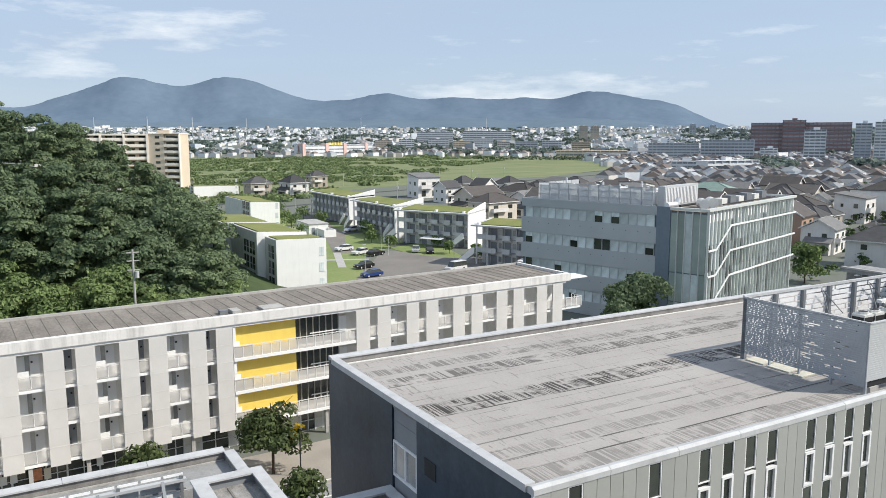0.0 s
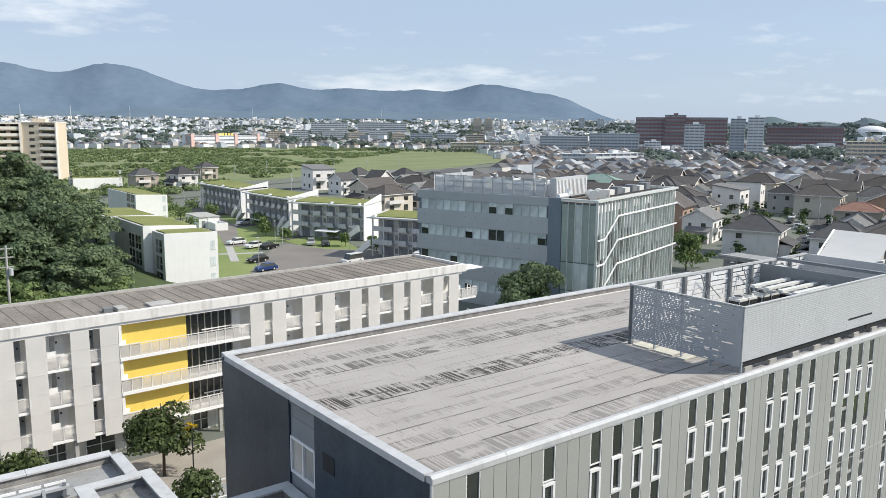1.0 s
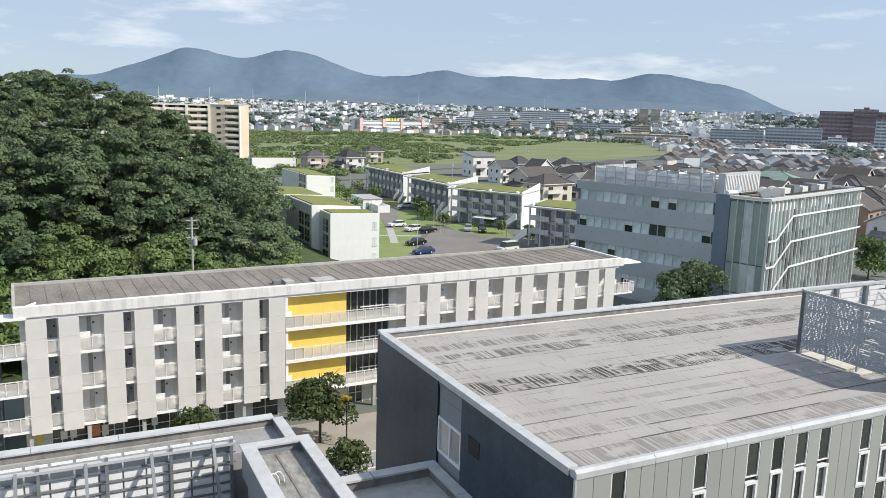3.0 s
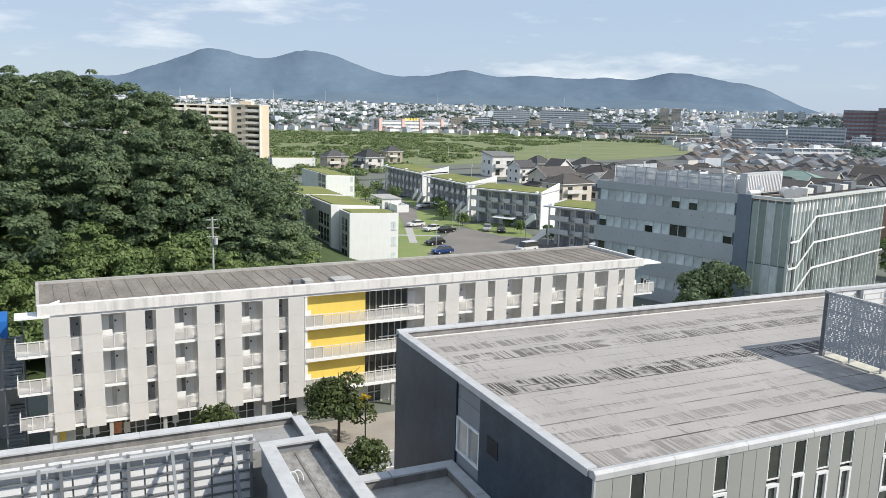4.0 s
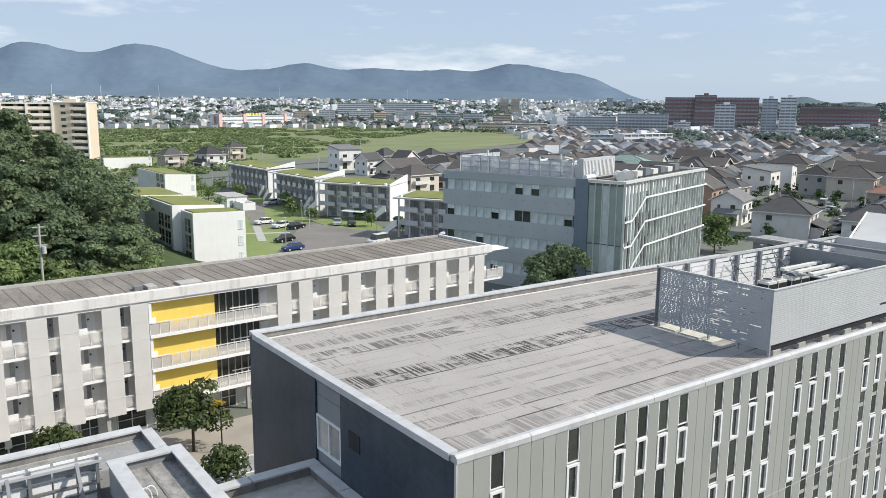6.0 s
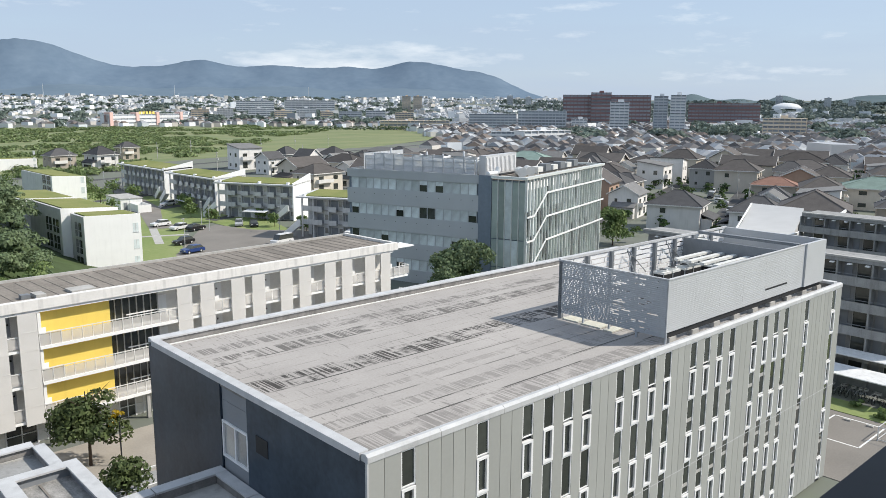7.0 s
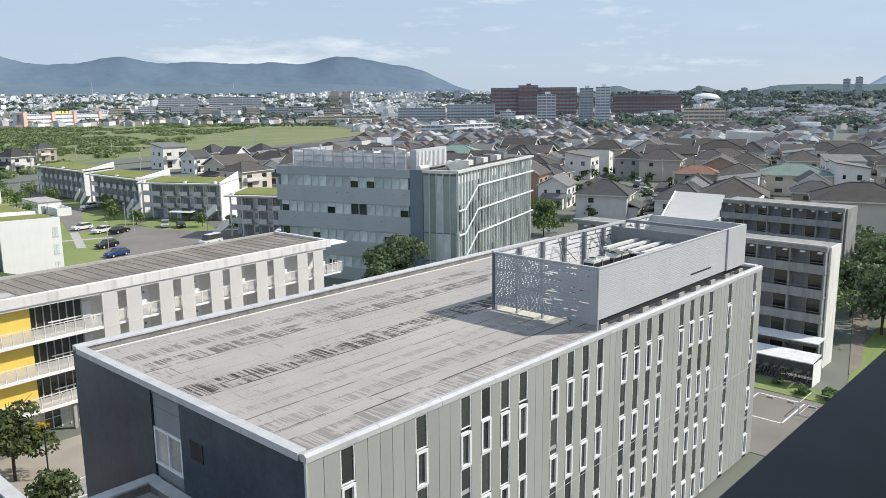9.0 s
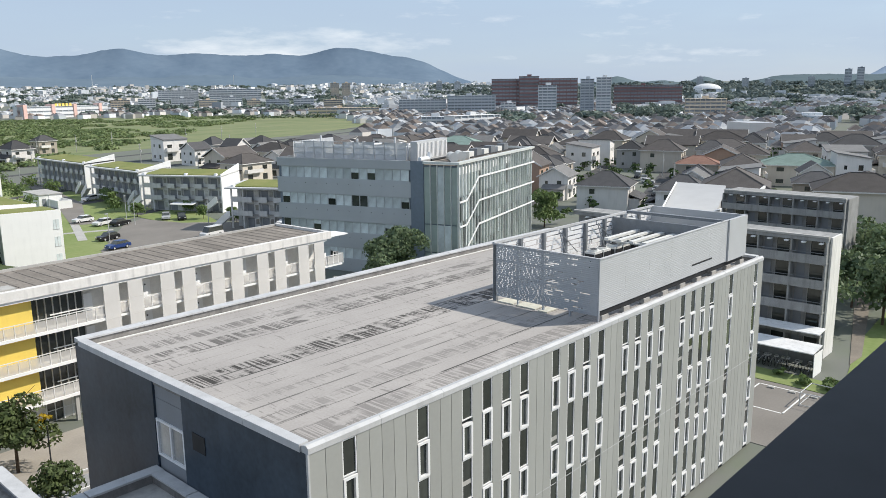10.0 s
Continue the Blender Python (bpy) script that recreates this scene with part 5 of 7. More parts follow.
# ---------------------------------------------------------------- terraces, white blocks, car park
def townhouse(p0, p1, label):
    """Three-storey terrace with balconies, outside stairs and a grass roof that rises to the back."""
    d = Vector((p1[0] - p0[0], p1[1] - p0[1], 0))
    L, ang = d.length, math.degrees(math.atan2(d.y, d.x))
    ob = thing("townhouse_row", pose(p0[0], p0[1], 0, 0, 0, ang), label, "terrace", "grass-roofed terraces by the car park")
    D, h0, h1 = 8.5, 8.6, 9.3
    V = 2.6
    part("wall", Mesh().prism([(1.2, 0), (D, 0), (D, h1 - 0.5), (1.2, h0 - 0.35)], "x", V, L - 0.3).prism([(3.2, 0), (D, 0), (D, h1 - 0.5), (3.2, h0)], "x", 0.3, V), M_TOWNGREY, ob)
    part("roof", Mesh().prism([(-0.6, h0 - 0.3), (D, h1 - 0.45), (D, h1 - 0.1), (-0.6, h0)], "x", -0.9, L), M_TOWNGREY, ob, "thin overhanging roof slab")
    part("grass_layer", Mesh().prism([(0.3, h0 + 0.04), (D - 0.3, h1 - 0.12), (D - 0.3, h1 + 0.08), (0.3, h0 + 0.22)], "x", 0.4, L - 0.6), M_GREENROOF, ob, "short yellow-green grass on the roof")
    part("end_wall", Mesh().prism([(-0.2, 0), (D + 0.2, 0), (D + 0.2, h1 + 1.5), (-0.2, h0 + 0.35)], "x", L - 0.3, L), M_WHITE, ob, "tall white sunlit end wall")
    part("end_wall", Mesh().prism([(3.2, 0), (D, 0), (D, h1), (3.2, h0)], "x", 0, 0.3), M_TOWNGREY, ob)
    # open stair hall at the far end
    for z in (0.1, 2.95, 5.8):
        part("hall_door", Mesh().box(0.9, 3.12, z, 1.9, 3.2, z + 2.1), M_GLASS, ob, "dark door in the stair hall")
        if z > 1:
            part("landing", Mesh().box(0.0, 0.2, z - 0.22, V, 3.2, z - 0.05).box(0.0, 0.2, z - 0.05, V, 0.28, z + 0.9), M_TOWNGREY, ob)
    part("column", Mesh().box(0.0, 0.1, 0, 0.3, 0.4, h0 - 0.3), M_WHITE_DIRTY, ob)
    part("pier", Mesh().box(V, 0.0, 0, V + 0.35, 1.2, h0 - 0.3), M_TOWNGREY, ob)
    n = max(2, round((L - V) / 3.4))
    w = (L - V - 0.5) / n
    for k in range(n):
        x = V + 0.2 + k * w
        for z in (0.0, 2.85, 5.7):
            part("window", Mesh().box(x + 0.4, 1.12, z + 0.15, x + w * 0.55, 1.2, z + 2.15), M_GREYPANEL, ob)
            part("window", Mesh().box(x + w * 0.66, 1.12, z + 0.9, x + w * 0.88, 1.2, z + 2.0), M_GLASS_MID, ob)
            if z:
                part("balcony", Mesh().box(x + 0.2, -0.1, z - 0.15, x + w * 0.62, 1.2, z).box(x + 0.2, -0.1, z, x + w * 0.62, -0.02, z + 0.95).box(x + 0.2, -0.02, z, x + 0.28, 1.2, z + 0.95), M_TOWNGREY, ob)
        part("party_wall", Mesh().box(x - 0.08, 0.5, 0, x + 0.08, 1.2, 8.3), M_TOWNGREY, ob)
    for z in (2.7, 5.55):
        part("floor_band", Mesh().box(V + 0.35, 0.95, z, L - 0.3, 1.2, z + 0.22), M_CONC, ob)
    for s in (L - 4.6, -3.4):
        st = part("stair", Mesh().prism([(s, 0.0), (s + 0.4, 0.0), (s + 3.9, 2.7), (s + 3.9, 3.9), (s + 3.4, 3.9), (s, 1.1)], "y", -1.5, -1.38), M_WHITE, ob, "white outside stair")
        for k in range(12):
            part("step", Mesh().box(s + 0.3 * k, -1.38, 0.22 * k, s + 0.3 * k + 0.34, -0.15, 0.22 * k + 0.18), M_TOWNGREY, st)
    for x in (0.6, L * 0.55, L - 1.7):
        part("roof_light", Mesh().tube((x, 0.5, h0 + 0.05), (x, 0.5, h0 + 0.5), 0.55, 10, 0, 0.4), M_WHITE, ob, "round white roof vent")
    c = thing("cycle_canopy", pose(p0[0], p0[1], 0, 0, 0, ang) @ pose(L * 0.45, -4.2, 0), "flat white canopy on thin posts before the terrace", "canopy", "canopies before the terraces")
    part("canopy_roof", Mesh().prism([(0, 2.2), (2.2, 2.45), (2.2, 2.55), (0, 2.3)], "x", 0, 6.0), M_SHELTER, c)
    for x in (0.2, 2.9, 5.7):
        part("post", Mesh().box(x, 1.9, 0, x + 0.1, 2.0, 2.42), M_STEEL, c)


def white_block(x0, x1, y0, y1, z0, z1, label):
    ob = thing("white_house_block", pose(x0, y0, 0), label, "house", "white grass-roofed blocks below the wood")
    w, d = x1 - x0, y1 - y0
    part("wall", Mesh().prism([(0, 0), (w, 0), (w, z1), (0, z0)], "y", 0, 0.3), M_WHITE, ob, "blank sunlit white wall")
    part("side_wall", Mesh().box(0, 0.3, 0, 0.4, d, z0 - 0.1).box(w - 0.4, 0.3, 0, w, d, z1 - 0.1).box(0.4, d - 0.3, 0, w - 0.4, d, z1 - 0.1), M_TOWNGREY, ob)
    part("roof", Mesh().prism([(0.02, z0 - 0.4), (w - 0.02, z1 - 0.4), (w - 0.02, z1 - 0.12), (0.02, z0 - 0.12)], "y", 0.3, d), M_WHITE, ob)
    part("grass_layer", Mesh().prism([(0.5, z0 - 0.1), (w - 0.5, z1 - 0.1), (w - 0.5, z1 + 0.06), (0.5, z0 + 0.06)], "y", 0.7, d - 0.5), M_GREENROOF, ob, "trimmed grass on the roof")
    for z in (0.6, 3.4, 6.2):
        for y in (1.4, 5.2):
            if y + 3 < d:
                g = Mesh().box(-0.02, y, z, 0.02, y + 3.0, z + 2.3, 1)
                g.box(-0.06, y + 1.45, z, 0.0, y + 1.55, z + 2.3).box(-0.06, y, z + 1.0, 0.0, y + 3.0, z + 1.06).box(-0.06, y, z - 0.08, 0.0, y + 3.0, z)
                part("window", g, (M_TOWNGREY, M_GLASS), ob)
        g = Mesh().box(w - 1.35, -0.03, z + 0.3, w - 0.45, 0.01, z + 1.8, 1)
        g.box(w - 1.4, -0.06, z + 0.2, w - 0.4, -0.0, z + 0.3).box(w - 0.95, -0.05, z + 0.3, w - 0.88, 0, z + 1.8)
        part("window", g, (M_TOWNGREY, M_GLASS_LIT), ob)


def build_car(m, paint, label, van=False):
    ob = thing("car", m, label, "car")
    L, W = (4.4, 1.75) if not van else (4.7, 1.8)
    hood, top = 0.88, (1.42 if not van else 1.9)
    body = [(-L / 2, 0.32), (-L / 2 + 0.05, 0.75), (-L / 2 + 0.25, hood - 0.02), (-L * 0.18, hood + 0.05), (L / 2 - 0.1, hood + 0.06), (L / 2, 0.6), (L / 2 - 0.03, 0.3)]
    part("body", Mesh().prism(body, "y", -W / 2, W / 2), CAR_PAINT[paint], ob)
    cab = [(-L * 0.24, hood), (-L * 0.08, top), (L * 0.32, top), (L * 0.46, hood)] if not van else [(-L * 0.36, hood), (-L * 0.24, top), (L * 0.47, top), (L * 0.49, hood)]
    part("window", Mesh().prism([(u, v * 0.99) for u, v in cab], "y", -W / 2 + 0.1, W / 2 - 0.1), M_GLASS, ob, "dark window band")
    part("roof", Mesh().box(cab[1][0] + 0.05, -W / 2 + 0.14, top - 0.03, cab[2][0] - 0.02, W / 2 - 0.14, top + 0.04), CAR_PAINT[paint], ob)
    for x in (-L * 0.31, L * 0.3):
        for s in (-1, 1):
            wh = part("wheel", Mesh().tube((x, s * (W / 2 - 0.2), 0.32), (x, s * (W / 2 + 0.01), 0.32), 0.32, 12), M_TYRE, ob)
            part("rim", Mesh().tube((x, s * (W / 2 + 0.011), 0.32), (x, s * (W / 2 + 0.02), 0.32), 0.19, 10), M_COPING, wh)
    for s in (-1, 1):
        part("headlight", Mesh().box(-L / 2 - 0.01, s * 0.6 - 0.18, 0.6, -L / 2 + 0.12, s * 0.6 + 0.18, 0.74), M_WHITE_CLEAN, ob)
    return ob


def build_store():
    """Low white store with a walled yard beside the lawn."""
    ob = thing("white_store", pose(75.6, 206, 0, 0, 0, -3), "low white store with a flat roof and a walled yard", "shed")
    part("wall", Mesh().box(0, 0.2, 0, 5.6, 12, 3.0), M_WHITE, ob)
    part("roof", Mesh().box(-0.2, 0, 3.0, 5.8, 12.2, 3.2), M_CONC, ob)
    part("yard_wall", Mesh().box(2.2, -6.5, 0, 5.6, -6.3, 2.0).box(5.4, -6.3, 0, 5.6, 0.2, 2.0).box(2.2, -6.3, 0, 2.4, 0.2, 2.0), M_WHITE, ob)
    part("door", Mesh().box(0.8, 0.12, 0, 1.7, 0.2, 2.1), M_GREYPANEL, ob)


def build_car_park():
    sheet("lawn", [(36, 128), (60, 126), (66, 150), (76, 168), (92, 176), (96, 214), (92, 280), (60, 300), (40, 200)], 0.03, M_LAWN, "bright green lawn between the terraces", "lawn")
    sheet("lawn_strip", [(84, 152), (92, 150), (97, 168), (90, 190), (84, 178)], 0.045, M_LAWN, "grass strip beside the parking", "lawn")
    sheet("car_park", [(58, 120), (92, 112), (96, 146), (86, 156), (83, 168), (77, 164), (66, 147), (60, 138)], 0.07, M_ASPHALT, "grey asphalt car park", "car park")
    sheet("lane", [(69, 172), (72, 171), (86, 206), (97, 262), (93, 264), (81, 210)], 0.065, M_ASPHALT, "narrow asphalt lane along the lawn", "road")
    sheet("footpath", [(62, 152), (63.6, 151.4), (79, 196), (92, 214), (91, 215.2), (77.6, 197)], 0.055, M_CONC, "pale footpath across the lawn", "path")
    sheet("footpath", [(60, 163), (72, 158.4), (72.6, 159.8), (60.6, 164.4)], 0.058, M_CONC, "pale footpath across the lawn", "path")
    sheet("parking_strip", [(70.5, 171), (79, 167), (81, 172), (73, 176.5)], 0.06, M_ASPHALT, "grey parking strip beside the lawn", "car park")
    spots = [((72.5, 174), 10, "white", "white hatchback parked on the lawn's edge"), ((73.5, 166.5), 20, "white", "white car parked by the lawn"), ((76, 163.5), 200, "black", "black car parked by the lawn"),
             ((86.5, 163.5), 60, "silver", "silver car parked before the terrace"), ((88.5, 160.3), 65, "black", "black car parked before the terrace"), ((89.5, 209), 20, "white", "white car beside the farther lane"),
             ((66.3, 148.5), 15, "black", "dark car parked on the grass edge"), ((63.5, 138.5), 12, "blue", "dark blue car at the car park's edge")]
    for (x, y), a, c, lab in spots:
        build_car(pose(x, y, 0.08, 0, 0, a), c, lab)
    build_car(pose(81.5, 136.5, 0.08, 0, 0, 12), "white", "white van on the car park", van=True)
    lamp = thing("street_lamp", pose(65, 145, 0), "slim grey street lamp with a flat head", "street lamp", "street lamps round the car park")
    part("pole", Mesh().tube((0, 0, 0), (0, 0, 5.6), 0.07, 8, 0, 0.05), M_COPING, lamp)
    part("head", Mesh().box(-0.5, -0.12, 5.55, 0.15, 0.12, 5.68), M_COPING, lamp)
    for x, y in ((80, 169), (78, 161), (89, 150), (93, 220), (92, 264), (70, 185)):
        copy_thing(lamp, pose(x, y, 0, 0, 0, 40))
    for x, y, h, r in ((84, 172, 3.6, 1.9), (96, 152, 3.2, 1.6), (92, 205, 4, 2.4), (86, 224, 5, 3.2), (88, 245, 5, 3), (95, 168, 3.4, 1.7), (80, 240, 4.5, 2.8), (66, 205, 4, 2.2), (98, 186, 3, 1.8), (88, 192, 4.2, 2.2), (90, 200, 3.8, 2.0), (84, 183, 3.6, 1.9), (92, 157, 3.4, 1.7), (94, 147, 3.0, 1.5), (70, 198, 4.6, 2.6), (76, 222, 5, 3), (84, 258, 5.5, 3.4), (72, 262, 5.5, 3.6), (66, 276, 6, 4), (80, 284, 6, 4), (92, 290, 6, 4)):
        tree(x, y, 0, h, r, "young green tree on the lawn", 420, 0.28, M_LEAF_B, 0.2, "young trees by the terraces")
    pl = thing("utility_pole", pose(14.1, 99, 5.6), "pale concrete utility pole with crossarms and fittings", "utility pole", "utility poles")
    part("pole", Mesh().tube((0, 0, -4), (0, 0, 8.4), 0.17, 8, 0, 0.12), M_CONC, pl)
    for z in (5.9, 7.0, 8.0):
        part("crossarm", Mesh().box(-0.7, -0.06, z, 0.7, 0.06, z + 0.12), M_CONC, pl)
    part("transformer", Mesh().tube((0.35, -0.2, 5.0), (0.35, -0.2, 5.8), 0.25, 10), M_COPING, pl)
    rnd = random.Random(21)
    for x, y in ((150, 300), (185, 290), (140, 240), (210, 330), (120, 330), (160, 96), (172, 104), (196, 96), (231, 117), (214, 151), (262, 128), (250, 90), (292, 150), (300, 110), (330, 170), (340, 230), (280, 200), (118, 352), (138, 372), (165, 395), (190, 410), (230, 405), (105, 338), (262, 420), (300, 440)):
        copy_thing(pl, pose(x, y, 0, 0, 0, rnd.uniform(0, 90)))


# ---------------------------------------------------------------- flats behind the office block
def flats(x, y, L, D, H, floors, rot, label, end=None):
    ob = thing("apartment_block", pose(x, y, 0, 0, 0, rot), label, "apartment block", "grey flats beside the office")
    st = H / floors
    part("wall", Mesh().box(1.3, 0.2, 0, D - 0.02, L, H - 0.4), M_CONC_D, ob)
    part("end_wall", Mesh().box(0.9, 0, 0, D, 0.2, H), end or M_WHITE_DIRTY, ob)
    part("roof", Mesh().box(0.2, 0.2, H - 0.4, D, L, H), M_CONC_D, ob, "flat concrete roof slab")
    part("roof_edge", Mesh().box(0.1, 0.2, H, 0.5, L, H + 0.18), M_CONC, ob)
    n = int(L / 3.4)
    for k in range(int(L / 1.7)):
        part("eave_bracket", Mesh().box(-0.15, 0.6 + 1.7 * k, H - 0.62, 0.35, 1.0 + 1.7 * k, H - 0.5), M_WHITE, ob, "white bracket under the eave")
    for i in range(floors):
        z = i * st
        if i:
            part("balcony", Mesh().box(0, 0.2, z - 0.18, 1.3, L, z).box(0, 0.2, z, 0.1, L, z + 0.75), M_CONC_D, ob)
            part("rail", Mesh().box(0.02, 0.2, z + 0.95, 0.08, L, z + 1.0), M_STEEL, ob)
        for k in range(n):
            yy = 0.8 + 3.4 * k
            w_ = part("window", Mesh().ring(yy - 0.06, z + 0.05, yy + 1.36, z + 2.16, 1.18, 1.3, 0.06, "x"), M_CONC, ob)
            part("pane", Mesh().box(1.24, yy, z + 0.11, 1.29, yy + 1.3, z + 2.1), M_GLASS, w_)
            g = Mesh().box(1.24, yy + 1.8, z + 0.1, 1.29, yy + 2.6, z + 2.1)
            part("door", g, M_GREYPANEL, ob)
    for k in range(n + 1):
        part("pier", Mesh().box(0.1, 0.25 + 3.4 * k, 0, 1.3, 0.4 + 3.4 * k, H - 0.4), M_CONC_D, ob)
    return ob


def build_flats():
    flats(82.2, 23.4, 30, 4.0, 12.7, 5, 0, "grey five-storey flats with a pale sunlit end wall")
    flats(115, 31.0, 17.2, 5.5, 12.4, 5, 0, "weathered grey flats with long balconies", M_CONC_D)
    # bicycle shelter
    bs = thing("bicycle_shelter", pose(76.6, 22.4, 0, 0, 0, 0), "white-roofed bicycle shelter before the flats", "shelter")
    part("roof", Mesh().prism([(0, 2.35), (2.6, 2.6), (2.6, 2.72), (0, 2.45)], "y", 0, 9.5), M_SHELTER, bs)
    part("roof", Mesh().prism([(3.4, 3.35), (5.4, 3.5), (5.4, 3.62), (3.4, 3.45)], "y", 0.6, 9.5), M_SHELTER, bs)
    for k in range(5):
        part("post", Mesh().box(2.4, 0.3 + 2.8 * k, 0, 2.5, 0.4 + 2.8 * k, 2.6), M_STEEL, bs)
    part("end_panel", Mesh().box(0.2, -0.05, 0, 2.6, 0.0, 2.3), M_WHITE, bs)
    part("rear_panel", Mesh().box(2.55, 0, 0.2, 2.6, 12, 2.0), M_STEEL, bs)
    bike = thing("bicycle", pose(0, 0, 0), "parked bicycle under the shelter", "bicycle", "bicycles under the shelter")
    for y in (0.0, 1.05):
        g = Mesh()
        for k in range(14):
            a = 6.28319 * k / 14
            for j in range(4):
                c = 0.32 + 0.022 * math.cos(1.5708 * j)
                g.v.append((0.022 * math.sin(1.5708 * j), y + c * math.cos(a), 0.34 + c * math.sin(a)))
        for k in range(14):
            for j in range(4):
                g.f.append((4 * k + j, 4 * k + (j + 1) % 4, 4 * ((k + 1) % 14) + (j + 1) % 4, 4 * ((k + 1) % 14) + j))
                g.m.append(0)
        part("wheel", g, M_TYRE, bike)
    part("frame", Mesh().tube((0, 0, 0.34), (0, 0.45, 0.75), 0.02, 5).tube((0, 1.05, 0.34), (0, 0.9, 0.95), 0.02, 5).tube((0, 0.45, 0.75), (0, 0.92, 0.8), 0.02, 5), M_COPING, bike)
    part("handlebar", Mesh().tube((-0.25, 0.9, 0.97), (0.25, 0.9, 0.97), 0.02, 5), M_DARK, bike)
    part("basket", Mesh().box(-0.17, 1.0, 0.75, 0.17, 1.3, 0.95), M_COPING, bike)
    rnd = random.Random(6)
    place(bike, pose(77.2, 23.0, 0, 0, 0, 250))
    for k in range(16):
        copy_thing(bike, pose(77.4 + rnd.uniform(-0.2, 0.3), 23.6 + 0.62 * k, 0, 0, rnd.uniform(-8, 8), 255 + rnd.uniform(-15, 15)))
    # ground round the flats
    sheet("parking_yard", [(56, 12), (76, 12), (76, 26.5), (74, 33), (59, 33), (59, 20)], 0.03, M_ASPHALT, "brownish asphalt yard with marked bays", "car park")
    sheet("grass_verge", [(73.2, 12), (76.4, 12), (76.4, 36), (73.2, 36)], 0.09, M_LAWN, "rough grass verge beside the yard", "lawn")
    sheet("lawn", [(90, 6), (130, 6), (130, 24.6), (91, 22.2), (78, 19.8), (78, 6)], 0.04, M_LAWN, "lawn beside the flats", "lawn")
    sheet("footpath", [(83, 20.8), (86.5, 20.6), (118, 27.6), (112, 28.2)], 0.06, M_TRODDEN, "narrow paved footpath along the flats", "path")
    g = Mesh()
    for a, b, c, d in ((66.2, 21.4, 72.2, 21.55), (66.2, 25.6, 72.2, 25.75), (72.1, 21.4, 72.25, 25.75), (66.2, 21.4, 66.35, 25.75), (66.2, 18.0, 72.2, 18.15), (66.2, 29.8, 72.2, 29.95)):
        g.box(a, b, 0.03, c, d, 0.036)
    solid("bay_marking", g, M_LINE, "white painted lines of parking bays", "road marking", "structure")
    for y in (19.4, 20.6, 22.5, 24.4, 27.0, 28.6):
        s = solid("wheel_stop", Mesh().box(-0.1, -0.3, 0, 0.1, 0.3, 0.12), M_CONC, "short concrete wheel stop in a bay", "wheel stop", m=pose(71.6, y, 0.04))
    build_car(pose(70.3, 27.7, 0.04, 0, 0, 180), "light blue", "light blue small car in a marked bay")
    fence = thing("cycle_rack", pose(69.0, 19.2, 0.03), "low wire pen with a pale frame", "fence")
    for a, b in (((0, 0), (3, 0)), ((3, 0), (3, 1.8)), ((0, 0), (0, 1.8)), ((0, 1.8), (3, 1.8))):
        part("rail", Mesh().tube((*a, 1.2), (*b, 1.2), 0.04, 6).tube((*a, 0.1), (*b, 0.1), 0.04, 6).tube((*a, 0), (*a, 1.2), 0.05, 6), M_COPING, fence)
    for i in range(24):
        x, y = RNG.uniform(73.6, 76), RNG.uniform(17, 36)
        s = new("verge_shrub", bush_mesh(120, 0.7, 0.8, 0.2, M_LEAF_B))
        s.matrix_basis = pose(x, y, 0.05)
        tagged(s, "low bright green shrub on the verge", "shrub", "shrubs on the verge")
    for x, y, h, r in ((95, 27.5, 8, 4.2), (100, 22, 9, 4.5), (106, 27, 8, 4.5), (112, 24, 9, 5), (120, 27, 9, 5), (104, 18, 8, 4.5), (128, 30, 9, 5)):
        tree(x, y, 0, h, r, "dark leafy tree beside the flats", 1300, 0.34, M_LEAF, 0.2, "trees beside the flats")
    # hall with a curved white roof
    hb = thing("curved_roof_hall", pose(0, 0, 0), "low hall with a sweeping white curved roof", "building")
    g = Mesh()
    k = 14
    for i in range(k):
        s0, s1 = i / k, (i + 1) / k
        def pt(s, side):
            return (116.5 + 20 * s, 50.1 + 6.8 * s + side * (8.7 + 0.8 * s), 8.5 + 2.0 * s ** 2.2)
        a, b, c, d = pt(s0, 0), pt(s1, 0), pt(s1, 1), pt(s0, 1)
        g.poly([a, b, c, d])
        g.poly([(p[0], p[1], p[2] - 0.35) for p in (d, c, b, a)])
        for p, q in ((a, b), (d, c)):
            g.poly([p, q, (q[0], q[1], q[2] - 0.35), (p[0], p[1], p[2] - 0.35)])
    part("roof", g, mat("pale_roof_sheet", (0.47, 0.47, 0.465), 0.6, scale=0.4, var=0.06), hb, "smooth pale curved roof")
    part("wall", Mesh().prism([(117, 50.8), (136, 57.4), (136, 63.8), (117, 58.2)], "z", 0, 8.2), M_CONC, hb)
    part("roof_trim", Mesh().prism([(116.3, 8.55), (126.5, 8.85), (132, 9.6), (136.7, 10.55), (136.7, 10.95), (132, 10.0), (126.5, 9.25), (116.3, 8.95)], "y", 50.0, 50.0 + 0.3).tube((116.6, 58.8, 8.75), (136.5, 66.3, 10.45), 0.15, 6), M_WHITE, hb)


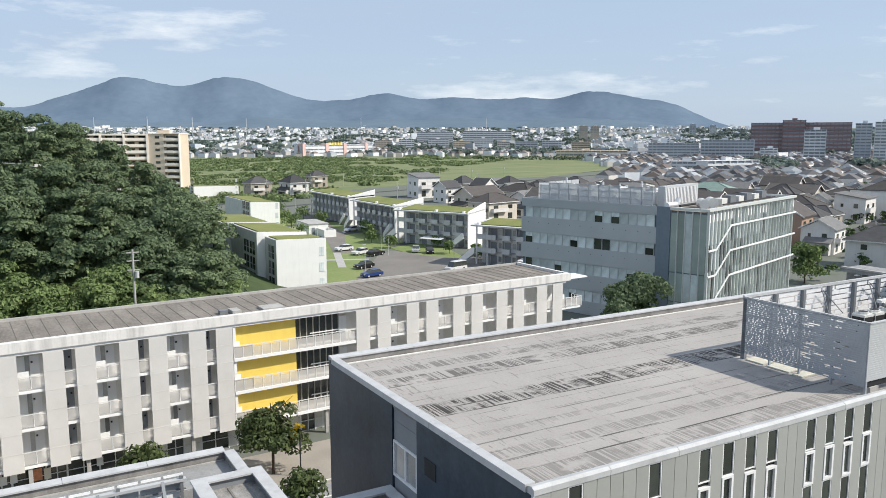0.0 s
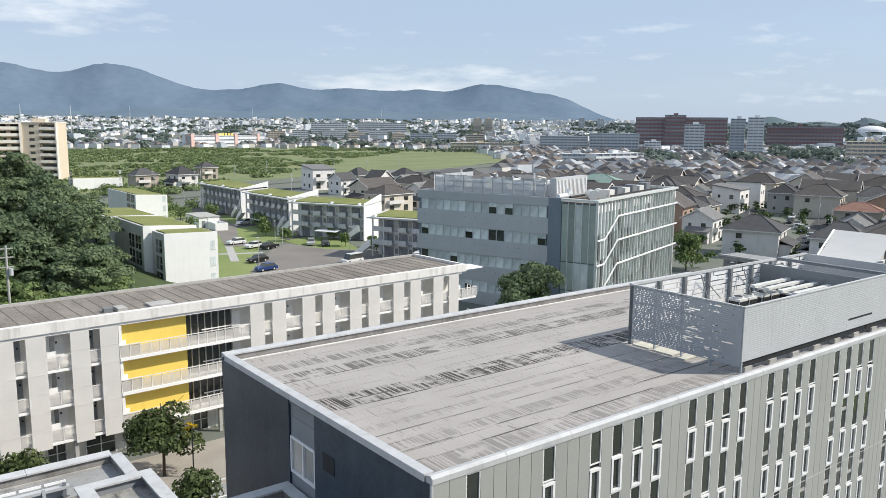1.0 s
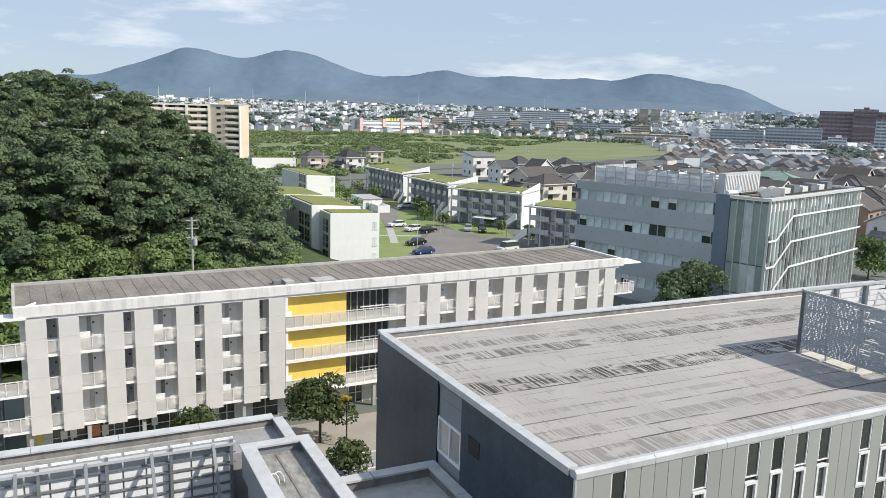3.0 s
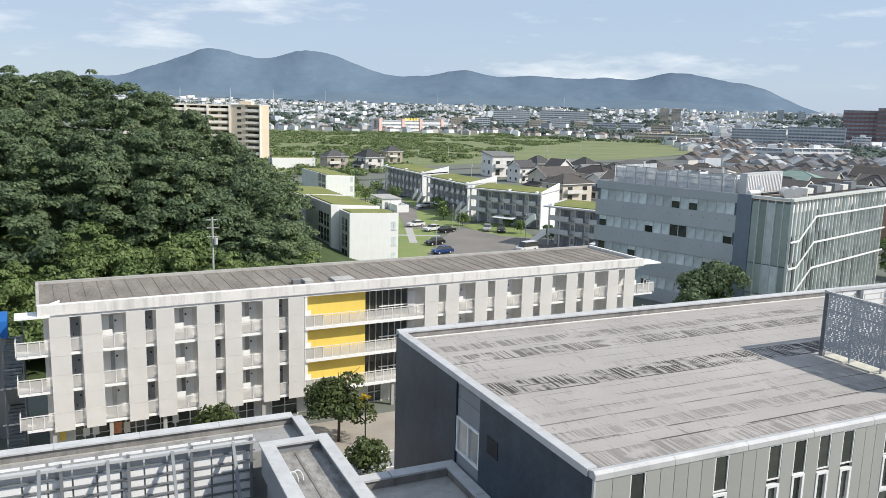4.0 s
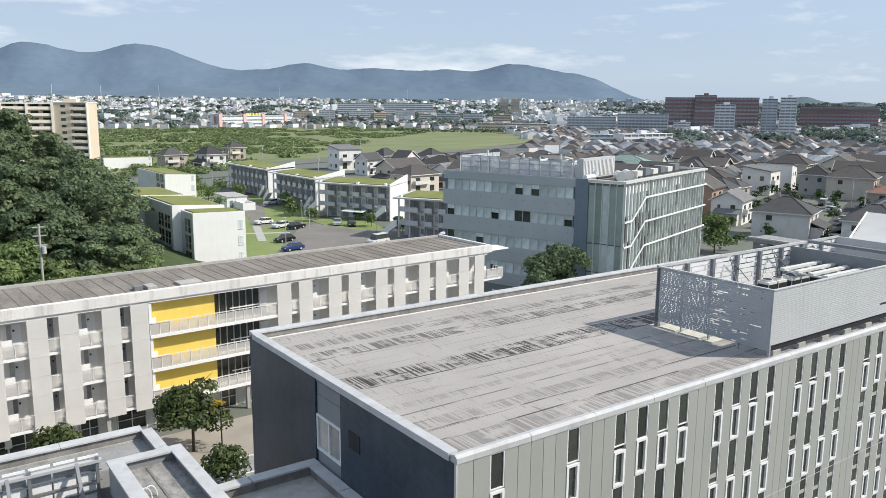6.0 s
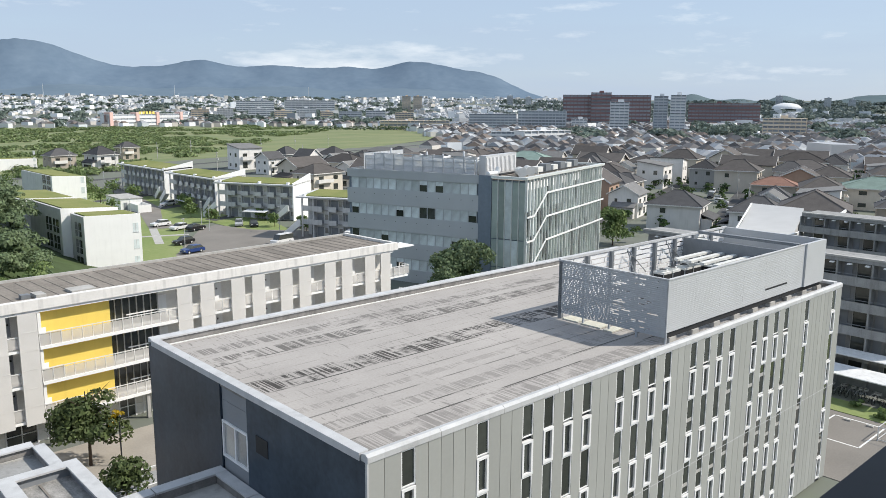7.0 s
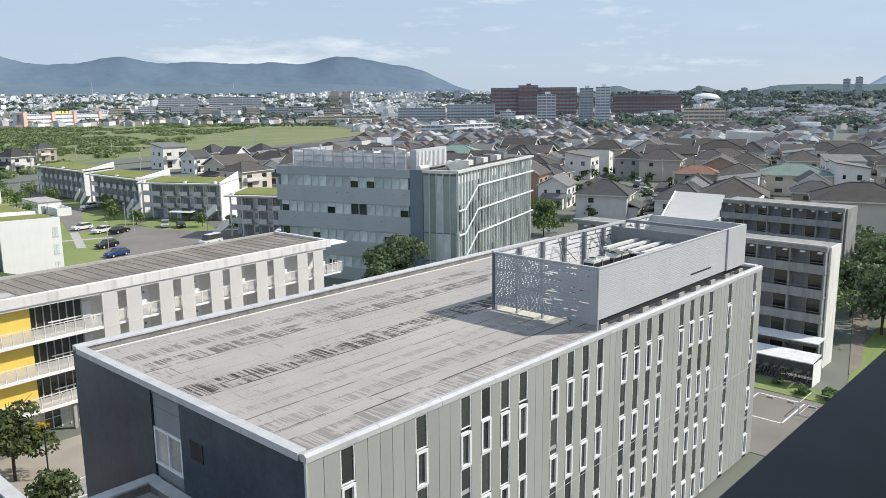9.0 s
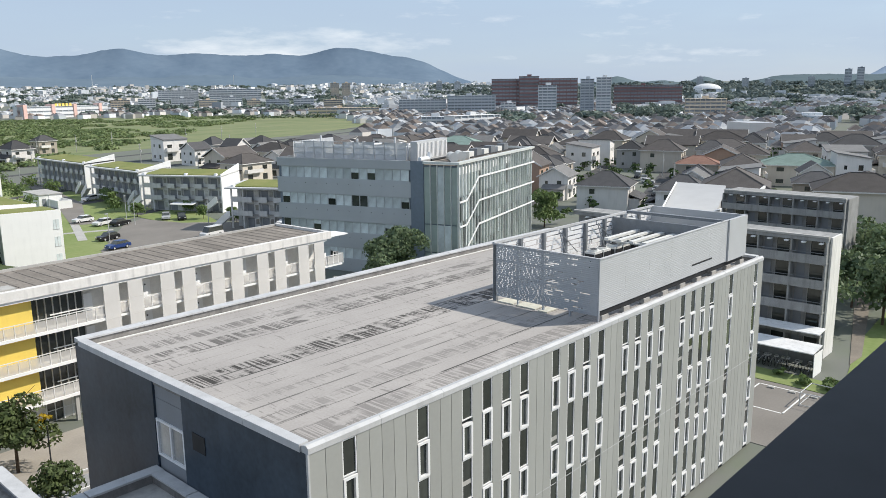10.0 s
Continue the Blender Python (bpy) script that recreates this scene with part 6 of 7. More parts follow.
# ---------------------------------------------------------------- suburb
def house(w, d, h, roof, wall, tile, label, wing=False):
    ob = thing("house", pose(0, 0, 0), label, "house", "houses of the suburb")
    part("wall", Mesh().box(-w / 2, -d / 2, 0, w / 2, d / 2, h), wall, ob)
    e, r = 0.55, 0.25 * d + 0.4
    g = Mesh()
    if roof == "hip":
        x, y = w / 2 + e, d / 2 + e
        lo = [(-x, -y, h), (x, -y, h), (x, y, h), (-x, y, h)]
        t0, t1 = (-(w - d) / 2 - 0.2, 0, h + r), ((w - d) / 2 + 0.2, 0, h + r)
        g.poly([lo[0], lo[1], t1, t0]).poly([lo[2], lo[3], t0, t1]).poly([lo[1], lo[2], t1]).poly([lo[3], lo[0], t0])
        g.poly(lo[::-1])
        for a, b in ((t0, t1), (t0, lo[0]), (t0, lo[3]), (t1, lo[1]), (t1, lo[2])):
            g.tube(a, b, 0.11, 5)
        part("eaves_board", Mesh().ring(-x, -y, x, y, 0, 0.2, 0.14).data("eaves_board", HOUSE_WALLS[0]), None, ob, m=Matrix(((1, 0, 0, 0), (0, 0, 1, 0), (0, 1, 0, h - 0.21), (0, 0, 0, 1))))
    elif roof == "gable":
        x, y = w / 2 + e, d / 2 + e
        g.prism([(-y, h - 0.1), (0, h + r), (y, h - 0.1), (y, h + 0.12), (0, h + r + 0.22), (-y, h + 0.12)], "x", -x, x)
        part("gable_wall", Mesh().prism([(-d / 2, h), (d / 2, h), (0, h + r - 0.15)], "x", -w / 2, w / 2), wall, ob)
        for sx in (-x - 0.03, x - 0.03):
            part("barge_board", Mesh().prism([(-y, h - 0.14), (0, h + r - 0.05), (y, h - 0.14), (y, h + 0.14), (0, h + r + 0.26), (-y, h + 0.14)], "x", sx, sx + 0.06), HOUSE_WALLS[0], ob, "pale board along the roof edge")
    else:
        g.prism([(-d / 2 - 0.3, h + 0.1), (d / 2 + 0.3, h + 1.2), (d / 2 + 0.3, h + 1.4), (-d / 2 - 0.3, h + 0.3)], "x", -w / 2 - 0.3, w / 2 + 0.3)
        part("gable_wall", Mesh().prism([(-d / 2, h), (d / 2, h), (d / 2, h + 1.15), (-d / 2, h + 0.12)], "x", -w / 2, w / 2), wall, ob)
    part("roof", g, tile, ob)

    def opening(along, at, side, z, wide, high):
        """A glazed opening with a pale frame; side is the wall's place across the axis along."""
        o = 0.05 if side > 0 else -0.05
        box = Mesh().box(at - wide / 2, side, z, at + wide / 2, side + o, z + high) if along == "x" else Mesh().box(side, at - wide / 2, z, side + o, at + wide / 2, z + high)
        part("window", box, M_GLASS, ob)
    for z, high in ((0.5, 1.75), (3.5, 1.2)):
        for q in (-0.25, 0.25):
            opening("x", w * q, -d / 2, z, 1.7, high)
        opening("y", -d * 0.2, -w / 2, z + 0.2, 1.1, 1.1)
        opening("y", d * 0.24, -w / 2, z + 0.4, 0.7, 0.8)
        opening("x", w * 0.2, d / 2, z + 0.3, 1.1, 1.0)
        opening("y", d * 0.1, w / 2, z + 0.3, 1.3, 1.0)
    part("balcony", Mesh().box(-w * 0.42, -d / 2 - 1.1, 2.75, w * 0.1, -d / 2, 2.9).box(-w * 0.42, -d / 2 - 1.1, 2.9, w * 0.1, -d / 2 - 1.0, 3.85).box(-w * 0.42, -d / 2 - 1.0, 2.9, -w * 0.42 + 0.1, -d / 2, 3.85).box(w * 0.1 - 0.1, -d / 2 - 1.0, 2.9, w * 0.1, -d / 2, 3.85), HOUSE_WALLS[0], ob)
    if wing:
        part("porch", Mesh().box(-w / 2 - 2.2, -d / 2 + 0.6, 0, -w / 2, d / 2 - 1.5, 2.9), wall, ob)
        part("porch_roof", Mesh().prism([(-w / 2 - 2.6, 2.7), (-w / 2, 3.7), (-w / 2, 3.9), (-w / 2 - 2.6, 2.9)], "y", -d / 2 + 0.2, d / 2 - 1.1), tile, ob)
        part("porch_window", Mesh().box(-w / 2 - 2.25, -d / 2 + 1.4, 0.5, -w / 2 - 2.2, d / 2 - 2.6, 2.2), M_GLASS, ob)
    return ob


def build_suburb():
    W, T = HOUSE_WALLS, HOUSE_ROOFS
    kinds = [house(10, 8, 5.6, "hip", W[2], T[0], "beige two-storey house with a dark slate hip roof"), house(9.5, 7.5, 5.7, "gable", W[0], T[2], "white two-storey house with a grey gable roof", True),
             house(11, 8.5, 5.6, "hip", W[1], T[1], "cream house with a brown tiled hip roof", True), house(10, 8.2, 5.8, "hip", W[3], T[0], "brown house with a dark hip roof"),
             house(10, 8, 5.6, "hip", W[4], T[0], "grey house with a dark hip roof"), house(10, 8, 5.6, "gable", W[1], T[1], "cream house with a brown gable roof", True),
             house(9, 8, 5.9, "shed", W[0], T[2], "white modern house with a low sloping roof"), house(10.5, 9, 5.5, "hip", W[0], T[0], "white house with a dark slate hip roof", True),
             house(10, 7.5, 5.6, "gable", W[5], T[1], "tan house with a brown gable roof"), house(11, 9, 5.4, "hip", W[1], T[4], "cream house with a green metal roof", True),
             house(9.5, 8, 5.7, "gable", W[0], T[0], "white house with a dark slate gable roof"), house(10, 8, 5.6, "hip", W[2], T[3], "beige house with a faded red tiled roof")]
    weights = [6, 5, 6, 3, 4, 4, 5, 9, 2, 0.5, 5, 1.5]
    rnd = random.Random(17)
    used = set()

    def put(k, x, y, a, sx=0.0, sy=0.0, sz=0.0):
        m = pose(x, y, 0, 0, 0, a) @ Matrix.Diagonal((sx or rnd.uniform(0.78, 1.05), sy or rnd.uniform(0.8, 1.05), sz or rnd.uniform(0.92, 1.15), 1))
        if k in used:
            copy_thing(kinds[k], m)
        else:
            used.add(k)
            place(kinds[k], m)
    fixed = [(6, 258, 158, 112, 1.3, 1.3, 1.3), (4, 254, 141, 20, 1.0, 1.1, 1.2), (1, 171, 116, 20, 1.0, 1.0, 1.0), (7, 160, 95, 110, 1.1, 1.15, 1.1), (11, 228, 104, 110, 1.2, 1.0, 0.95), (8, 245, 104, 20, 1.1, 1.4, 1.2),
             (9, 235, 78, 110, 1.8, 1.2, 1.1), (2, 279, 117, 110, 1.5, 1.4, 1.2), (4, 297, 79, 110, 1.5, 1.3, 1.2), (5, 342, 95, 110, 1.7, 1.4, 1.25), (2, 176, 45, 110, 1.05, 1.05, 1.05), (3, 214, 44, 100, 1.2, 1.0, 1.0), (0, 196, 60, 110, 1.0, 1.0, 1.0),
             (6, 168, 310, 0), (10, 164, 282, 10), (1, 160, 258, 12), (1, 205, 303, 0), (5, 150, 236, 12, 0.85, 0.85, 0.95), (2, 143, 216, 12, 0.8, 0.8, 0.9), (0, 151, 398, 10), (0, 104, 348, 10), (7, 118, 340, 10), (4, 178, 292, 8)]
    taken = [(f[1], f[2]) for f in fixed]
    for f in fixed:
        put(*f)
    count = 0
    for i in range(-2, 48):
        for j in range(-16, 38):
            u = 12.6 * i + (6.0 if (i // 2) % 2 else 0.0)
            v = 13.6 * j + (3.6 if j % 2 else 0.0)
            c, s = math.cos(radians(20)), math.sin(radians(20))
            x, y = 140 + u * c - v * s, 40 + u * s + v * c
            x, y = x + rnd.uniform(-1.3, 1.3), y + rnd.uniform(-1.3, 1.3)
            r, az = math.hypot(x, y), math.degrees(math.atan2(y, x))
            if r > 352 or az < 8 or y > 0.42 * x + 235 or x < 142 or (26.3 < az < 33.2 and r < 252) or (az > 33 and r < 175) or (az > 56 and x < 170) or rnd.random() < 0.26:
                continue
            if x < 156 and y < 80 or any(abs(x - p) < 12 and abs(y - q) < 11 for p, q in taken):
                continue
            if count > 210:
                continue
            count += 1
            put(rnd.choices(range(12), weights)[0], x, y, 20 + rnd.choice((0, 0, 90, 90, 180, 270)) + rnd.uniform(-7, 7))
    # lanes between the rows
    for j in range(-12, 30, 2):
        c, s = math.cos(radians(20)), math.sin(radians(20))
        v = 13.6 * j + 10.2
        pts = [(140 + u * c - w * s, 40 + u * s + w * c) for u, w in ((-5, v - 1.9), (420, v - 1.9), (420, v + 1.9), (-5, v + 1.9))]
        if pts[0][1] > 330 or pts[1][1] < 20:
            continue
        sheet("road", pts, 0.05, M_ROAD, "narrow asphalt lane between houses", "road")
    sheet("main_road", [(128, 66), (133, 66), (330, 150), (460, 190), (458, 198), (326, 158), (128, 76)], 0.09, M_ROAD, "grey main road through the suburb", "road")
    for x, y, a, c in ((176, 103, 70, "white"), (183, 92, 20, "white"), (196, 101, 24, "silver"), (206, 108, 24, "black"), (172, 86, 110, "white"), (230, 113, 24, "white"), (188, 97, 24, "black"), (168, 98, 24, "silver"), (193, 108, 24, "white"), (212, 112, 70, "white"), (219, 117, 24, "silver"), (224, 122, 24, "black"), (205, 118, 100, "white"), (236, 128, 24, "white"), (214, 104, 24, "silver")):
        build_car(pose(x, y, 0.1, 0, 0, a), c, c + " car standing among the houses")
    spots = []
    for i in range(420):
        r, az = RNG.uniform(150, 450), radians(RNG.uniform(9, 42))
        spots.append((r * math.cos(az), r * math.sin(az), 0, RNG.uniform(2.0, 5.0), RNG.uniform(1.2, 2.6)))
    forest("garden_greenery", spots, 0.4, 500, leaf_mat("garden_leaves", (0.05, 0.09, 0.03), (0.08, 0.12, 0.035)), "small garden trees and hedges among houses")


# ---------------------------------------------------------------- larger buildings in the distance
def midrise(name, az0, az1, r, top, floors, wall, band, label, depth=14, cols=8, pale_end=False, r1=None, balcony=None, ratio=0.42):
    """A block that spans two bearings at a distance, with its storeys and bays built."""
    p = Vector((r * math.cos(radians(az0)), r * math.sin(radians(az0)), 0))
    rr = r1 or r
    q = Vector((rr * math.cos(radians(az1)), rr * math.sin(radians(az1)), 0))
    d = q - p
    L = d.length
    base = land(r) - 0.5
    ob = thing(name, pose(p.x, p.y, base, 0, 0, math.degrees(math.atan2(d.y, d.x))), label, "building")
    H = top - base
    st = H / floors
    part("wall", Mesh().box(0, 1.0, 0, L, depth, H - 0.3), wall, ob)
    part("roof", Mesh().box(-0.3, 0, H - 0.3, L + 0.3, depth + 0.3, H), wall, ob)
    for i in range(floors):
        part("window_band", Mesh().box(0.6, 0.94, i * st + st * ratio, L - 0.6, 1.0, i * st + st * 0.92), band, ob)
        part("balcony_band", Mesh().box(0, 0, i * st - 0.1, L, 1.0, i * st + st * ratio), balcony or wall, ob)
    for k in range(cols + 1):
        x = L * k / cols
        part("pier", Mesh().box(max(0, x - 0.25), 0.05, 0, min(L, x + 0.25), 1.0, H - 0.3), wall, ob)
    if pale_end:
        part("end_wall", Mesh().box(L, -0.1, 0, L + 0.5, depth, H), M_FARWHITE, ob)
    part("stair_head", Mesh().box(L * 0.4, depth * 0.3, H, L * 0.4 + min(6, L * 0.3), depth * 0.7, H + 2.4), wall, ob)
    return ob


def polar(az, r, z=0.0):
    return Vector((r * math.cos(radians(az)), r * math.sin(radians(az)), z))


def build_tan_apartments():
    """Long block of flats with pale gallery parapets between tan piers, and an end wing with stacked balconies."""
    p, q, e = polar(87.5, 432), polar(80.5, 426), polar(78.5, 421)
    ob = thing("apartment_block", pose(p.x, p.y, 0, 0, 0, math.degrees(math.atan2((q - p).y, (q - p).x))), "tan nine-storey apartment block with pale gallery parapets", "apartment block", "tan flats beyond the wood")
    L, H, floors = (q - p).length, 28.2, 9
    st = H / floors
    part("wall", Mesh().box(0, 2.2, 0, L, 13, H - 0.4), M_TAN, ob)
    part("roof", Mesh().box(-0.4, -0.5, H - 0.7, L, 13.4, H), M_CREAMWALL, ob, "pale flat roof slab")
    for i in range(floors):
        z = i * st
        part("gallery", Mesh().box(0, -0.2, z - 0.2, L, 2.2, z).box(0, -0.2, z, L, 0.0, z + 1.25), M_CREAMWALL, ob, "pale gallery with a solid parapet")
        for k in range(int(L / 5.2)):
            x = 1.2 + 5.2 * k
            part("window", Mesh().box(x, 2.12, z + 0.1, x + 3.4, 2.2, z + 2.3), M_GLASS, ob)
    for k in range(6):
        x = L - 1.0 - 10.9 * k
        if x > 0:
            part("pier", Mesh().box(x, -0.7, 0, x + 1.1, 2.2, H - 0.7), M_CREAMWALL, ob, "pale pier dividing the galleries")
    ob = thing("apartment_block", pose(q.x, q.y, 0, 0, 0, math.degrees(math.atan2((e - q).y, (e - q).x))), "tan end wing with windows and stacked balconies", "apartment block", "tan flats beyond the wood")
    W = (e - q).length
    part("wall", Mesh().box(0, 0, 0, W * 0.5, 15, H).box(W * 0.5, 1.8, 0, W, 15, H), M_TAN, ob)
    part("roof", Mesh().box(-0.3, -0.3, H, W + 0.2, 15.2, H + 0.35), M_CREAMWALL, ob)
    part("corner_pier", Mesh().box(W - 0.5, -0.5, 0, W, 1.8, H), M_CREAMWALL, ob)
    part("roof_box", Mesh().box(W * 0.2, 5, H + 0.35, W * 0.6, 9, H + 2.0), M_TAN, ob)
    for i in range(floors):
        z = i * st
        part("window", Mesh().box(W * 0.22, -0.06, z + 0.9, W * 0.36, 0.0, z + 2.1), M_GLASS, ob)
        part("window", Mesh().box(W * 0.54, 1.72, z + 0.1, W * 0.92, 1.8, z + 2.3), M_GLASS, ob)
        part("balcony", Mesh().box(W * 0.5, -0.4, z - 0.15, W - 0.5, 1.8, z).box(W * 0.5, -0.4, z, W * 0.8, -0.28, z + 1.2).box(W * 0.8, -0.3, z, W - 0.5, -0.24, z + 1.1), M_CREAMWALL, ob)


def build_distance():
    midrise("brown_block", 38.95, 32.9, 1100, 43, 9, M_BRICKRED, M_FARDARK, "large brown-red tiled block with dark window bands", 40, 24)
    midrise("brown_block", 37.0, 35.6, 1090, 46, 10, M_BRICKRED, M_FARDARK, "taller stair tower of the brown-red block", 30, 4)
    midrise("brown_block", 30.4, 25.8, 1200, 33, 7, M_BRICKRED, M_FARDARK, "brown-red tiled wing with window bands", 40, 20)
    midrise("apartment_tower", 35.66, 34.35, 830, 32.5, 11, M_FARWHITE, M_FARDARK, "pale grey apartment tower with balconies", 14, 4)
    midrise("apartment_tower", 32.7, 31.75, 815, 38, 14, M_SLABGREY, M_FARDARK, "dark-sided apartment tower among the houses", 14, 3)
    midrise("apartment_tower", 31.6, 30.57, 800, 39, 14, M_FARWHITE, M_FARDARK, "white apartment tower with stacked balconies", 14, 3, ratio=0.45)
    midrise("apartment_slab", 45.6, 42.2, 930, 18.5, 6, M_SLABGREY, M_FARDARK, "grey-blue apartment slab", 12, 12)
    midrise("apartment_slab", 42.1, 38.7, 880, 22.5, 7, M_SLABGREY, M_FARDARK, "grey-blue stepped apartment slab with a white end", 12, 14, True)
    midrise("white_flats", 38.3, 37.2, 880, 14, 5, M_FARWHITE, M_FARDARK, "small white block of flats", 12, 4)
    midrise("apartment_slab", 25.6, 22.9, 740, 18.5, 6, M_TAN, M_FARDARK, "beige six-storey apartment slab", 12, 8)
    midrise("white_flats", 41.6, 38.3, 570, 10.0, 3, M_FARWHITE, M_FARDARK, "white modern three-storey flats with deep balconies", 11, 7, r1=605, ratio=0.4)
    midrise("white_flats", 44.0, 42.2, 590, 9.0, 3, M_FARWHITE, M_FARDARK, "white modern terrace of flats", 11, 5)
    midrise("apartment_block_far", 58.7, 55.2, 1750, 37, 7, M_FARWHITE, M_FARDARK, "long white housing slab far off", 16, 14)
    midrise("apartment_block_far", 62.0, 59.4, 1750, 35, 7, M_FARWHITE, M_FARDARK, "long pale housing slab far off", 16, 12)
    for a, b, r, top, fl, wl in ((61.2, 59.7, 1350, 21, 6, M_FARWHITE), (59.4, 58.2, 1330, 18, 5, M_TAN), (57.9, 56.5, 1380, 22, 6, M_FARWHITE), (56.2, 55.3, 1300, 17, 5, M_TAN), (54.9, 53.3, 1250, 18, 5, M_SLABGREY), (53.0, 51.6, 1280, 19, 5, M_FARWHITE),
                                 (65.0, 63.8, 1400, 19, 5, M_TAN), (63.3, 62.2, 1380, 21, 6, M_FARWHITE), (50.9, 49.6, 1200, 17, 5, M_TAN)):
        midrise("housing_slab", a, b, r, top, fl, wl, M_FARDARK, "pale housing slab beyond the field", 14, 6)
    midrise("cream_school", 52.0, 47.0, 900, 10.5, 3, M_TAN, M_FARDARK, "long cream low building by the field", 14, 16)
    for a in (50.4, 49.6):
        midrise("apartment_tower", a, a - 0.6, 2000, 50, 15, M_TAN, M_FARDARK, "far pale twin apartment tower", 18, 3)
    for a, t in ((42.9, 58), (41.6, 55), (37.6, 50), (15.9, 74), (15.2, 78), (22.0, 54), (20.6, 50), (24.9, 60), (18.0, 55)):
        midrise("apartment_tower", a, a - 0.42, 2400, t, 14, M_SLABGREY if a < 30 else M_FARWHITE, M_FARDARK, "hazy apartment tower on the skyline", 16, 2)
    # tan apartment block beyond the wood
    build_tan_apartments()
    # pink and white school
    sc = midrise("school", 70.2, 65.2, 1050, 14.5, 3, M_FARWHITE, M_FARDARK, "white and pink school building with yellow roof signs", 14, 14, r1=1165, ratio=0.6)
    for x in (0, 46, 84, 132):
        part("pink_tower", Mesh().box(x, -1.2, 0, x + 5.5, 8, 17.5), M_PINK, sc, "pink painted stair tower")
    for k in range(5):
        part("roof_sign", Mesh().box(53 + 6.2 * k, 0.2, 14.6, 57 + 6.2 * k, 0.6, 18.2), M_YELLOW, sc, "blank yellow square roof sign")
    # white domed hall
    g = Mesh()
    for j in range(6):
        for i in range(24):
            def pt(jj, ii):
                e, a = 1.5708 * jj / 6, 6.28319 * ii / 24
                return (34 * math.cos(e) * math.cos(a), 34 * math.cos(e) * math.sin(a), 14 * math.sin(e))
            g.poly([pt(j, i), pt(j, i + 1), pt(j + 1, i + 1), pt(j + 1, i)])
    solid("domed_hall", g, M_FARWHITE, "white domed sports hall among dark trees", "hall", m=pose(2100 * math.cos(radians(24.2)), 2100 * math.sin(radians(24.2)), land(2100) + 12))
    mast = thing("radio_mast", pose(1500 * math.cos(radians(80.5)), 1500 * math.sin(radians(80.5)), land(1500)), "thin far radio mast on the plain", "mast", "far masts")
    part("pole", Mesh().tube((0, 0, 0), (0, 0, 58), 0.9, 6, 0, 0.5), M_SLABGREY, mast)
    for a, r in ((83.8, 1800), (77.6, 1600), (57.0, 2600), (66.0, 2800), (74.0, 2500)):
        copy_thing(mast, pose(r * math.cos(radians(a)), r * math.sin(radians(a)), land(r)))


# ---------------------------------------------------------------- the building the view is taken from
def build_host():
    slate = mat("window_ledge_slate", (0.028, 0.031, 0.036), 0.55, 0.1, scale=1.5, var=0.25, fine=14)
    g = Mesh()
    g.box(-14, 0.2, 0, 14, 0.44, 26.9).box(-14, 0.2, 29.6, 14, 0.44, 31).box(-14, 0.2, 26.9, -4, 0.44, 29.6).box(10, 0.2, 26.9, 14, 0.44, 29.6)
    solid("wall_north", g, slate, "dark outer wall with a long window opening", "wall", "structure")
    g = Mesh().box(-14, -6, 0, -13.8, 0.2, 31).box(13.8, -6, 0, 14, 0.2, 31).box(-13.8, -6, 0, 13.8, -5.8, 31)
    solid("wall_south", g, M_CONC, "plain room walls behind the view", "wall", "structure")
    solid("floor", Mesh().box(-13.8, -5.8, 25.7, 13.8, 0.2, 26.0), M_CONC, "grey room floor", "floor", "structure")
    solid("ceiling", Mesh().box(-13.8, -5.8, 29.7, 13.8, 0.2, 29.9), M_WHITE, "white room ceiling", "ceiling", "structure")


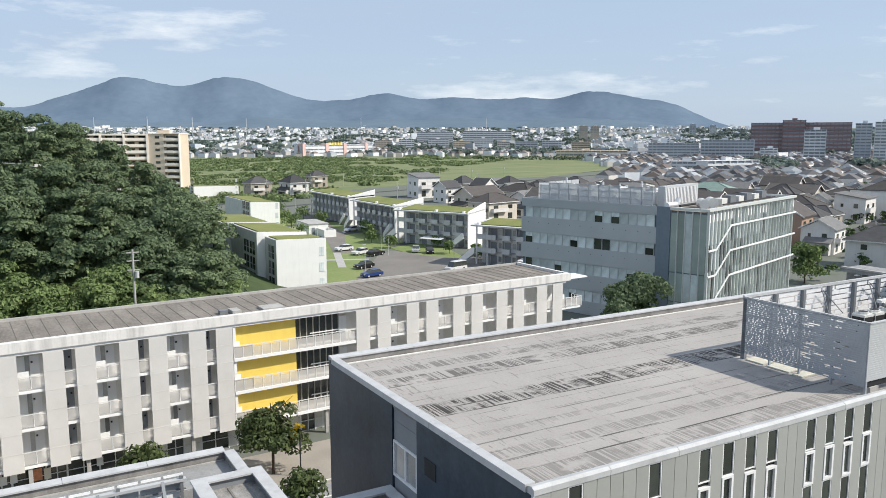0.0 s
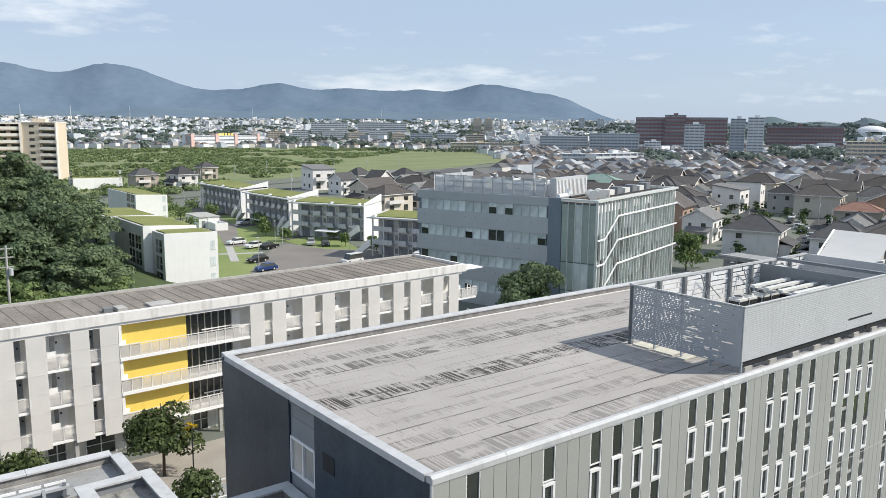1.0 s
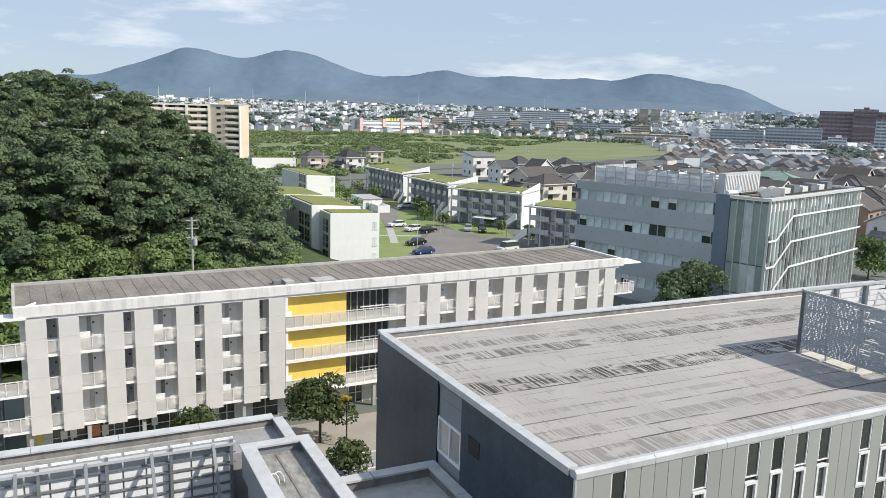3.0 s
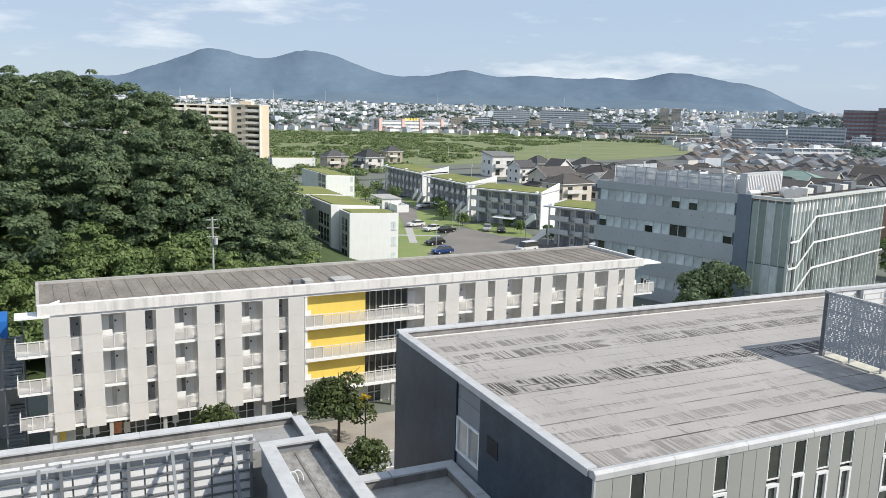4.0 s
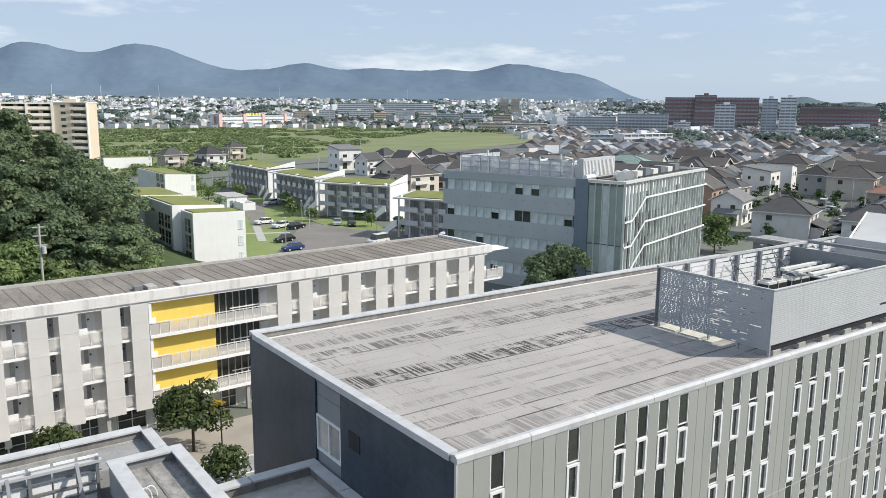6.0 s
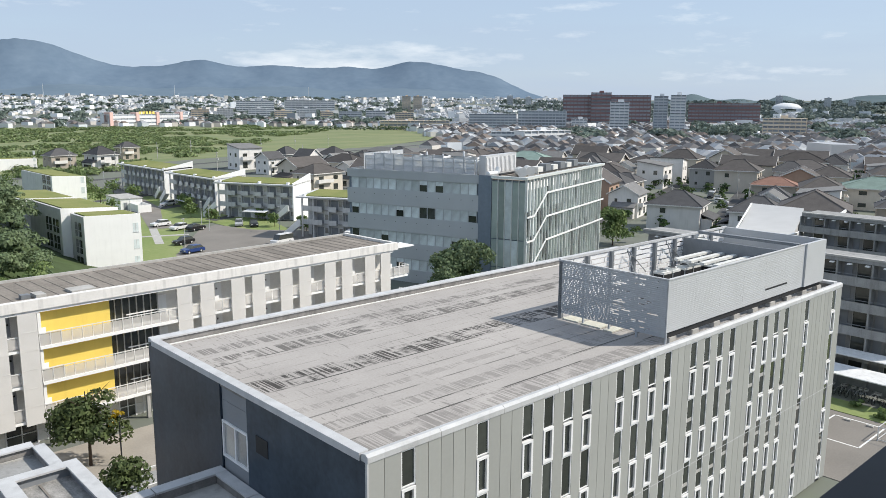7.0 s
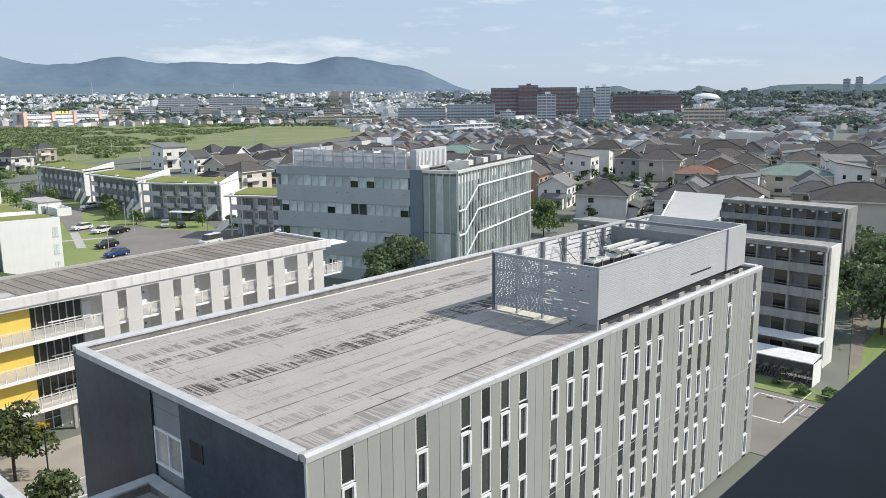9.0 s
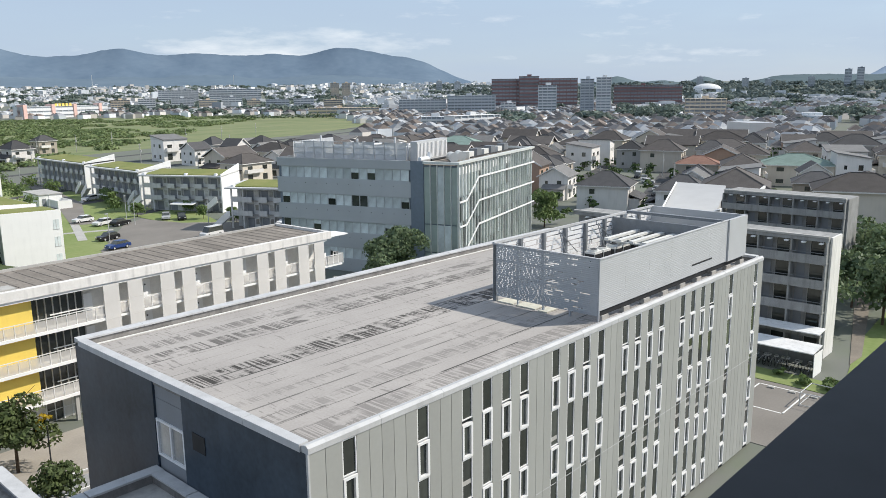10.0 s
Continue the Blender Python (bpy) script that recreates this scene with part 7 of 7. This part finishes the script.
def build_campus_ground():
    sheet("campus_paving", [(-20, 42), (60, 42), (60, 66), (-20, 63)], 0.03, M_PAVE, "pale paving before the dormitory", "pavement")
    sheet("campus_lane", [(10.5, 42), (60, 42), (60, 57.2), (10.5, 55.5)], 0.06, M_CONC_D, "grey campus lane beside the office block", "road")
    solid("kerb", Mesh().box(10.5, 55.6, 0.0, 40, 55.8, 0.18), M_CONC, "pale kerb stones along the lane", "kerb", "structure", m=pose(0, 0, 0, 0, 0, 1.5))
    t = tree(18.4, 60.0, 0, 7.1, 2.9, "round-crowned broadleaf tree on the campus paving", 5200, 0.17, M_LEAF_T, 0.2, "campus trees")
    p, d = crown_points(90, 0.7, 1.6, 5)
    p += np.array([1.3, -1.5, 3.0])
    y = new("yellow_spray", fast_quads("yellow_spray", leaf_quads(p, d, 0.16), M_LEAF_Y))
    y.parent = t
    t.matrix_basis = pose(18.4, 60.0, 0, 0, 0, 15)
    tagged(y, "yellow leaves at the crown's edge")
    tree(8.6, 61.5, 0, 4.0, 2.4, "low spreading tree before the dormitory", 1800, 0.2, M_LEAF_T, 0.2, "campus trees")
    tree(18.5, 53.0, 0, 3.2, 2.0, "small shrubby tree beside the lane", 1700, 0.18, M_LEAF_T, 0.15, "campus trees")
    tree(75.2, 77.6, 0, 9.7, 4.7, "dense dark tree before the glass office", 8500, 0.24, M_LEAF, 0.08, "campus trees")
    tree(70.0, 75.0, 0, 6.5, 3.4, "smaller dark tree before the glass office", 2400, 0.26, M_LEAF, 0.15, "campus trees")
    tree(131, 92, 0, 8.0, 4.0, "leafy green tree beside the glass office", 2200, 0.3, M_LEAF_B, 0.15, "campus trees")
    g = Mesh().box(10.6, 56.6, 0.06, 40, 56.75, 0.066).box(10.6, 53.8, 0.06, 40, 53.95, 0.066)
    solid("lane_marking", g, M_LINE, "white painted edge lines of the campus lane", "road marking", "structure")
    pole = thing("sign_pole", pose(20.2, 58.4, 0), "thin dark pole on the paving", "pole")
    part("pole", Mesh().tube((0, 0, 0), (0, 0, 3.6), 0.06, 8), M_DARK, pole)


build_ground()
build_mountains()
build_field()
build_campus_ground()
build_hill()
build_host()
build_office_block()
build_low_block()
build_dormitory()
build_glass_office()
for a_, b_ in (((95, 257), (95, 223)), ((92.7, 215), (93.3, 188)), ((90, 180.5), (100.3, 162)), ((89, 141), (102, 118.5))):
    townhouse(a_, b_, "grey three-storey terrace with a grass roof")
white_block(41.7, 50.8, 130, 136.3, 9.75, 9.5, "white block with a sunlit blank wall and grass roof")
white_block(40.3, 49.6, 136.6, 154, 10.5, 10.0, "white block with dark side windows and grass roof")
white_block(38.8, 48.6, 154.4, 172, 10.6, 10.2, "white block half hidden by the wood")
white_block(78, 98, 358, 366, 5.0, 4.8, "long low white building beyond the lawn")
white_block(64.0, 72.6, 222, 250, 8.6, 8.2, "long white block with a grass roof beyond the lawn")
build_flats()
build_car_park()
build_store()
build_plant_screen()
build_distance()
build_suburb()
build_far_city()
build_forest()
